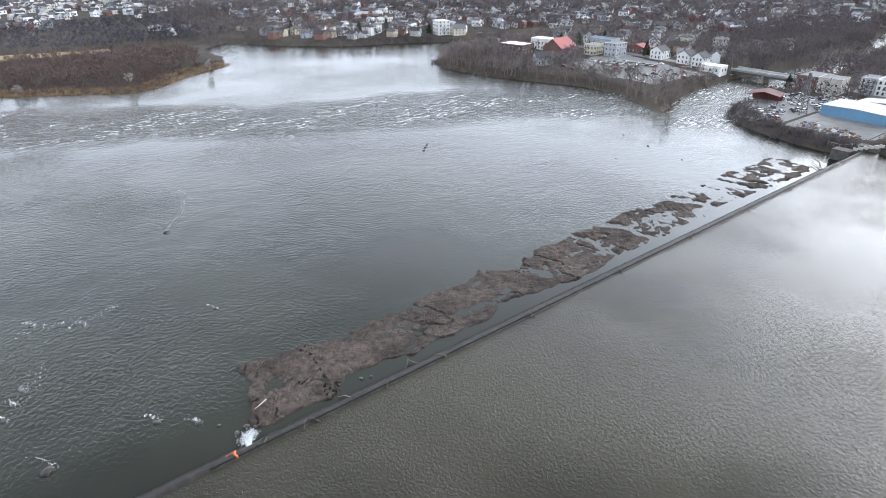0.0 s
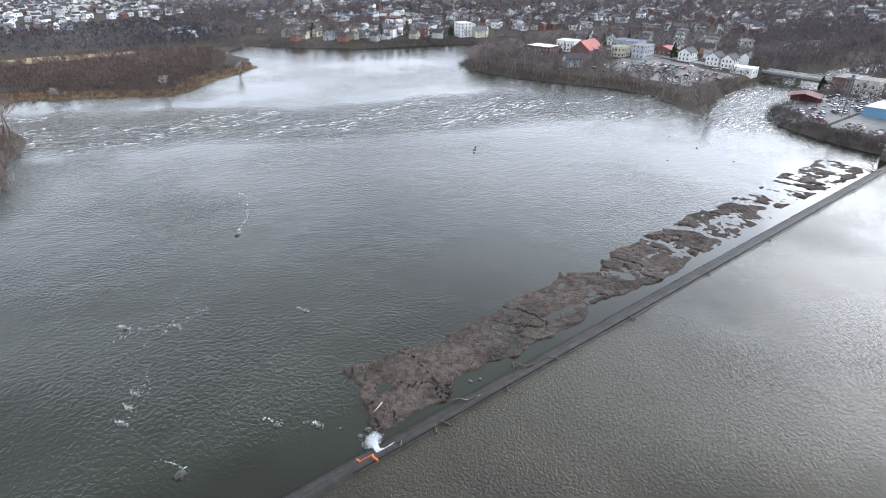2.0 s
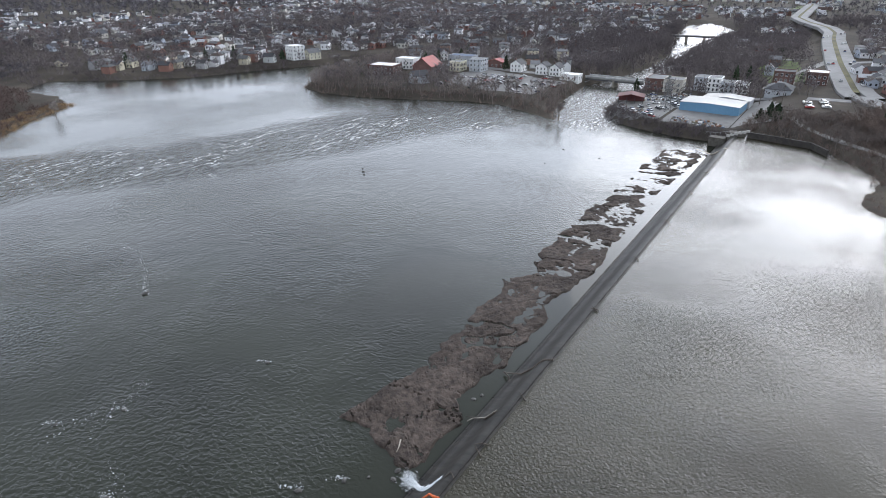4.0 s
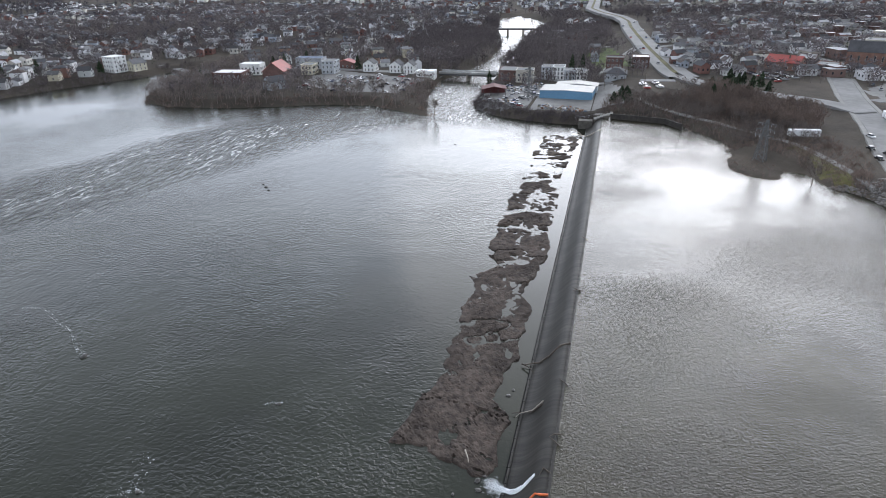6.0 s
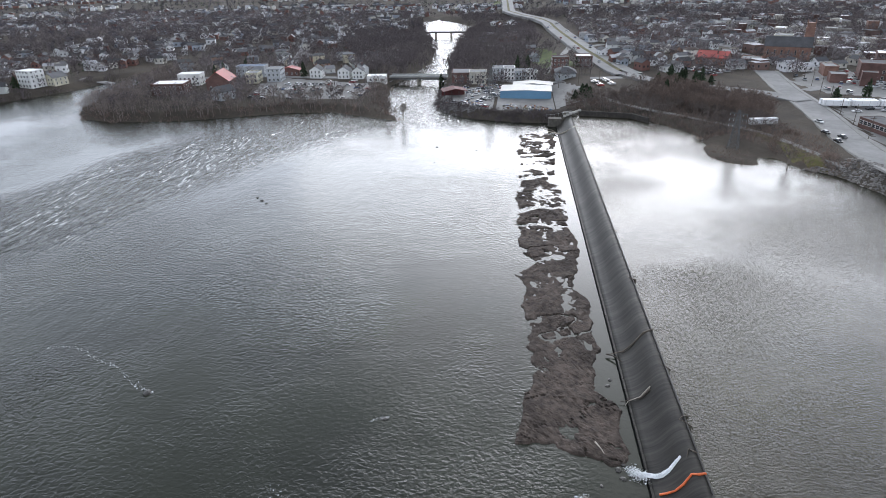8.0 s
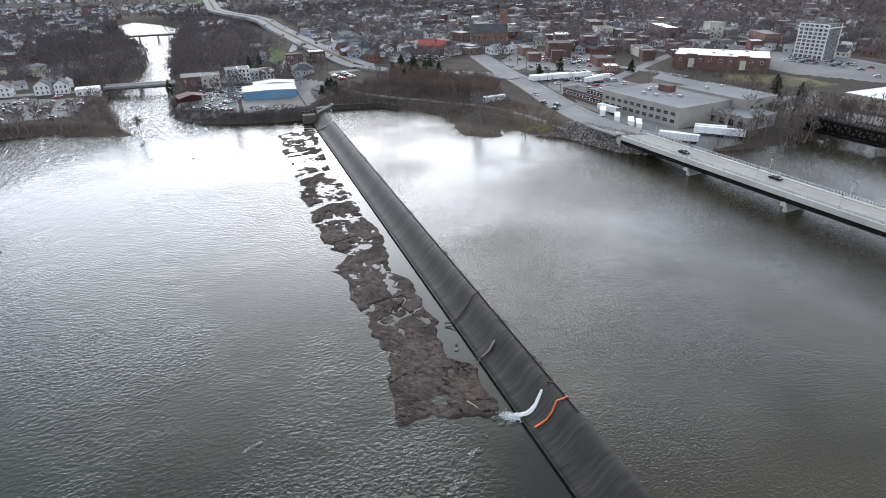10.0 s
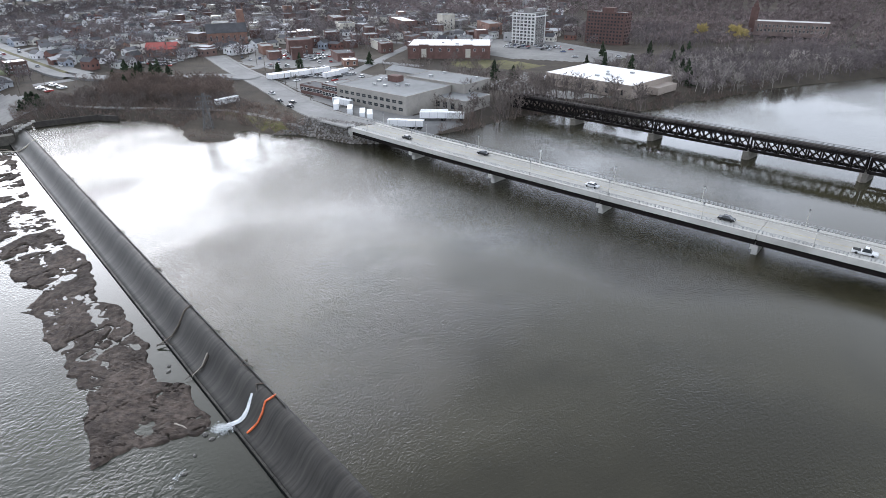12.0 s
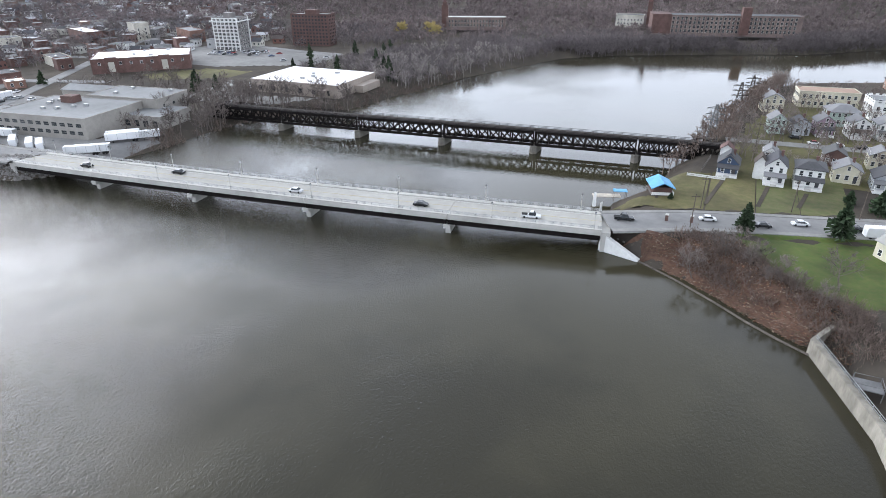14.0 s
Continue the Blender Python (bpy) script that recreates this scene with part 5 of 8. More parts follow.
put("back_wall", Shape().box((0, 5.3, 2.1), (15, 0.25, 4.2)).mesh("back_wall", RUSTROOF), shed)
for dx in (-7, -2.3, 2.3, 7):
    put("post", Shape().box((dx, -5.2, 2.1), (0.3, 0.3, 4.4)).mesh("post", DARKROOF), shed)
keep(334, 152, 11)
flat_block("brick_block", "dark red brick block with a pale flat roof", "building", 392, 152, 3, 20, 14, 7, BRICK, FLATROOF, None, 0.6, 2, 5, 3, surround=PALESTONE)
flat_block("stone_block", "grey stone block beside the creek bridge", "building", 385, 140, 3, 12, 12, 8, PALESTONE, FLATROOF, None, 0.6, 2, 3, 3, surround=WHITE)
for i in range(4):
    flat_block("row_house", "white-trimmed row house with a flat roof", "house", 400 + i * 0.6, 126 - i * 8.2, 92, 8, 12, 8.6 - (i > 1) * 2.4, [GREYSIDE, WHITE, GREYSIDE, WHITE][i], FLATROOF, None, 0.5, 3 - (i > 1), 3, 2, (1.1, 1.6), 2.8, 1.6, WHITE, group="row houses by the creek")
make_house(386, 78, 90, 14, 16, 4, 3.4, GREYSIDE, DARKROOF, "low house with a broad dark hipped roof", hip=True, rows=1, cols=(3, 3))
flat_block("brick_block", "three-storey red brick block with white windows", "building", 420, 80, 92, 12, 12, 10, BRICK, DARKROOF, None, 0.6, 3, 4, 3, surround=WHITE)
flat_block("brick_block", "grey-roofed brick block by the highway", "building", 428, 62, 92, 12, 14, 7.5, BROWNBRICK, PALEMETAL, None, 0.6, 2, 4, 4, surround=WHITE)
for p_ in ((392, 152), (385, 140), (400, 115), (386, 78), (420, 80), (428, 62)):
    keep(*p_, 12)

# -- far mills up the river --
mill = flat_block("textile_mill", "long dark brick textile mill in five storeys", "mill", -66, -512, 14 + 180, 120, 22, 14.5, MILLBRICK, DARKROOF, 14, 0.6, 4, 32, 5, (1.7, 2.2), 3.4, 2.2, PALESTONE, "f")
put("stair_tower", Shape().box((0, 0, 11), (7, 7, 22)).mesh("stair_tower", BRICK), mill, (14, -12, 0), label="red brick stair tower")
put("end_pavilion", Shape().box((0, 0, 7.8), (16, 25, 15.8)).mesh("end_pavilion", BRICK), mill, (-54, 0, 0))
keep(-66, -512, 70)
mill2 = flat_block("textile_mill", "long brick mill with a slim brick clock tower", "mill", 150, -466, 20, 56, 16, 9, MILLBRICK, PALEMETAL, 14, 0.6, 2, 18, 3, (1.3, 1.9), 3.6, 2.4, PALESTONE, "bl")
put("clock_tower", Shape().box((0, 0, 10), (6, 6, 20)).box((0, 0, 21), (4, 4, 3)).bar((0, 0, 22), (0, 0, 26), 3.4, tip=0.1).mesh("clock_tower", BRICK), mill2, (30, 0, 0), label="slim brick clock tower")
keep(150, -466, 36)
flat_block("mill_chimney", "tall square brick mill chimney", "chimney", 2, -545, 0, 4, 4, 34, BRICK, DARKROOF, 14, 0.8)
flat_block("mill_house", "pale stone mill house with dark roof", "building", 20, -545, 10, 26, 14, 9, PALESTONE, DARKROOF, 14, 0.6, 2, 8, 4, surround=WHITE)
keep(20, -545, 20)

# -- downtown blocks --
rngd = random.Random(11)
blocks = [(372, -118, 26, 22, 14, BRICK), (395, -140, 20, 18, 10, BROWNBRICK), (325, -128, 26, 16, 7, BRICK), (300, -118, 16, 12, 5, TANBRICK), (432, -62, 24, 16, 6, TANBRICK), (470, -58, 40, 14, 5, BROWNBRICK),
          (400, -292, 18, 16, 19, PALESTONE), (360, -312, 44, 16, 12, TANBRICK), (430, -262, 60, 16, 13, BRICK), (500, -230, 40, 16, 13, BRICK), (452, -210, 26, 18, 12, PALESTONE),
          (350, -180, 30, 14, 8, PALESTONE), (330, -170, 14, 12, 9, BRICK), (380, -190, 20, 14, 10, BRICK), (410, -170, 22, 14, 11, BROWNBRICK), (440, -160, 26, 16, 10, BRICK), (530, -120, 26, 18, 14, PALESTONE)]
for x, y, w, d, h, m in blocks:
    w, d, h = w * 0.76, d * 0.8, h * 0.74
    flat_block("town_block", {"red_brick": "red brick commercial block", "brown_brick": "dark brown brick commercial block", "orange_brick": "orange brick commercial block", "pale_stone": "pale stone civic block"}[m.name] + " with rows of windows",
               "building", x, y, 160 + rngd.uniform(-4, 4), w, d, h, m, rngd.choice([FLATROOF, FLATROOF, WHITEROOF, DARKROOF]), None, 0.7, max(1, int(h / 3.6)), max(3, int(w / 4.2)), max(2, int(d / 6)), (1.3, 1.8), 3.5, 2.2, rngd.choice([WHITE, PALESTONE]), "blr", gear=1, group="downtown blocks")
    keep(x, y, max(w, d) * 0.62)
t = make_house(436, -36, 150, 16, 22, 5, 4, TANBRICK, REDROOF, "orange house-like hall with red gables", "building", rows=1, cols=(4, 5))
keep(436, -36, 15)
rng2 = random.Random(5)
for i in range(150):
    x, y = rng2.uniform(330, 800), rng2.uniform(-330, -90)
    if any(math.hypot(x - a, y - b) < r + 10 for a, b, r in BUILT) or min(abs(y - yy) for yy in (0,)) < 0:
        continue
    w, d, h = rng2.uniform(7, 18), rng2.uniform(7, 10), rng2.choice([4, 5, 6, 7, 8])
    flat_block("town_block", "far brick town block with a flat roof", "building", x, y, 160 + rng2.uniform(-8, 8), w, d, h, rng2.choice([BRICK, BRICK, BROWNBRICK, PALESTONE, TANBRICK, GREYBRICK]), rng2.choice([FLATROOF, WHITEROOF, DARKROOF, FLATROOF]), None, 0.6,
               max(1, int(h / 3.5)), max(3, int(w / 5.5)), 2, (1.6, 1.9), 3.5, 2.2, WHITE, "b", group="far town blocks")
    keep(x, y, max(w, d) * 0.6)

# -- houses of the west bank --
W = 12.0
make_house(-86.3, -122.5, 179, 6.6, 8, 3.9, 2.8, NAVY, DARKROOF, "navy-blue gabled cottage with white trim and a front porch", porch=True, rows=1, cols=(2, 3), z=W, dormer=True)
make_house(-100.5, -120.5, 179, 6.2, 10, 5.8, 2.8, WHITE, ROOFING, "white two-storey house with grey gables and a porch", porch=True, cols=(2, 3), z=W, ell=3.4)
make_house(-110.3, -120.0, 179, 8.2, 9, 6.0, 1.9, WHITE, DARKROOF, "white square house with a dark hipped roof and bracketed porch", hip=True, porch=True, cols=(3, 3), z=W, trim=WHITE)
make_house(-85, -139, 179, 4, 5, 3.8, 1.6, WHITE, BRICK, "small white outhouse behind the cottage", rows=1, cols=(1, 2), z=W, chimney=False)
make_house(-99, -136, 179, 4.6, 7, 5.2, 1.9, WHITE, ROOFING, "narrow white house behind the front row", cols=(2, 2), z=W)
make_house(-102, -186, 190, 6.2, 7.5, 5.6, 2.4, PALEGREEN, ROOFING, "pale green gabled house by the railway", cols=(3, 3), z=W)
make_house(-111, -188, 190, 6.5, 8, 4.4, 2.0, GREYSIDE, ROOFING, "low grey house with a brown roof", rows=1, cols=(2, 3), z=W)
make_house(-119.5, -190, 190, 6.6, 7.5, 5.6, 2.4, LILAC, ROOFING, "mauve house with a white porch", porch=True, cols=(3, 3), z=W)
make_house(-128, -212, 190, 12, 11, 5.6, 2.6, PALEGREEN, ROOFING, "large pale green house with a grey roof", hip=True, cols=(5, 4), z=W)
make_house(-132, -192, 190, 7.2, 8.5, 5.8, 2.2, WHITE, ROOFING, "white two-storey house with a grey porch", porch=True, cols=(3, 3), z=W)
make_house(-142, -194, 190, 8, 8.5, 5.8, 2.0, WHITE, ROOFING, "white two-storey double house", porch=True, cols=(4, 3), z=W)
make_house(-152, -196, 190, 7.2, 8.5, 5.8, 2.2, WHITE, DARKROOF, "white gabled house further along the street", porch=True, cols=(3, 3), z=W)
flat_block("school", "long cream building with a flat brown roof", "building", -125, -248, 8, 26, 12, 7, CREAM, mat("tan_roof", (0.4, 0.27, 0.2), scale=0.3), W, 0.5, 2, 9, 4)
flat_block("white_block", "white flat-roofed three-storey building", "building", -150, -232, 8, 20, 14, 8, WHITE, FLATROOF, W, 0.5, 3, 7, 4)
make_house(-101, -228, 190, 9, 9, 5.6, 2.4, CREAM, ROOFING, "cream house among bare trees", cols=(3, 3), z=W)
make_house(-122, -130, 179, 8, 8, 4, 2.3, CREAM, ROOFING, "cream bungalow with a green-grey roof", rows=1, cols=(3, 3), z=W)
make_house(-133, -126, 179, 8.5, 9, 4, 2.4, GREYSIDE, ROOFING, "grey bungalow with a broad porch", rows=1, cols=(3, 3), z=W, porch=True)
make_house(-120, -148, 179, 7, 8, 3.8, 2.0, BROWNBRICK, ROOFING, "brown bungalow behind the front row", rows=1, cols=(3, 3), z=W)
make_house(-134, -150, 179, 7, 8, 4.6, 2.0, CREAM, ROOFING, "cream house behind the front row", rows=2, cols=(3, 3), z=W)
make_house(-129.5, -67, 215, 9, 12, 4.4, 2.6, CREAM, PALEMETAL, "cream house with a pale roof by the park", rows=1, cols=(3, 4), z=11.6)
boat = thing("boat_house", "two-storey boat house with a bright blue roof over an open deck", "boat house", pose(-67.5, -93.5, 9.2, 0, 0, 200))
wl_, rf = gable_mesh(6.4, 8.0, 5.0, 1.5, 0.5)
put("roof", rf.mesh("roof", BLUETARP), boat)
put("upper_wall", Shape().box((0, 0, 3.9), (5.8, 7.2, 2.3)).mesh("upper_wall", BROWNBRICK), boat)
put("deck", Shape().box((0, 0, 2.65), (6.8, 8.4, 0.2)).mesh("deck", WOODRAIL), boat)
for dx in (-3, 3):
    for dy in (-3.8, 0, 3.8):
        put("post", Shape().box((dx, dy, 0.8), (0.22, 0.22, 4)).mesh("post", WOODRAIL), boat)
put("balustrade", Shape().box((0, -4.1, 3.2), (6.8, 0.1, 0.9)).box((3.35, 0, 3.2), (0.1, 8.2, 0.9)).mesh("balustrade", WHITE), boat)
pav = thing("blue_canopy", "small blue canopy on posts beside the dock", "canopy", pose(-55.5, -92.5, 8.0, 0, 0, 200))
put("canopy", Shape().box((0, 0, 2.4), (4.4, 2.6, 0.2)).mesh("canopy", BLUETARP), pav)
for dx in (-2, 2):
    for dy in (-1.1, 1.1):
        put("post", Shape().box((dx, dy, 0.6), (0.14, 0.14, 3.6)).mesh("post", WOODRAIL), pav)
put("dock", Shape().box((-4, 1, 0.1), (9, 3, 0.25)).mesh("dock", PALEDRIFT), pav)

# -- village on the peninsula --
make_house(358, 322, 100, 16, 20, 6, 6, BRICK, REDROOF, "brick hall with a steep bright red roof", "hall", rows=1, cols=(3, 4), z=ground(358, 322))
make_house(322, 304, 60, 10, 12, 5.5, 3, GREYSIDE, ROOFING, "grey gabled house near the water", cols=(3, 3))
flat_block("brick_block", "brick block with a white upper storey", "building", 340, 350, 100, 22, 16, 7, BRICK, WHITEROOF, None, 0.6, 2, 6, 4, surround=WHITE)
flat_block("white_block", "white flat-roofed two-storey block", "building", 372, 352, 100, 16, 12, 8, WHITE, WHITEROOF, None, 0.5, 2, 5, 3)
flat_block("blue_grey_block", "blue-grey three-storey house with a flat roof", "house", 386, 292, 95, 10, 14, 9, GREYSIDE, FLATROOF, None, 0.5, 3, 3, 4)
flat_block("cream_block", "cream two-storey block with flat roof", "house", 378, 306, 95, 9, 12, 7, CREAM, FLATROOF, None, 0.5, 2, 3, 4)
flat_block("blue_block", "dark blue-roofed long building", "building", 404, 318, 95, 22, 12, 8, GREYSIDE, mat("slate_blue_roof", (0.1, 0.14, 0.22), scale=0.3), None, 0.5, 2, 6, 3)
make_house(412, 290, 95, 16, 10, 4, 2.4, BRICK, REDROOF, "long brick house with a red roof", rows=1, cols=(4, 3))
make_house(404, 266, 95, 9, 11, 6, 3, WHITE, ROOFING, "white gabled house by the car park", cols=(3, 3), porch=True)
make_house(404, 244, 95, 9, 11, 6, 3, WHITE, DARKROOF, "white double-gabled house by the car park", cols=(3, 3), porch=True)
make_house(404, 233, 95, 8, 11, 6, 3, WHITE, DARKROOF, "white gabled house beside its neighbour", cols=(3, 3), porch=True)
flat_block("white_garage", "low white garage with a flat white roof", "garage", 392, 216, 95, 14, 10, 4, WHITE, WHITEROOF, None, 0.4, 1, 3, 2)
flat_block("white_house_block", "tall white waterfront house with rows of windows", "house", 362, 474, 75, 14, 12, 12, WHITE, WHITEROOF, None, 0.5, 4, 4, 3)
make_house(372, 462, 75, 10, 12, 6, 3, CREAM, ROOFING, "pale yellow house by the water", cols=(3, 3))
for p_ in ((358, 322), (322, 304), (340, 350), (372, 352), (386, 292), (378, 306), (404, 318), (412, 290), (404, 266), (404, 240), (392, 216), (362, 474), (372, 462)):
    keep(*p_, 13)

# -- rows of ordinary houses, built once in eight sorts and repeated --
sorts = []
for i, (w, d, h, rise, hip, porch, rows) in enumerate([(6.2, 8.6, 5.2, 2.4, False, False, 2), (7, 8, 5, 2.1, False, True, 2), (7.6, 7.8, 5.2, 1.9, True, False, 2), (5.8, 10, 5.2, 2.4, False, False, 2), (8.4, 7, 3.2, 2, False, False, 1), (7, 9.4, 7.4, 1.8, True, False, 3)]):
    sorts.append(make_house(900 + i * 20, 560, 0, w, d, h, rise, SIDING, ROOFING, ["two-storey clapboard house with a gabled roof", "clapboard house with a front porch", "square clapboard house with a hipped roof", "narrow deep gabled clapboard house", "low one-storey house with shingle roof", "tall three-storey clapboard town house"][i],
                            hip=hip, porch=False, rows=rows, cols=(2, 1) if i != 5 else (2, 1), group="town houses", sides="fl"))
streets = random.Random(3)
near_houses = 0
spots = []
for zone, ang, pitch_x, pitch_y in (((215, 470, 480, 640), 25, 14, 22), ((420, 225, 640, 420), 30, 15, 26), ((430, -45, 700, 40), 10, 22, 40), ((470, 80, 660, 130), 8, 26, 40), ((-60, 690, 240, 760), 10, 18, 30), ((-260, -330, -160, -100), 10, 15, 32)):
    x0, y0, x1, y1 = zone
    cx, cy, R = (x0 + x1) / 2, (y0 + y1) / 2, math.hypot(x1 - x0, y1 - y0) / 2
    ca, sa = math.cos(radians(ang)), math.sin(radians(ang))
    for i in range(int(-R / pitch_x), int(R / pitch_x) + 1):
        for j in range(int(-R / pitch_y), int(R / pitch_y) + 1):
            u, v = i * pitch_x + streets.uniform(-2, 2), j * pitch_y + streets.uniform(-3, 3)
            x, y = cx + u * ca - v * sa, cy + u * sa + v * ca
            if x0 < x < x1 and y0 < y < y1 and streets.random() < 0.82:
                spots.append((x, y, ang + streets.choice([0, 0, 180, 90, -90]) + streets.uniform(-4, 4)))
pts_ = np.array([s[:2] for s in spots])
ok = shore(pts_[:, 0], pts_[:, 1]) > 14
hz = land(pts_[:, 0], pts_[:, 1])
for (x, y, a), fine, z in zip(spots, ok, hz):
    if fine and math.hypot(x + 60, y - 90) < 600 and not any(math.hypot(x - p, y - q) < r + 4.5 for p, q, r in BUILT):
        copy_thing(streets.choice(sorts), pose(x, y, float(z), 0, 0, a))
        keep(x, y, 5)
        near_houses += 1
for i, s in enumerate(sorts):
    s.matrix_world = pose(*[(470, 470), (488, 476), (506, 482), (452, 466), (524, 488), (542, 494)][i], float(ground(*[(470, 470), (488, 476), (506, 482), (452, 466), (524, 488), (542, 494)][i])), 0, 0, 25)

# -- the rest of the town, too far to count --
far = np.random.RandomState(4)
N_FAR = 11500
fx, fy = far.uniform(-900, 3000, N_FAR * 6), far.uniform(-1200, 3000, N_FAR * 6)
r_ = np.hypot(fx, fy)
azf = np.degrees(np.arctan2(fy, fx))
clus = fractal(fx / 220, fy / 220, 31, 3)
fine = (shore(fx, fy) > 25) & (((azf > 8) & (r_ > 640) & (r_ < 2600) & (clus > 0.45)) | ((azf <= 8) & (azf > -50) & (r_ > 400) & (r_ < 1500) & (clus > np.where(fy > -90, 0.42, 0.3))) | ((azf <= -46) & (r_ > 900) & (clus > 0.62) & (r_ < 1500)))
fine &= (np.abs(fy - 72) > 30) & ~((azf > 52) & (r_ > 1250) & (clus < 0.6))
for a_, b_, r0 in BUILT:
    fine &= np.hypot(fx - a_, fy - b_) > r0 * 0.9 + 5
fx, fy = fx[fine][:N_FAR], fy[fine][:N_FAR]
fz = land(fx, fy)
wallv, roofv, winv, bricks = [], [], [], []
for x, y, z in zip(fx, fy, fz):
    w, d, h, rise = far.uniform(5.5, 8), far.uniform(7, 11), far.uniform(3, 6), far.uniform(1.3, 2.5)
    brick_ = math.atan2(y, x) < 0.14 and far.rand() < (0.42 if y < -90 else 0.18)
    if brick_:
        w, d, h, rise = far.uniform(6, 10), far.uniform(8, 15), far.uniform(4, 8), 0.25
    bricks.append(brick_)
    a = radians(20 + far.choice([0, 90]) + far.uniform(-8, 8))
    ca, sa = math.cos(a), math.sin(a)
    T = lambda p: (x + p[0] * ca - p[1] * sa, y + p[0] * sa + p[1] * ca, z + p[2])
    B = [T((sx * w / 2, sy * d / 2, q)) for q in (-2, h) for sx, sy in ((-1, -1), (1, -1), (1, 1), (-1, 1))]
    wallv.append(B + [T((0, -d / 2, h + rise)), T((0, d / 2, h + rise))])
    e = 0.5
    k = rise / (w / 2)
    roofv.append([T((-w / 2 - e, -d / 2 - e, h - e * k + 0.1)), T((-w / 2 - e, d / 2 + e, h - e * k + 0.1)), T((0, d / 2 + e, h + rise + 0.1)), T((0, -d / 2 - e, h + rise + 0.1)), T((w / 2 + e, d / 2 + e, h - e * k + 0.1)), T((w / 2 + e, -d / 2 - e, h - e * k + 0.1))])
    for sx, sy in ((-1, 0), (1, 0), (0, -1), (0, 1)) if math.hypot(x, y) < 1000 else ():
        for off in (-0.25, 0.25):
            if sx:
                q = [T((sx * (w / 2 + 0.04), off * d + s_, h * 0.35 + t_)) for s_, t_ in ((-0.6, 0), (0.6, 0), (0.6, 1.5), (-0.6, 1.5))]
            else:
                q = [T((off * w + s_, sy * (d / 2 + 0.04), h * 0.35 + t_)) for s_, t_ in ((-0.6, 0), (0.6, 0), (0.6, 1.5), (-0.6, 1.5))]
            winv.append(q)
town = thing("distant_town", "hundreds of small distant clapboard houses among trees", "town", kind="stuff")
vf, rfz = [], []
for i in range(len(wallv)):
    o = i * 10
    vf += [(o, o + 1, o + 5, o + 8, o + 4), (o + 2, o + 3, o + 7, o + 9, o + 6), (o + 1, o + 2, o + 6, o + 5), (o + 3, o, o + 4, o + 7)]
    o = i * 6
    rfz += [(o, o + 1, o + 2, o + 3), (o + 3, o + 2, o + 4, o + 5)]
wall_me = mesh_of("wall", [p for b in wallv for p in b], vf, FARWALL, FARBRICK)
wall_me.polygons.foreach_set("material_index", [int(b) for b in bricks for _ in range(4)])
put("wall", wall_me, town)
put("roof", mesh_of("roof", [p for b in roofv for p in b], rfz, FARROOF), town)
put("window", soup("window", np.array(winv), 4, GLASSDARK), town)
# pale sheds on the far plain
farsheds = random.Random(8)
for i in range(14):
    x, y = farsheds.uniform(1500, 3000), farsheds.uniform(250, 1500)
    flat_block("far_shed", "far pale low industrial shed", "warehouse", x, y, farsheds.uniform(0, 40), farsheds.uniform(60, 140), farsheds.uniform(30, 60), 8, WHITE, WHITEROOF, None, 0.4, group="far industrial sheds")

# ---- scrap heaps in the yard ----
scrap_rs = np.random.RandomState(77)
scrap = Shape()
for cx, cy, n_, sp in ((312, 140, 90, 7), (352, 142, 110, 9), (306, 116, 40, 5), (301, 104, 46, 7), (300, 96, 40, 5), (372, 132, 60, 7), (322, 156, 50, 5)):
    for _ in range(n_):
        x, y = cx + scrap_rs.normal() * sp * 0.5, cy + scrap_rs.normal() * sp * 0.5
        if any(math.hypot(x - a, y - b) < r * 0.75 for a, b, r in BUILT):
            continue
        s_ = scrap_rs.uniform(0.4, 1.9, 3) * (1, 1, 0.6)
        scrap.box((x, y, ground(x, y) + s_[2] * 0.4), s_, scrap_rs.rand() * 3.1, taper=scrap_rs.uniform(0.5, 1.0))
SCRAPPAINT = tints("scrap_metal", [(0.3, 0.3, 0.3), (0.14, 0.07, 0.04), (0.5, 0.5, 0.5), (0.08, 0.08, 0.085), (0.22, 0.11, 0.06), (0.1, 0.13, 0.18), (0.5, 0.5, 0.48), (0.2, 0.18, 0.13)], 0.6, kind="island")
tagged(new("scrap_heap", scrap.mesh("scrap_heap", SCRAPPAINT)), "heaps of mixed rusty scrap metal and junk", "scrap", kind="stuff")

# ---- trees ----
def sliver(a, b, w, rs):
    """A thin triangle from a to b: a twig."""
    d = b - a
    s = np.cross(d, rs.normal(size=3))
    s = s / (np.linalg.norm(s) + 1e-9) * w / 2
    return [a - s, a + s, b]


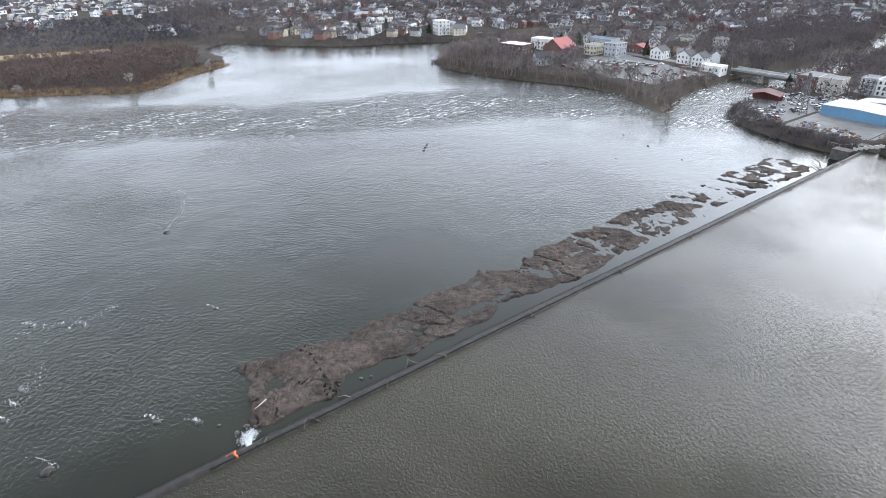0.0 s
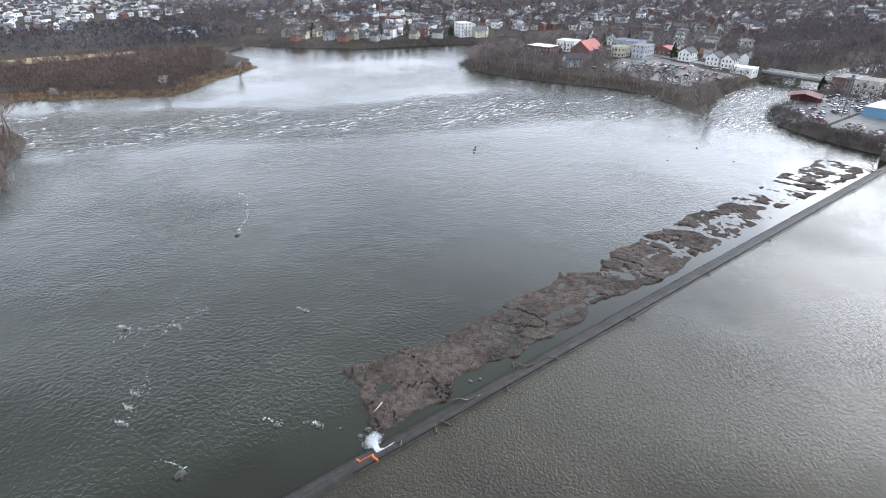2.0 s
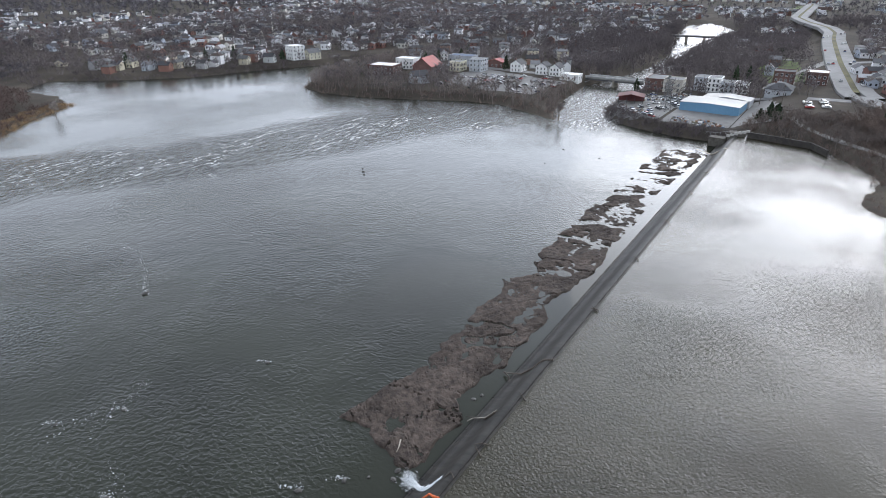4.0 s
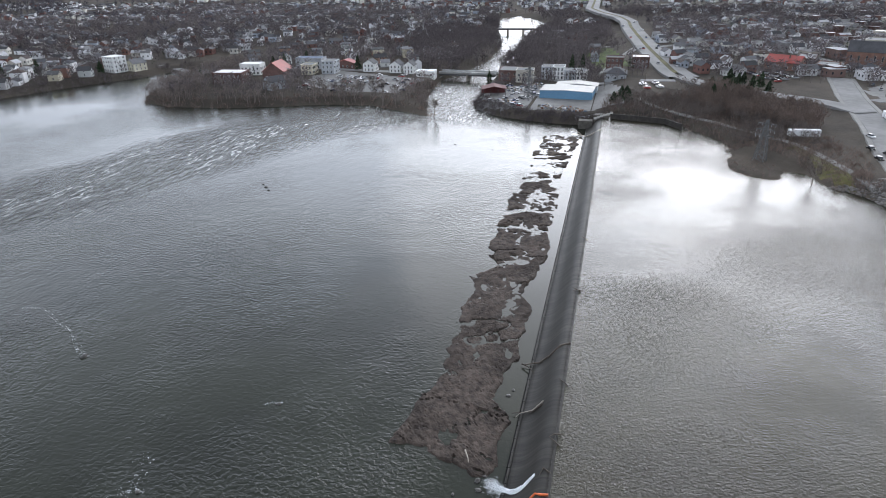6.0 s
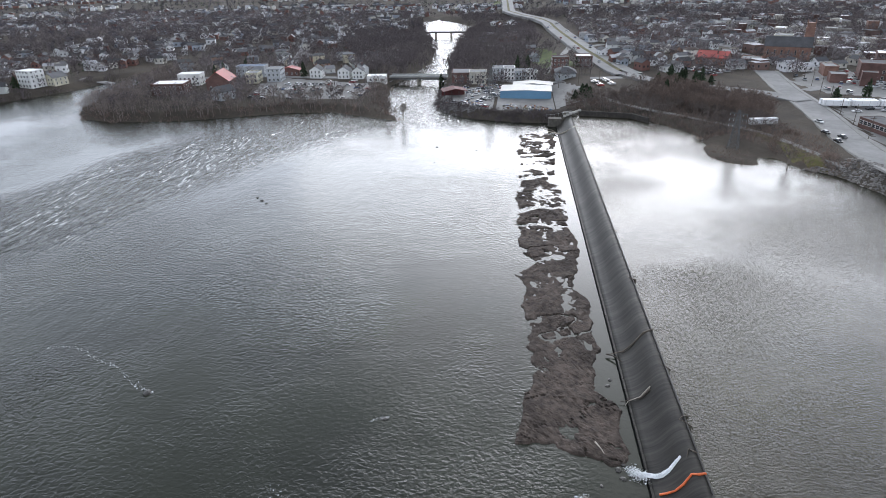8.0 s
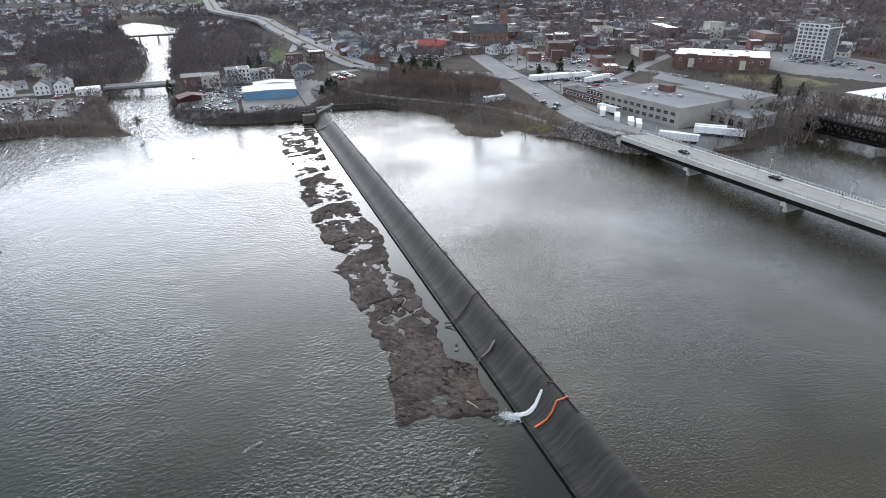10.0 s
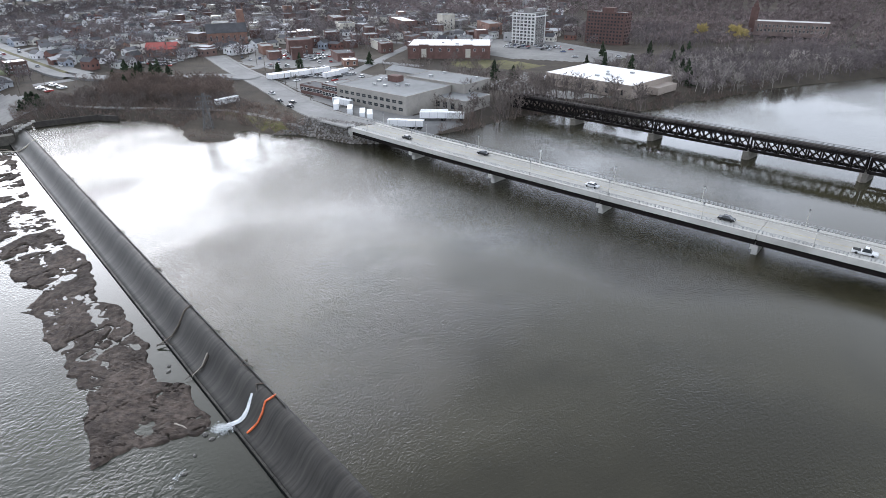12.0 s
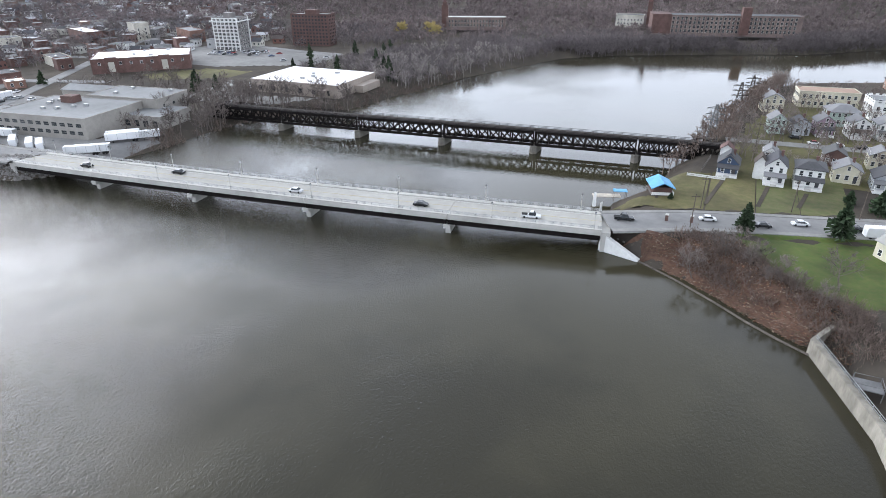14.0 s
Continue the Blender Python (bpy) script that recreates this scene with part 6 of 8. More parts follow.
def bare_tree(seed, h, spread, limbs, subs, twigs, width=0.12, trunk_frac=0.3, lean=0.06):
    """Triangles of a leafless tree: first the trunk and limbs, then the twigs."""
    rs = np.random.RandomState(seed)
    wood, fine_ = [], []

    def tube(a, b, r0, r1, n=4):
        d = b - a
        d = d / np.linalg.norm(d)
        s = np.cross(d, (0.3, 0.9, 0.1))
        s /= np.linalg.norm(s)
        u = np.cross(s, d)
        ring = lambda p, r: [p + r * (math.cos(2 * math.pi * i / n) * s + math.sin(2 * math.pi * i / n) * u) for i in range(n)]
        A, B = ring(a, r0), ring(b, r1)
        for i in range(n):
            j = (i + 1) % n
            wood.extend([A[i], A[j], B[j], A[i], B[j], B[i]])

    r = h * 0.018
    base = np.zeros(3)
    knee = np.array([rs.normal() * lean * h, rs.normal() * lean * h, h * trunk_frac])
    top = knee + np.array([rs.normal() * lean * h, rs.normal() * lean * h, h * (0.9 - trunk_frac)])
    tube(base - np.array([0, 0, 0.6]), knee, r * 1.25, r, 5)
    tube(knee, top, r, r * 0.2, 4)
    for i in range(limbs):
        t = (i + rs.rand()) / limbs
        s = knee + (top - knee) * t * 0.85
        az = i * 2.4 + rs.rand()
        ln = spread * h * (1.0 - 0.55 * t) * rs.uniform(0.7, 1.1)
        e = s + np.array([math.cos(az) * ln, math.sin(az) * ln, ln * rs.uniform(0.5, 1.1)])
        tube(s, e, r * 0.5 * (1 - 0.5 * t), r * 0.1, 3)
        for _ in range(subs):
            q = rs.uniform(0.3, 1.0)
            a = s + (e - s) * q
            dirn = (e - s) / np.linalg.norm(e - s) + rs.normal(size=3) * 0.55 + np.array([0, 0, 0.35])
            b = a + dirn / np.linalg.norm(dirn) * ln * rs.uniform(0.35, 0.6)
            fine_.extend(sliver(a, b, width * 1.6, rs))
            for _ in range(twigs):
                c = a + (b - a) * rs.uniform(0.3, 1.0)
                dn = (b - a) / np.linalg.norm(b - a) + rs.normal(size=3) * 0.6
                fine_.extend(sliver(c, c + dn / np.linalg.norm(dn) * h * rs.uniform(0.08, 0.16), width, rs))
    return np.array(wood), np.array(fine_)


def bush(seed, h, stems, twigs, width):
    rs = np.random.RandomState(seed)
    out = []
    for _ in range(stems):
        a = np.array([rs.normal() * h * 0.35, rs.normal() * h * 0.35, -0.2])
        d = np.array([rs.normal() * 0.45, rs.normal() * 0.45, 1.0])
        b = a + d * h * rs.uniform(0.6, 1.0)
        out.extend(sliver(a, b, width * 1.5, rs))
        for _ in range(twigs):
            c = a + (b - a) * rs.uniform(0.3, 0.95)
            e = c + (d + rs.normal(size=3) * 0.6) * h * rs.uniform(0.15, 0.32)
            out.extend(sliver(c, e, width, rs))
    return np.array(out)


def conifer(seed, h, w, n):
    """Needles of an evergreen: drooping sprays on an uneven, rounded cone."""
    rs = np.random.RandomState(seed)
    lump = rs.uniform(0.6, 1.15, (7, 6))
    out = []
    for i in range(n):
        t = rs.rand() ** 0.9
        z = h * (0.1 + 0.9 * t)
        az = rs.rand() * 6.283
        rad = w * (1 - t ** 1.5) * lump[int(az / 0.9), int(t * 5.99)] * rs.uniform(0.3, 1.0) + 0.25
        a = np.array([math.cos(az) * rad * 0.25, math.sin(az) * rad * 0.25, z])
        b = np.array([math.cos(az) * rad, math.sin(az) * rad, z - rad * rs.uniform(-0.1, 0.35)])
        out.extend(sliver(b + (b - a) * 0.15, a, w * rs.uniform(0.16, 0.34), rs))
        out.extend(sliver(a, b + np.array([0, 0, -0.3]), w * rs.uniform(0.1, 0.22), rs))
    return np.array(out)


def plant(templates, xyz, scales, seed):
    """Copies of triangle soups set out on the ground, as one array."""
    rs = np.random.RandomState(seed)
    out = []
    pick = rs.randint(len(templates), size=len(xyz))
    for k, tpl in enumerate(templates):
        sel = np.where(pick == k)[0]
        if not len(sel):
            continue
        a = rs.rand(len(sel)) * 6.283
        s = scales[sel]
        ca, sa = np.cos(a) * s, np.sin(a) * s
        X = tpl[None, :, 0] * ca[:, None] - tpl[None, :, 1] * sa[:, None] + xyz[sel, 0][:, None]
        Y = tpl[None, :, 0] * sa[:, None] + tpl[None, :, 1] * ca[:, None] + xyz[sel, 1][:, None]
        Z = tpl[None, :, 2] * s[:, None] + xyz[sel, 2][:, None]
        out.append(np.stack([X, Y, Z], 2).reshape(-1, 3))
    return np.concatenate(out)


def both(seed, h, spread, limbs, subs, twigs, width):
    w_, f_ = bare_tree(seed, h, spread, limbs, subs, twigs, width)
    return np.concatenate([w_, f_])


MIDTREES = [both(s, 12, 0.34, 8, 5, 4, 0.17) for s in range(40, 46)]
FARTREES = [both(s, 11, 0.36, 7, 4, 4, 0.24) for s in range(50, 56)]


def far_tree(seed, h, k=1.0):
    """A leafless tree for great distances: all slivers."""
    rs = np.random.RandomState(seed)
    out = list(sliver(np.zeros(3), np.array([0, 0, h * 0.9]), 0.6 * k, rs))
    for i in range(7):
        a = np.array([0, 0, h * rs.uniform(0.2, 0.65)])
        e = a + np.array([math.cos(i * 2.4), math.sin(i * 2.4), rs.uniform(0.5, 1.3)]) * h * rs.uniform(0.2, 0.36)
        out.extend(sliver(a, e, 0.6 * k, rs))
        for _ in range(3):
            c = a + (e - a) * rs.uniform(0.4, 1.0)
            out.extend(sliver(c, c + rs.normal(size=3) * (0.13, 0.13, 0.1) * h + (0, 0, 0.07 * h), 1.0 * k, rs))
    return np.array(out)


HILLTREES = [far_tree(s, 12) for s in range(60, 66)]
MIDFAR = [far_tree(s, 11, 0.6) for s in range(66, 72)]
BUSHES = [bush(s, 2.6, 12, 4, 0.09) for s in range(5)]
FARBUSH = [bush(s + 9, 3.2, 9, 3, 0.2) for s in range(5)]
FARFIR = [conifer(s, 12, 3.4, 32) for s in range(70, 74)]

built_xy = np.array([b[:3] for b in BUILT])


def scatter(box, n, seed, test, clear=2.0, tries=1):
    """Random spots in a box of the plan that pass a test and stand clear of the buildings."""
    rs = np.random.RandomState(seed)
    x, y = rs.uniform(box[0], box[2], n), rs.uniform(box[1], box[3], n)
    okk = test(x, y)
    x, y = x[okk], y[okk]
    close = np.zeros(len(x), bool)
    for a, b, r in built_xy:
        close |= (x - a) ** 2 + (y - b) ** 2 < (r * 0.85 + clear) ** 2
    x, y = x[~close], y[~close]
    return np.stack([x, y, land(x, y)], 1)


def clear_of(pts_line, half):
    """A test that keeps off a road."""
    a = np.array(pts_line, float)

    def test(x, y):
        best = np.full(x.shape, 1e9)
        for (ax, ay), (bx_, by_) in zip(a[:-1], a[1:]):
            dx, dy = bx_ - ax, by_ - ay
            t_ = np.clip(((x - ax) * dx + (y - ay) * dy) / (dx * dx + dy * dy), 0, 1)
            best = np.minimum(best, np.hypot(x - ax - t_ * dx, y - ay - t_ * dy))
        return best > half
    return test


off_roads = [clear_of([(296, -46), (318, -36), (336, -8), (352, 16), (368, 28), (388, 36)], 8), clear_of(east_axis, 11), clear_of(hwy, 20), clear_of(west_axis, 9), clear_of([(402, 160), (404, 460)], 7)]


LOTS = [[(325, 215), (380, 212), (398, 290), (370, 300), (335, 290), (322, 250)], [(180, -250), (240, -215), (330, -215), (350, -270), (300, -300), (190, -300)],
        [(320, -70), (360, -60), (410, -100), (380, -150), (330, -140), (300, -110)], [(245, -48), (300, -56), (305, -105), (245, -110)]]


def lots_free(x, y):
    return np.logical_and.reduce([inside_distance(p, x, y) < 0 for p in LOTS])


def roads_free(x, y):
    return np.logical_and.reduce([t_(x, y) for t_ in off_roads])


def wood(name, label, templates, spots_, seed, lo, hi, m):
    s = np.random.RandomState(seed).uniform(lo, hi, len(spots_))
    me = soup(name, plant(templates, spots_, s, seed), 3, m)
    return tagged(new(name, me), label, "woods", kind="stuff")


dN = lambda x, y: inside_distance(NORTH, x, y)
dE = lambda x, y: inside_distance(EAST, x, y)
dW = lambda x, y: inside_distance(WEST, x, y)
# the reed flat and scrub of the north-west bank
isl = lambda x, y: (dN(x, y) > 9) & (y < 560) & (x < 172)
wood("flat_scrub", "dense leafless brown scrub wood on the river flat", MIDFAR, scatter((-330, 405, 172, 560), 5200, 1, lambda x, y: isl(x, y) & (dN(x, y) > 14 + 16 * fractal(x / 30, y / 30, 2, 2))), 1, 0.5, 0.85, FLATTWIG)
wood("flat_brush", "russet brush at the edge of the reed flat", FARBUSH, scatter((-330, 395, 172, 470), 2600, 2, lambda x, y: (dN(x, y) > 7) & (dN(x, y) < 36) & (x < 170)), 2, 0.6, 1.2, FLATTWIG)
wood("islet_brush", "russet brush on the small islet", BUSHES + MIDTREES[:1], scatter((-90, 255, 2, 400), 700, 3, lambda x, y: inside_distance(ISLET, x, y) > 1.5), 3, 0.9, 1.7, REDTWIG)
reed_spots = scatter((-330, 396, 170, 470), 16000, 4, lambda x, y: (dN(x, y) > 0.8) & (dN(x, y) < 13 + 8 * fractal(x / 20, y / 20, 7, 2)) & (x < 168))
rt = [bush(s + 30, 1.5, 7, 1, 0.16) for s in range(4)]
tagged(new("reed_bed", soup("reed_bed", plant(rt, reed_spots, np.full(len(reed_spots), 1.0), 5), 3, REED)), "straw-coloured reed bed along the water", "reeds", kind="stuff")
# banks of the peninsula
wood("peninsula_wood", "bare grey-brown trees along the peninsula shore", MIDTREES, scatter((265, 170, 420, 420), 1500, 6, lambda x, y: (dN(x, y) > 3) & (dN(x, y) < 14 + 26 * smooth((y - 320) / 40) + 10 * smooth((215 - y) / 20)) & roads_free(x, y) & lots_free(x, y)), 6, 0.5, 0.85, TWIG)
wood("peninsula_brush", "russet brush on the peninsula bank", FARBUSH, scatter((262, 170, 420, 420), 2600, 7, lambda x, y: (dN(x, y) > 1.5) & (dN(x, y) < 13)), 7, 0.5, 1.1, REDTWIG)
wood("north_bank_brush", "leafless brush under the north town", FARBUSH, scatter((170, 440, 420, 600), 1500, 8, lambda x, y: (dN(x, y) > 1) & (dN(x, y) < 16)), 8, 0.6, 1.4, WOODTWIG)
wood("creek_wood", "dense leafless wood beyond the creek bridge", FARTREES, scatter((420, 205, 680, 330), 1000, 9, lambda x, y: (dN(x, y) > 4) & (y < 216 + 0.25 * (x - 420) + 45 * fractal(x / 40, y / 40, 3, 2))), 9, 0.8, 1.2, WOODTWIG)
wood("creek_south_wood", "leafless wood south of the creek", FARTREES, scatter((455, 95, 760, 172), 620, 10, lambda x, y: (dE(x, y) > 3) & roads_free(x, y)), 10, 0.7, 1.1, WOODTWIG)
wood("creek_bank_wood", "tall leafless trees along the creek banks", FARTREES, scatter((412, 150, 900, 290), 1500, 30, lambda x, y: (shore(x, y) > 1.5) & (shore(x, y) < 15) & roads_free(x, y)), 30, 0.7, 1.15, WOODTWIG)
wood("yard_bank_brush", "dark leafless brush below the scrap yard", BUSHES, scatter((276, 84, 372, 172), 1900, 11, lambda x, y: (dE(x, y) > 0.8) & (dE(x, y) < 10)), 11, 0.8, 1.5, WOODTWIG)
wood("east_bank_wood", "tangle of bare trees and brush on the east bank", MIDTREES, scatter((190, -12, 372, 76), 1250, 12, lambda x, y: (dE(x, y) > 6) & roads_free(x, y) & (inside_distance(SPIT, x, y) < -4) & ((x > 226) | (y > 26)) & (y > 0.35 * (x - 250) - 12) & (fractal(x / 26, y / 26, 4, 2) > 0.36) & ((x < 322) | (y < 40))), 12, 0.3, 0.56, TWIG)
wood("east_bank_brush", "russet brush on the east bank", BUSHES, scatter((178, -30, 372, 82), 3400, 13, lambda x, y: (dE(x, y) > 2) & roads_free(x, y) & (inside_distance(SPIT, x, y) < -4) & (y > 0.35 * (x - 250) - 14) & (x < 330)), 13, 0.5, 1.2, REDTWIG)
wood("spit_brush", "low dry brush on the flat spit", BUSHES, scatter((184, 0, 224, 34), 260, 33, lambda x, y: (inside_distance(SPIT, x, y) > 2.5)), 33, 0.22, 0.5, REDTWIG)
wood("bank_thicket", "tall reddish leafless thicket on the east bank", MIDTREES, scatter((245, -30, 345, 48), 900, 31, lambda x, y: (inside_distance([(302, 44), (264, 14), (247, -12), (272, -22), (296, -24), (316, -4), (346, 20)], x, y) > 0) & roads_free(x, y)), 31, 0.52, 0.8, REDTWIG)
wood("upstream_pale_trees", "pale bare trees on the flats up the river", MIDTREES, scatter((60, -345, 185, -212), 260, 32, lambda x, y: (dE(x, y) > 3) & (dE(x, y) < 80)), 32, 0.45, 0.85, PALETWIG)
wood("railway_bank_wood", "bare trees on the bank by the railway bridge", MIDTREES, scatter((90, -175, 190, -66), 300, 14, lambda x, y: (dE(x, y) > 2) & (dE(x, y) < 36) & (y < -72) & (y > -170)), 14, 0.75, 1.15, TWIG)
wood("railway_bank_brush", "leafless brush on the bank by the railway bridge", BUSHES, scatter((80, -340, 190, -60), 2200, 15, lambda x, y: (dE(x, y) > 0.8) & (dE(x, y) < 12) & (y < -42)), 15, 0.8, 1.5, REDTWIG)
wood("upstream_wood", "grey leafless wood up the river", MIDFAR, scatter((0, -480, 190, -215), 2600, 16, lambda x, y: (dE(x, y) > 6) & (dE(x, y) < 90)), 16, 0.6, 1.0, WOODTWIG)
wood("mill_bank_wood", "dark leafless wood on the bank under the mills", MIDFAR, scatter((-420, -700, 60, -380), 20000, 17, lambda x, y: (dE(x, y) > 1.5) & (dE(x, y) < 34)), 17, 0.75, 1.1, WOODTWIG)
wood("factory_wood", "rows of bare trees behind the factory", MIDTREES, scatter((140, -175, 260, -118), 110, 18, lambda x, y: (dE(x, y) > 18)), 18, 0.5, 0.8, TWIG)
wood("west_railway_wood", "russet trees along the west railway bank", MIDTREES, scatter((-112, -310, -62, -118), 620, 19, lambda x, y: (dW(x, y) > 1.0) & (dW(x, y) < 16 - 9 * smooth((y + 150) / 20))), 19, 0.5, 0.9, REDTWIG)
wood("west_yard_trees", "bare trees between the west bank houses", MIDTREES, scatter((-175, -280, -84, -125), 330, 20, lambda x, y: dW(x, y) > 12, 3), 20, 0.35, 0.75, TWIG)
wood("west_bank_brush", "russet leafless brush on the west bank", BUSHES, scatter((-125, -66, -70, -20), 1700, 21, lambda x, y: (dW(x, y) > 2.5 + 4 * fractal(x / 9, y / 9, 15, 2)) & (dW(x, y) < 24) & (y > -1.0 * (x + 60) - 62 - 30) & (fractal(x / 7, y / 7, 14, 2) > 0.36) & (inside_distance([(-90, -67), (-98, -53), (-106, -43), (-116, -38), (-130, -42), (-150, -50), (-150, -88), (-131, -83), (-105, -75)], x, y) < 0) & roads_free(x, y)), 21, 0.6, 1.25, REDTWIG)
# town and hill trees
wood("town_trees", "bare street and garden trees all over the town", MIDFAR, scatter((170, -420, 1000, 900), 23000, 22, lambda x, y: (shore(x, y) > 12) & roads_free(x, y) & lots_free(x, y) & (np.hypot(x, y) > 380) & (fractal(x / 45, y / 45, 12, 2) > 0.36), 0), 22, 0.65, 1.15, WOODTWIG)
wood("distant_trees", "leafless trees among the distant houses", HILLTREES, scatter((-900, -900, 2600, 2600), 13000, 23, lambda x, y: (shore(x, y) > 10) & (np.hypot(x, y) > 700) & (np.hypot(x, y) < 2700) & (np.degrees(np.arctan2(y, x)) > -50) & roads_free(x, y), 0), 23, 0.7, 1.15, HAZETWIG)
wood("hill_wood", "leafless wood on the hillside beyond the town", HILLTREES, scatter((-500, -1300, 1250, -330), 24000, 24, lambda x, y: (shore(x, y) > 20) & (np.hypot(x, y) > 600) & (np.hypot(x, y) < 1300) & (np.degrees(np.arctan2(y, x)) < -30)), 24, 0.7, 1.1, HILLTWIG)
wood("foothill_wood", "leafless wood between the river and the hill", HILLTREES, scatter((-420, -820, 300, -330), 6000, 27, lambda x, y: (dE(x, y) > 25) & (np.hypot(x, y) > 400) & (np.hypot(x, y) < 640) & (np.degrees(np.arctan2(y, x)) < -40), 1), 27, 0.6, 1.0, HILLTWIG)
wood("north_flat_wood", "leafless brown wood behind the reed flat", HILLTREES, scatter((-420, 592, 190, 760), 2600, 28, lambda x, y: (dN(x, y) > 20) & (fractal(x / 60, y / 60, 5, 2) > 0.34), 1), 28, 0.5, 0.85, HAZETWIG)
wood("north_hill_wood", "dark leafless wood along the northern skyline", HILLTREES, scatter((-900, 900, 1500, 2600), 5200, 29, lambda x, y: (np.hypot(x, y) > 1250) & (np.degrees(np.arctan2(y, x)) > 50), 0), 29, 1.2, 2.0, HAZETWIG)
fir = scatter((190, -420, 1500, 1500), 1100, 25, lambda x, y: (shore(x, y) > 14) & roads_free(x, y) & (np.hypot(x, y) > 400))
tagged(new("town_conifers", soup("town_conifers", plant(FARFIR, fir, np.random.RandomState(2).uniform(0.5, 1.0, len(fir)), 26), 3, NEEDLE)), "dark conifers dotted through the town", "conifers", kind="stuff")


# -- single trees that stand out --
def tree(x, y, h, seed, label, spread=0.4, m=TWIG, limbs=11, subs=8, twigs=6, width=0.085, z=None):
    w_, f_ = bare_tree(seed, h, spread, limbs, subs, twigs, width)
    t = thing("tree", label, "tree", pose(x, y, ground(x, y) if z is None else z))
    put("trunk", soup("trunk", w_, 3, BARK), t)
    put("crown", soup("crown", f_, 3, m), t)
    return t


def fir_tree(x, y, h, w, seed, label, n=520):
    t = thing("conifer", label, "tree", pose(x, y, ground(x, y)))
    put("trunk", Shape().bar((0, 0, -0.4), (0, 0, h * 0.9), 0.5, sides=6, tip=0.2).mesh("trunk", BARK), t)
    put("crown", soup("crown", conifer(seed, h, w, n), 3, NEEDLE), t)
    return t


tree(-82.5, -48, 8.5, 101, "crooked bare tree on the russet bank", 0.5)
tree(-113, -46, 9.5, 102, "spreading bare tree at the edge of the lawn", 0.5)
for i, (x, y, h) in enumerate([(-92, -57, 7), (-97, -52, 6.5), (-94, -50, 6), (-89, -53, 6.5), (-101, -47, 6), (-104, -41, 5.5), (-109, -36, 6), (-99, -43, 5), (-86, -58, 5)]):
    tree(x, y, h, 301 + i, "grey bare sapling in the bank brush", 0.42)
fir_tree(-92.5, -70, 8.5, 3.0, 105, "dark green rounded evergreen beside the street")
fir_tree(-115.5, -75.5, 10.5, 3.8, 106, "dark green spreading conifer on the lawn")
fir_tree(-128, -100, 8, 3.6, 107, "dark yew hedge tree by the houses")
fir_tree(-134, -103, 7, 4.2, 108, "dark yew hedge tree by the houses")
fir_tree(-121, -106, 4.5, 1.8, 109, "small green cypress by the houses")
fir_tree(-71.5, -88, 2.2, 0.9, 110, "small clipped evergreen by the boat house", 260)
tree(188, 2, 9, 111, "bare tree on the grassy bank", 0.42)
tree(158, -100, 13, 112, "tall bare tree by the railway", 0.4)
tree(150, -118, 14, 113, "tall bare tree by the railway", 0.4)
tree(142, -140, 12, 114, "tall bare tree by the railway", 0.4)
tree(130, -158, 8, 115, "bare tree on the bank below the warehouse", 0.5)
for i, (x, y, h) in enumerate([(190, -150, 12), (182, -158, 10), (172, -215, 11), (163, -222, 13), (150, -232, 12), (138, -260, 13), (146, -284, 13), (175, -292, 12), (200, -270, 11), (155, -309, 12), (120, -240, 12), (112, -232, 14), (104, -222, 9), (208, -168, 9)]):
    fir_tree(x, y, h, 3.2, 120 + i, "dark pine beside the warehouse", 300)
for i, (x, y, h) in enumerate([(311, 73, 8), (306, 69, 7), (316, 70, 7), (308, 77, 6), (330, 10, 9), (352, -2, 9), (360, -8, 10), (300, -64, 8), (308, -84, 11), (290, -128, 9), (440, 112, 12), (442, 104, 12), (395, 168, 10), (352, 14, 8), (358, 8, 7), (364, 4, 8), (371, 0, 8), (340, 2, 6), (346, -10, 7), (384, 6, 8), (320, 18, 9), (314, 24, 10), (356, 20, 7)]):
    fir_tree(x, y, h, 3.0, 140 + i, "dark pine on the east bank", 260)
for i, (x, y, h) in enumerate([(370, 332, 14), (402, 276, 12), (330, 520, 13), (300, 520, 13), (352, 480, 10), (420, 330, 12), (400, 340, 12), (250, 560, 13)]):
    fir_tree(x, y, h, 3.6, 160 + i, "tall dark spruce in the village", 260)
for i, (x, y) in enumerate([(196, -400), (158, -392), (172, -412)]):
    tree(x, y, 13, 180 + i, "yellow willow in its first leaf", 0.45, WILLOW, limbs=14, subs=10, twigs=8, width=0.4)
tree(131, 436, 11, 190, "pale birch on the reed flat", 0.25, PALETWIG, width=0.16)
tree(78, 418, 9, 191, "pale bare tree on the reed flat", 0.35, PALETWIG, width=0.14)
tree(20, 436, 8, 192, "pale bare tree on the reed flat", 0.35, PALETWIG, width=0.14)
for i, (x, y) in enumerate([(284, 181), (287, 178), (290, 187), (282, 176)]):
    tree(x, y, 7 + i, 200 + i, "thin bare tree leaning over the creek mouth", 0.3, z=1.0)
for i, (x, y, h) in enumerate([(298, 296, 12), (304, 280, 12), (312, 262, 10), (316, 246, 11), (306, 310, 11), (314, 238, 10), (322, 230, 12), (300, 330, 12), (294, 345, 12), (318, 222, 10)]):
    tree(x, y, h, 220 + i, "large bare tree on the peninsula shore", 0.46, limbs=10, subs=7, twigs=5, width=0.14)

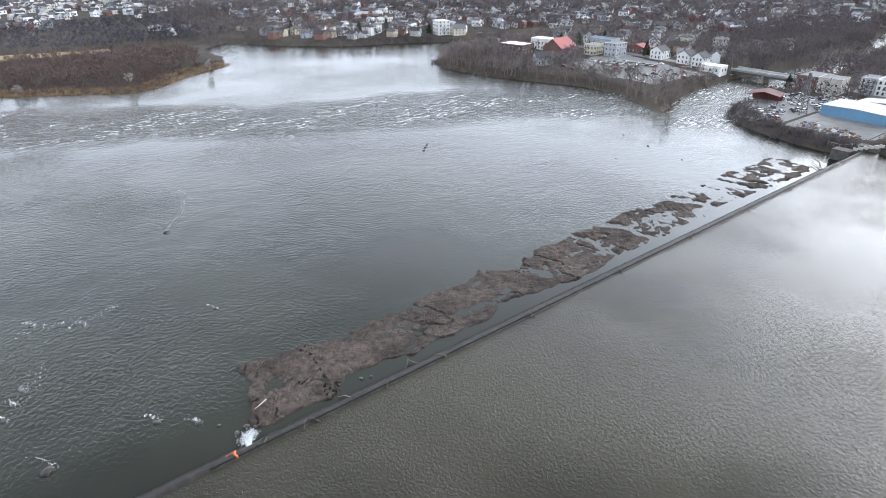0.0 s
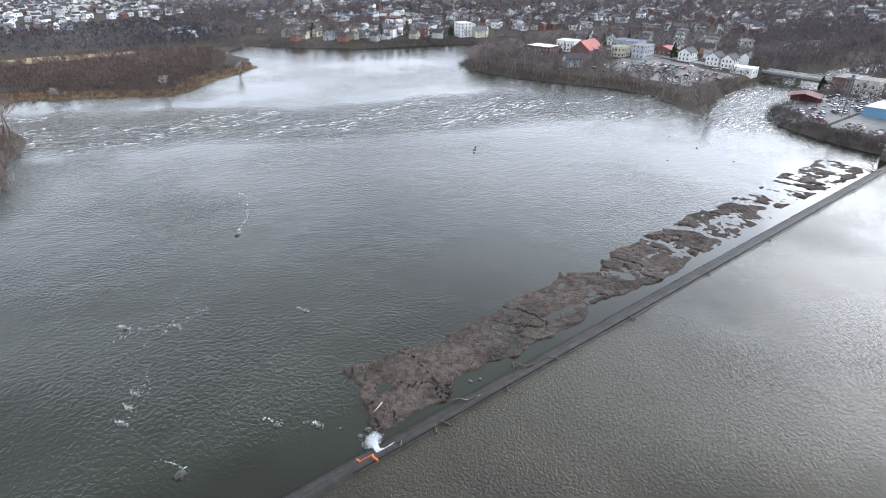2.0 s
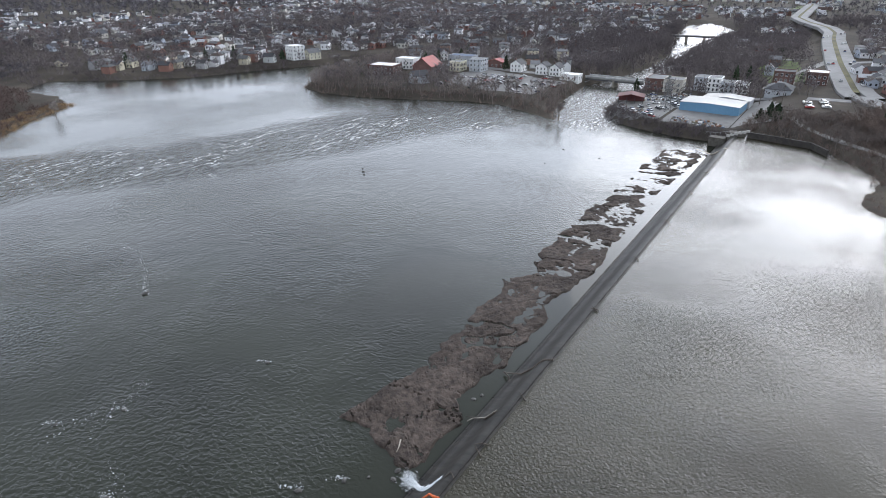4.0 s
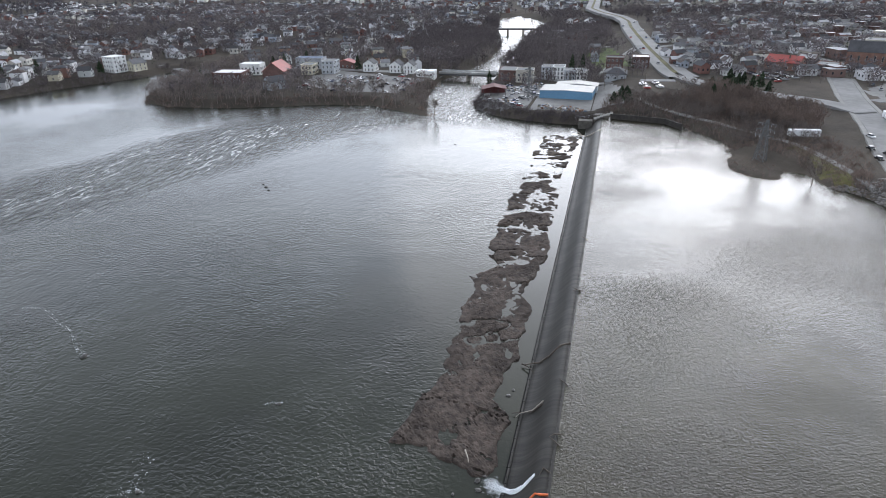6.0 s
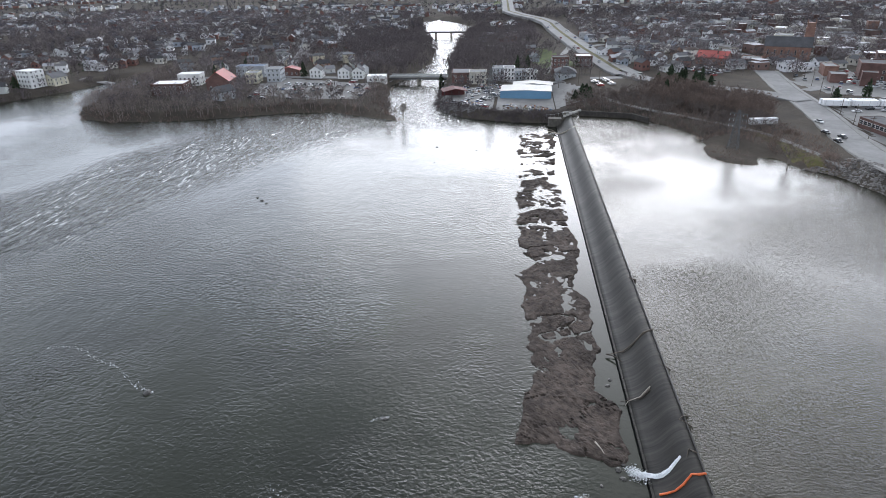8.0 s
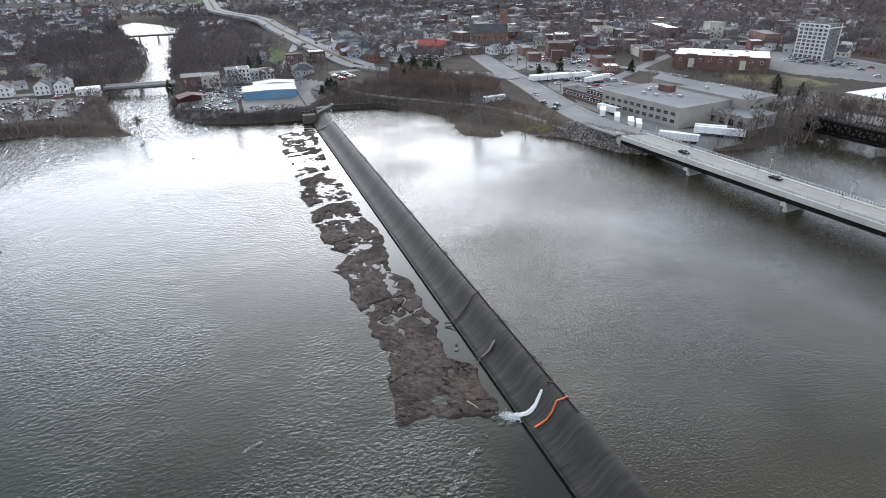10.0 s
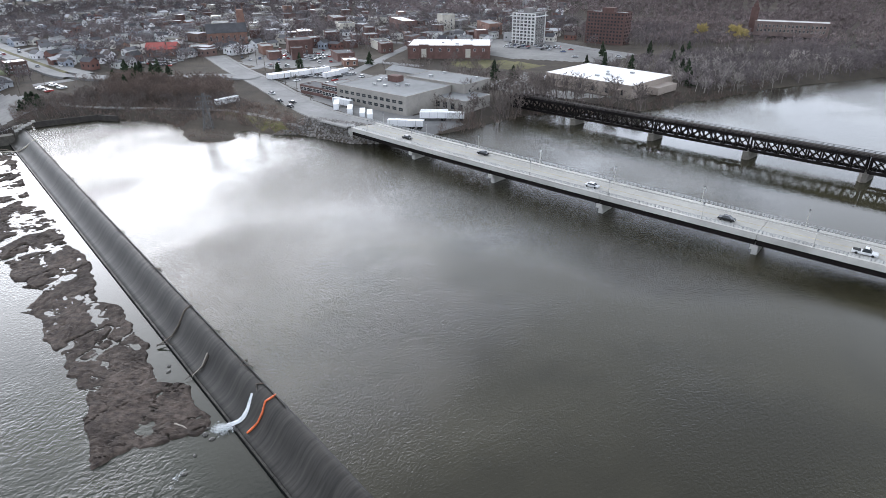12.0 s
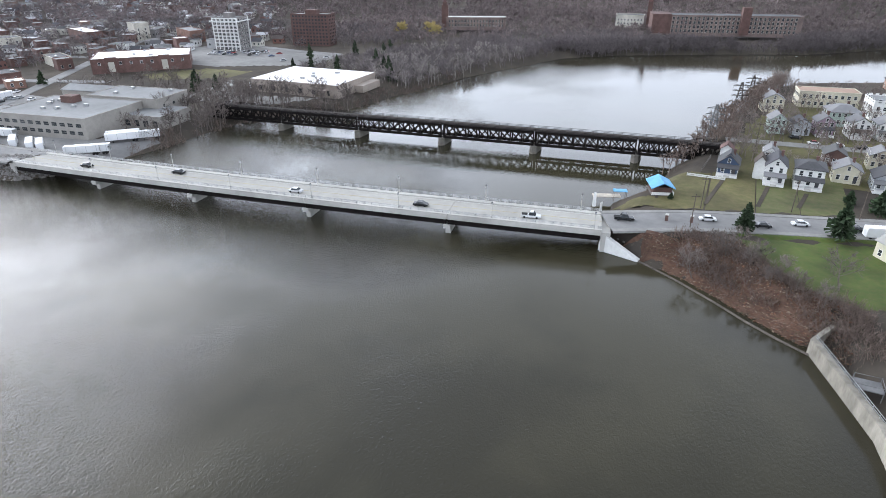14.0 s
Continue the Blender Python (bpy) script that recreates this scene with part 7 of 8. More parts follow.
# ---- vehicles ----
def car_parts(t, paint, glass, L=4.6, Wd=1.85, H=1.45, cab=(-0.3, 0.62), bed=False, lights=True):
    zc = 0.42
    body = Shape()
    prof = [(-L / 2, 0.45), (-L / 2 + 0.1, 0.85), (-L * 0.2, 0.92), (L * 0.3, 0.92), (L / 2 - 0.25, 0.86), (L / 2, 0.6), (L / 2 - 0.05, 0.32), (-L / 2 + 0.05, 0.32)]
    n_ = len(prof)
    vs = [(x, s * Wd / 2 * (0.94 if z > 0.8 else 1.0), z) for s in (-1, 1) for x, z in prof]
    body.add(vs, [tuple(range(n_)), tuple(range(n_, 2 * n_))[::-1]] + [(i, n_ + i, n_ + (i + 1) % n_, (i + 1) % n_) for i in range(n_)])
    b = put("body", body.mesh("body", paint), t)
    a0, a1 = cab[0] * L, cab[1] * L / 2
    cabin = Shape().add([(a0, -Wd * 0.46, 0.9), (a1, -Wd * 0.46, 0.9), (a1, Wd * 0.46, 0.9), (a0, Wd * 0.46, 0.9), (a0 + 0.45, -Wd * 0.38, H), (a1 - 0.7, -Wd * 0.38, H), (a1 - 0.7, Wd * 0.38, H), (a0 + 0.45, Wd * 0.38, H)],
                        [(0, 1, 5, 4), (1, 2, 6, 5), (2, 3, 7, 6), (3, 0, 4, 7)])
    put("window_glass", cabin.mesh("window_glass", glass), b)
    put("roof", Shape().box(((a0 + 0.45 + a1 - 0.7) / 2, 0, H + 0.02), (a1 - a0 - 1.15, Wd * 0.77, 0.06)).mesh("roof", paint), b)
    if bed:
        put("cargo_bed", Shape().box((-L * 0.32, 0, 0.98), (L * 0.3, Wd * 0.8, 0.06)).mesh("cargo_bed", RUBBER), b)
    for s in (-1, 1) if lights else ():
        put("headlight", Shape().box((L / 2 - 0.12, s * Wd * 0.36, 0.68), (0.12, 0.34, 0.16)).mesh("headlight", WHITE), b)
    wheel = Shape().bar((0, -0.12, 0), (0, 0.12, 0), 0.66, sides=10).mesh("wheel", RUBBER)
    for x in (-L * 0.31, L * 0.31):
        for s in (-1, 1):
            put("wheel", wheel, t, (x, s * (Wd / 2 - 0.1), 0.33))
    return t


def vehicle(x, y, z, turn, paint, label, category="car", **kw):
    return car_parts(thing("car", label, category, pose(x, y, z, 0, 0, turn)), paint, GLASSDARK, **kw)


def on_bridge(x, off, flip, paint, label, **kw):
    c = along_bridge(x, off)
    return vehicle(c[0], c[1], deck_z(x) + 0.01, math.degrees(road_turn(x)) + (180 if flip else 0), paint, label, **kw)


on_bridge(-36.5, 2.2, True, WHITECAR, "white pickup truck on the bridge", L=5.7, Wd=2.0, H=1.85, cab=(-0.12, 0.5), bed=True)
on_bridge(-4, 2.0, True, BLACKPAINT, "black saloon car on the bridge")
on_bridge(37, 2.2, True, CARPAINT, "dark saloon car on the bridge")
on_bridge(84.5, -2.0, False, BLACKPAINT, "black estate car on the bridge")
on_bridge(121, 2.0, True, BLACKPAINT, "black car near the bridge's east end")
wz = lambda x: 12.42
vehicle(-61.5, -64.0, 12.5, 196, BLACKPAINT, "large black pickup truck on the street", L=5.6, Wd=2.0, H=1.85, cab=(-0.2, 0.5), bed=True)
for x, y, p, lb in ((-83, -73.5, WHITECAR, "white estate car parked along the street"), (-97, -75, BLACKPAINT, "dark car parked along the street"), (-106.5, -80.5, WHITECAR, "white car driving along the street"), (-120, -82.5, BLACKPAINT, "dark car parked behind the conifer")):
    vehicle(x, y, 12.4, 196, p, lb)
for x, y, a, p in ((224, -26.5, 190, BLACKPAINT), (208, -24.5, 186, BLACKPAINT), (216, -30, 8, CARPAINT), (246, -33, 12, CARPAINT)):
    vehicle(x, y, float(np.interp(x, [172, 205, 232, 265], [12.0, 11.0, 10.4, 10.2])) + 0.3, a, p, "car on the street by the factory")
base_car = vehicle(330, 140, ground(330, 140), 20, CARPAINT, "parked car with weathered paint", "car", lights=False)
tagged(base_car, group="parked cars")
rc = random.Random(21)


def cars(box, n, turn, jitter, row=0.0):
    x0, y0, x1, y1 = box
    for i in range(n):
        x, y = rc.uniform(x0, x1), rc.uniform(y0, y1)
        if row:
            y = y0 + round((y - y0) / row) * row
        if any(math.hypot(x - a, y - b) < min(r, 14) for a, b, r in BUILT) or shore(np.array([x]), np.array([y]))[0] < 9:
            continue
        copy_thing(base_car, pose(x, y, ground(x, y) + 0.1, 0, 0, turn + rc.uniform(-jitter, jitter) + rc.choice([0, 180])))
        BUILT.append((x, y, 2.6))


cars((303, 128, 366, 160), 44, 40, 60)
cars((330, 122, 370, 134), 14, 20, 40)
cars((318, 215, 392, 290), 36, 95, 10, 9)
cars((318, -138, 400, -70), 30, 160, 6, 8)
cars((245, -108, 302, -58), 18, 100, 10, 9)
cars((190, -290, 320, -225), 10, 50, 10, 12)
cars((410, -90, 440, -40), 14, 70, 8, 8)
cars((-160, -178, -108, -170), 9, 10, 6, 6)
for i in range(16):
    t_ = rc.random()
    k = rc.randrange(1, 6)
    (ax, ay), (bx_, by_) = hwy[k], hwy[k + 1]
    d_ = math.degrees(math.atan2(by_ - ay, bx_ - ax))
    o_ = rc.choice([-9, -5.6, 5.6, 9])
    x, y = ax + (bx_ - ax) * t_ - math.sin(radians(d_)) * o_, ay + (by_ - ay) * t_ + math.cos(radians(d_)) * o_
    copy_thing(base_car, pose(x, y, HWZ[k] + (HWZ[k + 1] - HWZ[k]) * t_ + 0.55, 0, 0, d_ + (180 if o_ > 0 else 0)))


def trailer(x, y, z, turn, L=14.0, label="white box semi-trailer parked in the yard"):
    t = thing("semi_trailer", label, "trailer", pose(x, y, z, 0, 0, turn), "white semi-trailers")
    put("box", Shape().box((0, 0, 2.6), (L, 2.6, 2.8)).mesh("box", TRAILER), t)
    for i in range(4):
        for s in (-1, 1):
            put("side_rib", Shape().box((0, 0, 2.6), (0.1, 0.06, 2.7)).mesh("side_rib", GALV), t, (-L / 2 + 1 + i * (L - 2) / 3, s * 1.33, 0))
    put("door", Shape().box((-L / 2 - 0.04, 0, 2.6), (0.08, 2.4, 2.6)).mesh("door", GALV), t)
    put("chassis", Shape().box((0, 0, 1.05), (L * 0.96, 1.0, 0.3)).mesh("chassis", RUBBER), t)
    put("landing_leg", Shape().box((L * 0.3, 0, 0.5), (0.2, 1.6, 1.0)).mesh("landing_leg", RUBBER), t)
    wheel = Shape().bar((0, -1.2, 0), (0, 1.2, 0), 1.0, sides=10).mesh("wheel", RUBBER)
    for dx in (-L * 0.40, -L * 0.31):
        put("wheel", wheel, t, (dx, 0, 0.5))
    return t


ya = FT
for x, y, a, L in ((145.5, -47.5, 38, 13), (143.3, -50.2, 38, 13), (148, -68.5, 47, 13), (145.4, -66.0, 47, 13), (140, -75, 47, 8), (166, -44, 146, 10), (169.5, -42.2, 146, 10), (180, -42, 146, 10), (198, -49, 10, 13), (190, -40.5, 146, 10)):
    trailer(x, y, ground(x, y) + 0.15, a, L)
for x, y, a in ((242, -6, 100), (284, -57, 88), (287.2, -57, 88), (283.4, -71, 88), (286.6, -71, 88), (283, -85, 88), (267, -84, 100), (271, -92, 100), (162, -172, 190)):
    trailer(x, y, ground(x, y) + 0.15, a, 13)


# ---- street furniture ----
def lamp_post(x, y, z, turn, h, label="grey steel street lamp with a small lantern"):
    t = thing("street_lamp", label, "street lamp", pose(x, y, z, 0, 0, turn), "bridge lamps")
    put("pole", Shape().bar((0, 0, -0.3), (0, 0, h), 0.2, sides=8, tip=0.6).mesh("pole", CONCRETE), t)
    put("base", Shape().bar((0, 0, -0.3), (0, 0, 0.7), 0.45, sides=8, tip=0.7).mesh("base", CONCRETE), t)
    hd = put("lantern", Shape().box((0, 0, h + 0.25), (0.45, 0.45, 0.5), taper=0.7).mesh("lantern", GALV), t)
    put("cap", Shape().bar((0, 0, h + 0.5), (0, 0, h + 0.8), 0.6, sides=8, tip=0.2).mesh("cap", DARKROOF), hd)
    return t


for x in (-50, -22, 5.5, 33.5, 62, 90, 118, 145):
    c = along_bridge(x, -6.0)
    lamp_post(c[0], c[1], deck_z(x) + 0.2, 0, 4.6)
    c = along_bridge(x - 4, 6.0)
    lamp_post(c[0], c[1], deck_z(x) + 0.2, 0, 4.2)


def utility_pole(x, y, h, turn, label="brown timber utility pole with a cross-arm"):
    t = thing("utility_pole", label, "utility pole", pose(x, y, ground(x, y), 0, 0, turn), "utility poles")
    put("pole", Shape().bar((0, 0, -0.5), (0, 0, h), 0.32, sides=7, tip=0.7).mesh("pole", DRIFT), t)
    put("cross_arm", Shape().box((0, 0, h - 0.8), (2.4, 0.14, 0.16)).mesh("cross_arm", DRIFT), t)
    return t


for x, y in ((-79, -66.5), (-80.5, -84), (-105, -92), (-122, -92), (-95, -158), (-112, -172), (-128, -178)):
    utility_pole(x, y, 10, 20)
for i in range(7):
    utility_pole(215 + i * 26, -40 - i * 6, 10, 70)
for i in range(6):
    utility_pole(338 + i * 9, 60 + i * 12, 11, 40)


def pylon(x, y, h, turn, m, label):
    t = thing("pylon", label, "pylon", pose(x, y, ground(x, y), 0, 0, turn), "lattice pylons")
    wdt = lambda z: 2.6 * (1 - z / h) + 0.45
    for sx, sy in ((-1, -1), (1, -1), (1, 1), (-1, 1)):
        leg = Shape().bar((sx * wdt(0) * 0.7, sy * wdt(0) * 0.7, -0.5), (sx * wdt(h) * 0.7, sy * wdt(h) * 0.7, h), 0.24)
        put("leg", leg.mesh("leg", m), t)
    br = Shape()
    for i in range(8):
        a, b = h * i / 8, h * (i + 1) / 8
        for k in range(4):
            q = [(-1, -1), (1, -1), (1, 1), (-1, 1)]
            p, r = q[k], q[(k + 1) % 4]
            wa, wb = wdt(a) * 0.7, wdt(b) * 0.7
            br.bar((p[0] * wa, p[1] * wa, a), (r[0] * wb, r[1] * wb, b), 0.12)
            br.bar((r[0] * wa, r[1] * wa, a), (p[0] * wb, p[1] * wb, b), 0.12)
    put("bracing", br.mesh("bracing", m), t)
    for i, z in enumerate((0.62, 0.76, 0.9)):
        put("cross_arm", Shape().bar((-3.6, 0, h * z), (3.6, 0, h * z), 0.3).bar((-3.6, 0, h * z), (0, 0, h * z + 0.9), 0.14).bar((3.6, 0, h * z), (0, 0, h * z + 0.9), 0.14).mesh("cross_arm", m), t)
        for dx in (-3.4, -1.8, 1.8, 3.4):
            put("insulator", Shape().bar((dx, 0, h * z), (dx, 0, h * z - 1.0), 0.2, sides=6).mesh("insulator", GALV), t)
    return t


pylon(-78.5, -166, 17, 10, PYLONGREY, "grey lattice pylon beside the railway")
pylon(-86.5, -212, 16, 10, PYLONSTEEL, "rusty brown lattice pylon by the water")
pylon(-92, -252, 16, 10, PYLONSTEEL, "rusty brown lattice pylon by the water")
pylon(212, 16, 17, 60, PYLONGREY, "grey lattice pylon on the bank spit")
pylon(322, 128, 20, 60, PYLONGREY, "grey lattice pylon in the scrap yard")


def fence(x0, y0, x1, y1, h, m, label, z=None):
    t = thing("fence", label, "fence", pose(x0, y0, ground(x0, y0) if z is None else z))
    L, a = math.hypot(x1 - x0, y1 - y0), math.atan2(y1 - y0, x1 - x0)
    n_ = max(2, int(L / 2.2))
    for i in range(n_ + 1):
        d_ = L * i / n_
        put("post", Shape().box((0, 0, h / 2), (0.14, 0.14, h)).mesh("post", m), t, (math.cos(a) * d_, math.sin(a) * d_, 0), a)
    for z_ in (0.35, 0.8):
        put("board", Shape().box((L / 2, 0, h * z_), (L, 0.06, 0.35)).mesh("board", m), t, (0, 0, 0), a)
    return t


fence(-74, -113, -86, -113, 1.1, WHITE, "low white board fence by the cottage lawn")
fence(-78, -118, -80, -136, 1.6, WOODRAIL, "grey timber garden fence")
for a, b in (((-81.5, -88), (-85.5, -114)), ((-96, -92), (-99, -112)), ((-107, -96), (-110, -110))):
    road("garden_path", [a, b], 0.6, SOIL, 0.2, label="narrow dark earth garden path with steps")
for x, y in ((-79, -70.2), (-72.5, -68.5)):
    t = thing("brick_pillar", "square brick gate pillar by the street", "pillar", pose(x, y, ground(x, y) - 0.2))
    put("shaft", Shape().box((0, 0, 0.9), (0.8, 0.8, 2.4)).mesh("shaft", BRICK), t)
    put("cap", Shape().box((0, 0, 2.2), (1.0, 1.0, 0.2)).mesh("cap", CONCRETE), t)
t = thing("bridge_pylon_stone", "white pointed concrete pillar at the bridge end", "pillar", pose(-51, -73.6, 11.8))
put("shaft", Shape().box((0, 0, 1.6), (1.0, 1.4, 4.2), taper=0.6).mesh("shaft", WHITE), t)
tt = thing("box_van", "white box van parked at the end of the street", "van", pose(-124.5, -80, 12.3, 0, 0, 196))
put("box", Shape().box((0, 0, 1.9), (6.5, 2.4, 2.6)).mesh("box", TRAILER), tt)
put("cab", Shape().box((4.2, 0, 1.2), (1.9, 2.2, 1.7), taper=0.85).mesh("cab", WHITECAR), tt)
for dx in (-2, 4):
    put("wheel", Shape().bar((dx, -1.1, 0.42), (dx, 1.1, 0.42), 0.84, sides=10).mesh("wheel", RUBBER), tt)


# ---- driftwood, boom, splash and stones ----
def tube_mesh(name, pts, r, tip, m, n_=7):
    """One bent tapering tube through the points."""
    P_ = [Vector(p) for p in pts]
    vs, fs = [], []
    for i, p in enumerate(P_):
        d = (P_[min(i + 1, len(P_) - 1)] - P_[max(i - 1, 0)]).normalized()
        s_ = d.cross(Vector((0.1, 0.2, 1))).normalized()
        u = s_.cross(d)
        q = r * (1 + (tip - 1) * i / (len(P_) - 1)) * (1 + 0.12 * math.sin(i * 2.7))
        vs += [p + s_ * math.cos(2 * math.pi * k / n_) * q + u * math.sin(2 * math.pi * k / n_) * q for k in range(n_)]
        if i:
            o = i * n_
            fs += [(o - n_ + k, o - n_ + (k + 1) % n_, o + (k + 1) % n_, o + k) for k in range(n_)]
    fs += [tuple(range(n_))[::-1], tuple(range(len(vs) - n_, len(vs)))]
    return mesh_of(name, vs, fs, m)


def log(pts, r, m, label, name="driftwood_log"):
    return tagged(new(name, tube_mesh(name, pts, r, 0.25, m)), label, "log")


def on_dam(x, dy):
    """A point on the dam's face, dy metres below the crest line."""
    y_ = [p[0] for p in FALL[2:-1]]
    z_ = [p[1] for p in FALL[2:-1]]
    return (x, crest_y(x) + dy, float(np.interp(dy, y_, z_)) + 0.18)


log([on_dam(61.6, -0.9), on_dam(61.0, 1.2), on_dam(60.2, 3.2), on_dam(59.6, 5.4), (59.0, 87.2, 0.75), (58.8, 88.6, 0.45)], 0.32, DRIFT, "long dark trunk lying down the face of the dam")
log([(58.9, 88.4, 0.7), (57.6, 86.6, 0.95), (55.9, 85.4, 0.85)], 0.2, DRIFT, "dark branch caught at the foot of the dam")
log([on_dam(43.2, 2.9), on_dam(42.6, 4.6), on_dam(42.9, 6.2), (42.4, 87.8, 0.5)], 0.22, DRIFT, "forked grey trunk lying down the dam")
log([on_dam(43.9, 2.8), on_dam(43.0, 4.8), (42.3, 86.2, 0.9), (41.2, 86.9, 0.6)], 0.15, PALEDRIFT, "pale branch beside the forked trunk")
for x, s in ((85.5, 1), (86.5, -1), (47, 1), (150, 1), (210, -1), (118, 1), (182, 1), (30, 1), (33, -1)):
    log([(x, crest_y(x) - 1.6, 5.9), (x + 0.7 * s, crest_y(x) - 0.4, 6.35), (x + 1.5 * s, crest_y(x) + 0.5, 6.2)], 0.15, DRIFT, "small branch caught on the crest of the dam")
log([on_dam(250, -0.5), on_dam(252, 3), on_dam(256, 6), (262, 96, 0.8)], 0.5, PALEDRIFT, "long pale trunk across the far end of the dam")
log([(258, 90, 0.5), (262, 92, 1.2), (266, 97, 1.2)], 0.35, DRIFT, "dark trunk at the far foot of the dam")
log([(29.5, 94.2, 1.2), (27.6, 93.2, 1.25), (26.6, 92.9, 1.2)], 0.16, PALEDRIFT, "pale bleached branch lying on the mudstone")
log([on_dam(23.2, -0.6), on_dam(24.2, 0.6), on_dam(22.6, 1.2)], 0.16, DRIFT, "dark branch stuck at a notch in the crest")
boom = [on_dam(18.6, -0.8), on_dam(18.4, 0.3), on_dam(18.9, 1.3), on_dam(18.0, 2.6), on_dam(17.9, 3.8), on_dam(18.2, 5.0), on_dam(18.3, 6.0)]
tagged(new("debris_boom", tube_mesh("debris_boom", boom, 0.2, 1.0, ORANGE)), "orange plastic tube draped down the dam", "boom")
rf_ = np.random.RandomState(12)


def splash(name, pts, w, n, label):
    """Broken white water: many small flakes along a line."""
    out = []
    P_ = np.array(pts, float)
    for _ in range(n):
        t_ = rf_.rand() * (len(P_) - 1)
        i = int(t_)
        c = P_[i] + (P_[i + 1] - P_[i]) * (t_ - i) + rf_.normal(size=3) * (w, w, 0.08)
        d = rf_.normal(size=(3, 3)) * (0.11, 0.11, 0.05)
        out.extend(c + d)
    return tagged(new(name, soup(name, np.array(out), 3, FOAM)), label, "white water", kind="stuff")


jet_line = np.array([on_dam(23.5, 1.9), on_dam(23.1, 2.6), on_dam(22.5, 3.6), on_dam(22.2, 4.8), on_dam(22.3, 5.8), (22.9, 86.3, 0.7), (23.4, 87.6, 0.2)])
jv, jf, STEPS = [], [], 60
for i in range(STEPS):
    t_ = i / (STEPS - 1)
    c = np.array([np.interp(t_ * 6, range(7), jet_line[:, k]) for k in range(3)])
    half = 0.25 + 0.5 * t_ ** 1.2
    for k in range(9):
        q = k / 4 - 1
        jv.append((c[0] + q * half * rf_.uniform(0.8, 1.15), c[1] + q * half * 0.45 + rf_.normal() * 0.04, c[2] + 0.16 * (1 - q * q) * rf_.uniform(0.4, 1.3) - 0.06))
        if i and k:
            o = i * 9 + k
            jf.append((o - 10, o - 9, o, o - 1))
jet_me = mesh_of("dam_jet", jv, jf, FOAM)
jet_me.polygons.foreach_set("use_smooth", np.ones(len(jf), bool))
tagged(new("dam_jet", jet_me), "white jet of water spilling through a notch in the dam", "white water", kind="stuff")
splash("jet_spray", [tuple(p) for p in jet_line[2:]], 0.2, 420, "broken white spray along the jet")
splash("dam_splash", [(22.2, 86.4, 0.5), (23.2, 87.4, 0.35), (24.2, 88.4, 0.2)], 0.6, 1100, "white splash at the foot of the dam")


def stones(name, spots_, lo, hi, m, label, seed):
    rs = np.random.RandomState(seed)
    sh = Shape()
    for x, y, z in spots_:
        r = rs.uniform(lo, hi)
        ring = lambda q, zz: [(x + math.cos(k * 1.047 + q) * r * rs.uniform(0.7, 1.2) * zz[1], y + math.sin(k * 1.047 + q) * r * rs.uniform(0.7, 1.2) * zz[1], z + r * zz[0]) for k in range(6)]
        vs = ring(0, (-0.5, 1.0)) + ring(0.3, (0.25, 0.85)) + [(x + rs.normal() * r * 0.1, y, z + r * rs.uniform(0.45, 0.7))]
        sh.add(vs, [(k, (k + 1) % 6, 6 + (k + 1) % 6, 6 + k) for k in range(6)] + [(6 + k, 6 + (k + 1) % 6, 12) for k in range(6)])
    return tagged(new(name, sh.mesh(name, m)), label, "stones", kind="stuff")


rip = scatter((140, -32, 192, 4), 4200, 41, lambda x, y: (dE(x, y) > -0.5) & (dE(x, y) < 13) & (y < 2) & (x < 186), 0)
stones("riprap_east", rip, 0.35, 0.9, RIPRAP, "grey riprap stones on the bank by the bridge", 1)
rip = scatter((80, -140, 150, -36), 2600, 42, lambda x, y: (dE(x, y) > -0.4) & (dE(x, y) < 3.0), 0)
stones("riprap_railway", rip, 0.3, 0.8, RIPRAP, "grey shore stones below the railway bank", 2)
rip = scatter((-115, -62, -56, -20), 3000, 43, lambda x, y: (dW(x, y) > -0.3) & (dW(x, y) < 2.4), 0)
stones("shore_stones_west", rip, 0.12, 0.4, RIPRAP, "pale stones and debris along the west shore", 3)
drift = scatter((-112, -58, -62, -22), 3600, 44, lambda x, y: (dW(x, y) > 0.2) & (dW(x, y) < 7.5), 0)
ds = Shape()
for x, y, z in drift[:420]:
    a, L = rf_.uniform(0, 3.14), rf_.uniform(0.4, 1.5)
    ds.bar((x, y, z + 0.42), (x + math.cos(a) * L, y + math.sin(a) * L, z + 0.5 + rf_.uniform(0, 0.3)), 0.08, sides=3, tip=0.5)
tagged(new("drift_debris", ds.mesh("drift_debris", mat("flood_sticks", (0.3, 0.25, 0.2), (0.16, 0.13, 0.1), 0.4, 0.9))), "pale sticks and flood debris on the bank", "debris", kind="stuff")
leaf_xy = scatter((-114, -64, -58, -22), 24000, 45, lambda x, y: (dW(x, y) > 0.4) & (dW(x, y) < 22) & roads_free(x, y) & (inside_distance([(-90, -67), (-98, -53), (-106, -43), (-116, -38), (-130, -42), (-150, -50), (-150, -88), (-131, -83), (-105, -75)], x, y) < 0), 0)[:9000]
leaf_rs = np.random.RandomState(46)
leaf_c = leaf_xy + np.stack([np.zeros(len(leaf_xy)), np.zeros(len(leaf_xy)), leaf_rs.uniform(0.42, 0.62, len(leaf_xy))], 1)
leaf_v = leaf_c[:, None, :] + leaf_rs.normal(size=(len(leaf_xy), 3, 3)) * (0.24, 0.24, 0.07)
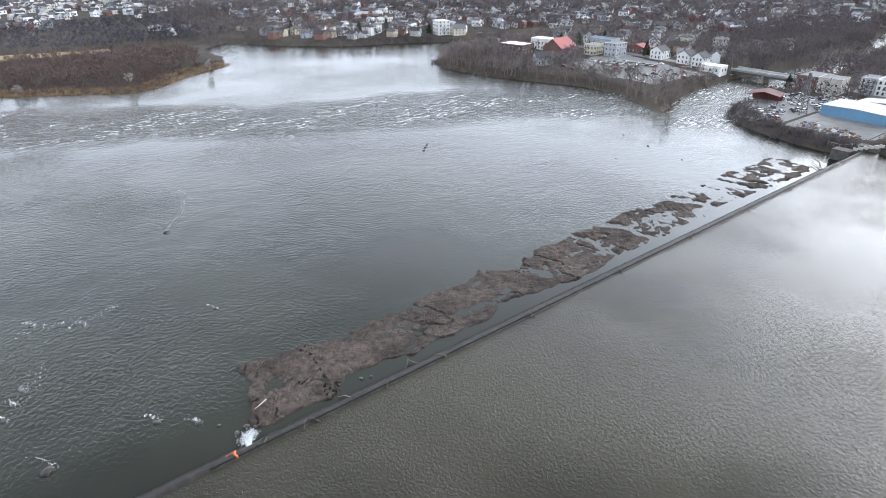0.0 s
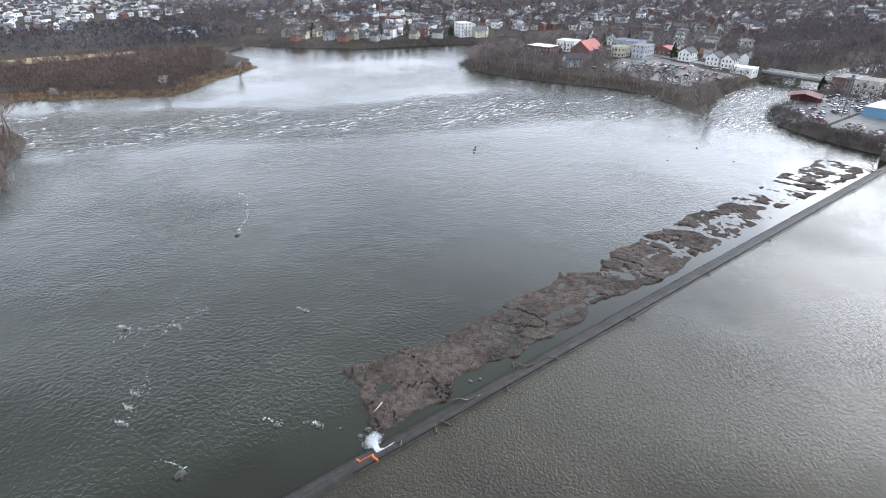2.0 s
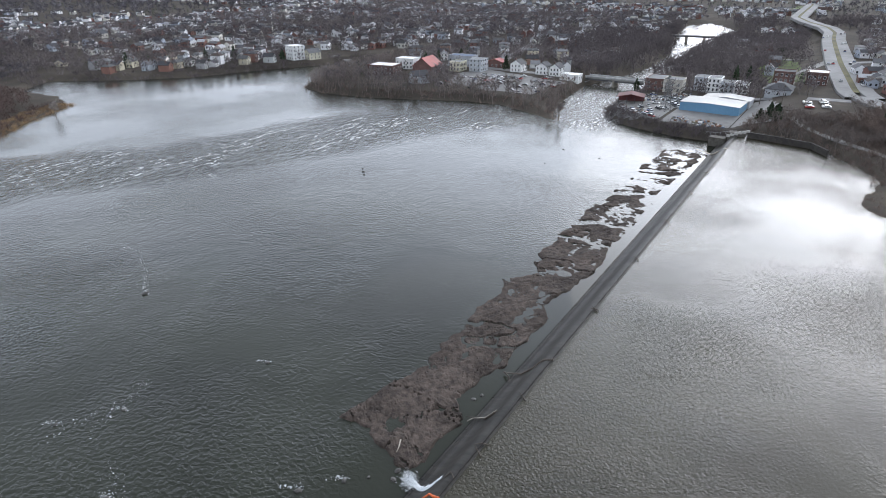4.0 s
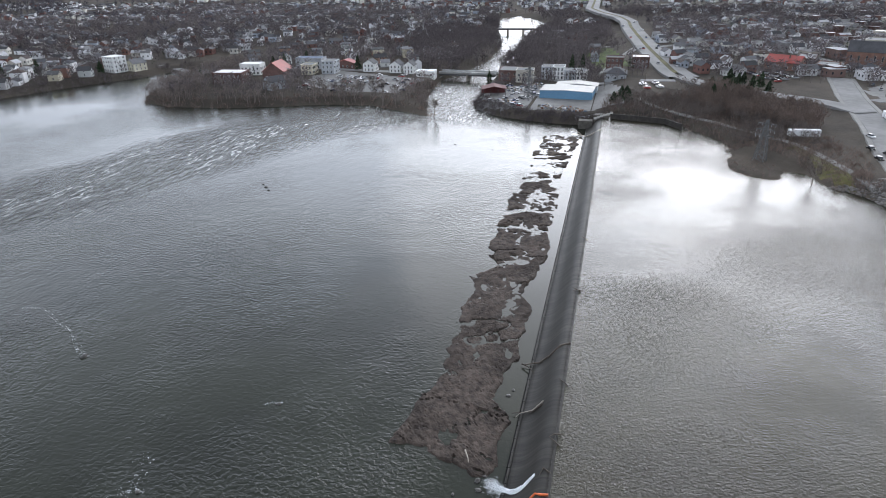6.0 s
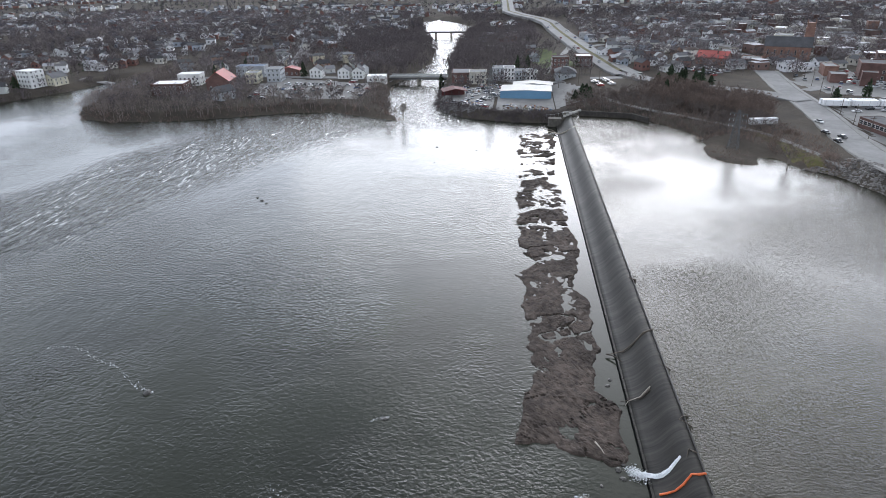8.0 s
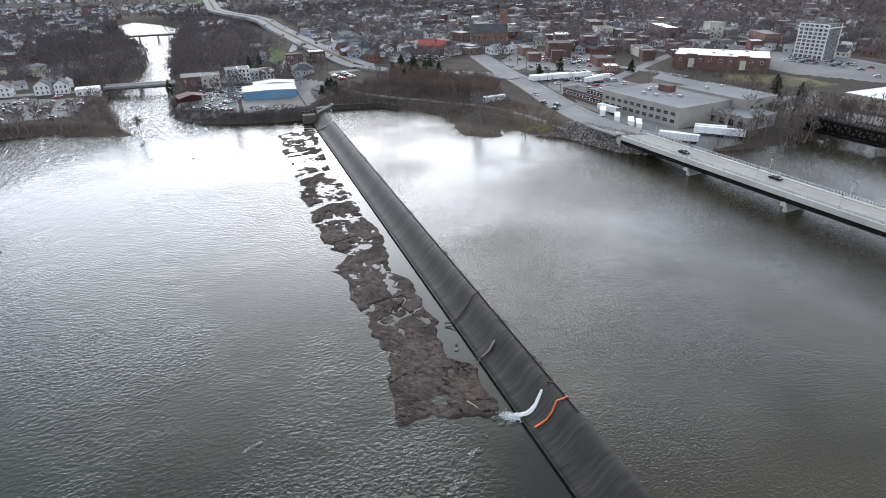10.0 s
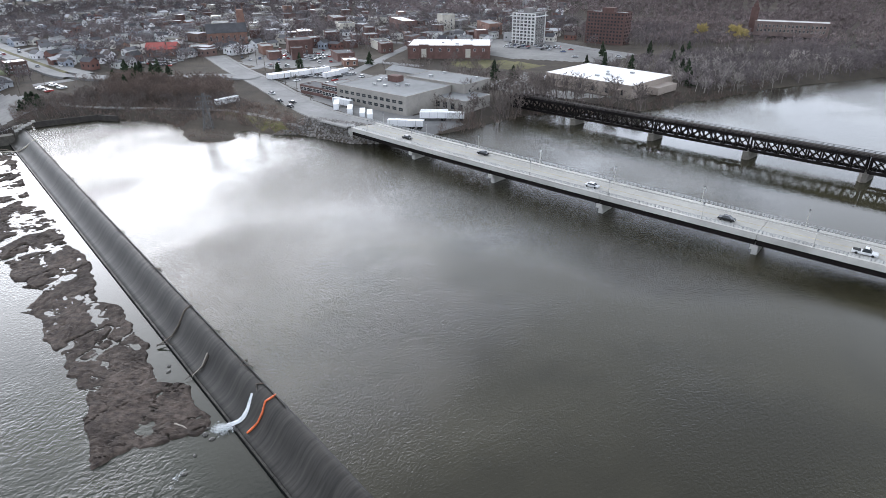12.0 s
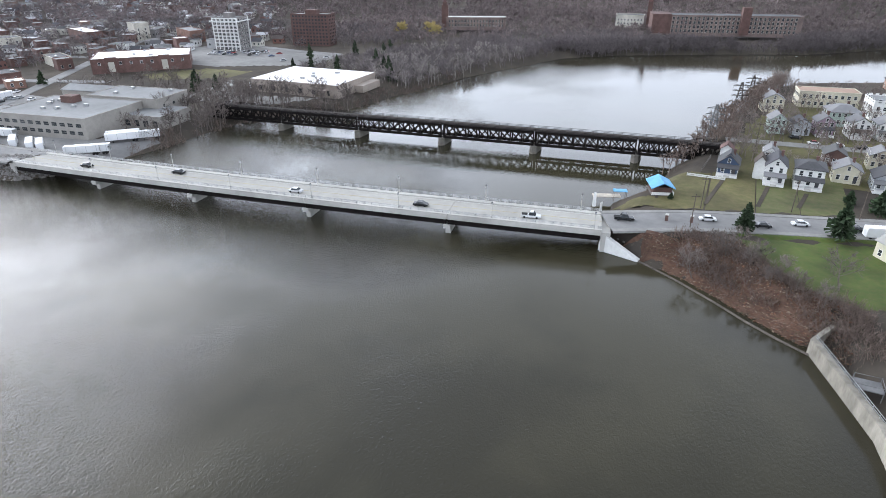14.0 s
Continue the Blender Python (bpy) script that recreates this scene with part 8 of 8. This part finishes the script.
tagged(new("fallen_leaves", soup("fallen_leaves", leaf_v, 3, tints("fallen_leaf", [(0.16, 0.06, 0.03), (0.09, 0.04, 0.025), (0.22, 0.12, 0.07), (0.05, 0.03, 0.022), (0.3, 0.24, 0.18), (0.12, 0.07, 0.045), (0.07, 0.06, 0.03)], 0.9, "island"))), "russet and tan fallen leaves and litter on the bank", "leaves", kind="stuff")
rocks = [(36, 188, 1.3), (6, 147, 0.6), (-4, 154, 0.6), (33, 135, 0.7), (-7, 101, 1.5), (11, 102, 0.9), (17, 97, 0.7), (-8, 128, 0.5), (-10, 124, 0.6), (-12, 120, 0.6), (22, 90, 0.8), (24, 90.6, 0.9), (25.3, 89.6, 0.6), (20, 94, 0.5), (48, 89.5, 0.7), (50, 88.8, 0.6),
         (151, 209, 0.9), (154, 212, 0.8), (148, 206, 0.7), (230, 150, 0.8), (225, 130, 0.6), (236, 168, 0.6), (205, 148, 0.5)]
rock_me = Shape().add([(math.cos(k * 1.047) * (1 + 0.2 * math.sin(k * 5)), math.sin(k * 1.047) * (1 - 0.15 * math.cos(k * 7)), -0.5) for k in range(6)] + [(math.cos(k * 1.047 + 0.3) * 0.8, math.sin(k * 1.047 + 0.3) * 0.72, 0.2) for k in range(6)] + [(0.1, -0.05, 0.42)],
                      [(k, (k + 1) % 6, 6 + (k + 1) % 6, 6 + k) for k in range(6)] + [(6 + k, 6 + (k + 1) % 6, 12) for k in range(6)]).mesh("river_rock", STONE)
for i, (x, y, s) in enumerate(rocks):
    ob = new("river_rock", rock_me)
    ob.matrix_world = Matrix.LocRotScale((x, y, 0.05), Euler((0, 0, i * 1.7)), (s, s * 0.8, s))
    tagged(ob, "dark wet rock breaking the river surface", "rock", "river rocks")
for i, (x, y, s) in enumerate(rocks[:10]):
    splash("rock_wake", [(x + s, y - 0.5, 0.05), (x + s * 0.6, y + s, 0.08), (x - s * 0.4, y + s * 2.6, 0.04), (x - s * 1.6, y + s * 4.0, 0.03)] if i != 0 else [(36, 187, 0.06), (38, 192, 0.06), (44, 200, 0.06), (46, 206, 0.05), (51, 216, 0.05), (50, 222, 0.04)], 0.3, 70 if i else 260, "white water breaking over a river rock")
for a, b, n_ in (((-12, 120), (-4, 134), 160), ((-2, 146), (14, 152), 130), ((-8, 152), (6, 150), 80)):
    splash("riffle_foam", [(*a, 0.04), ((a[0] + b[0]) / 2 + 1.5, (a[1] + b[1]) / 2, 0.05), (*b, 0.04)], 0.9, n_, "line of white riffle foam")


# -- rows of cars in the far car parks --
lot_rng = random.Random(31)
for lot_name, (cx, cy), turn_, cols_, rows_ in (("factory", (276, -82), 9, 12, 3), ("downtown", (352, -108), 30, 14, 4), ("mall", (268, -262), 15, 16, 3), ("village", (358, 262), 95, 11, 3), ("highway", (400, -20), 20, 12, 3), ("church", (420, -100), 70, 10, 3), ("yard", (356, 60), 10, 8, 2)):
    sh = Shape()
    ca, sa = math.cos(radians(turn_)), math.sin(radians(turn_))
    for i in range(cols_):
        for j in range(rows_):
            if lot_rng.random() < 0.35:
                continue
            u, v = (i - cols_ / 2) * 2.9, (j - rows_ / 2) * 8.5
            x, y = cx + u * ca - v * sa, cy + u * sa + v * ca
            if any(math.hypot(x - a, y - b) < r * 0.8 for a, b, r in BUILT):
                continue
            z, a = ground(x, y) + 0.2, radians(turn_ + 90 + lot_rng.uniform(-4, 4))
            sh.box((x, y, z + 0.62), (4.4, 1.8, 0.75), a)
            sh.box((x, y, z + 1.2), (2.5, 1.6, 0.5), a, k=1, taper=0.8)
    if sh.v:
        tagged(new("parked_cars", sh.mesh("parked_cars", FARCARS, GLASSDARK)), "rows of parked cars in a far car park", "cars", kind="stuff")
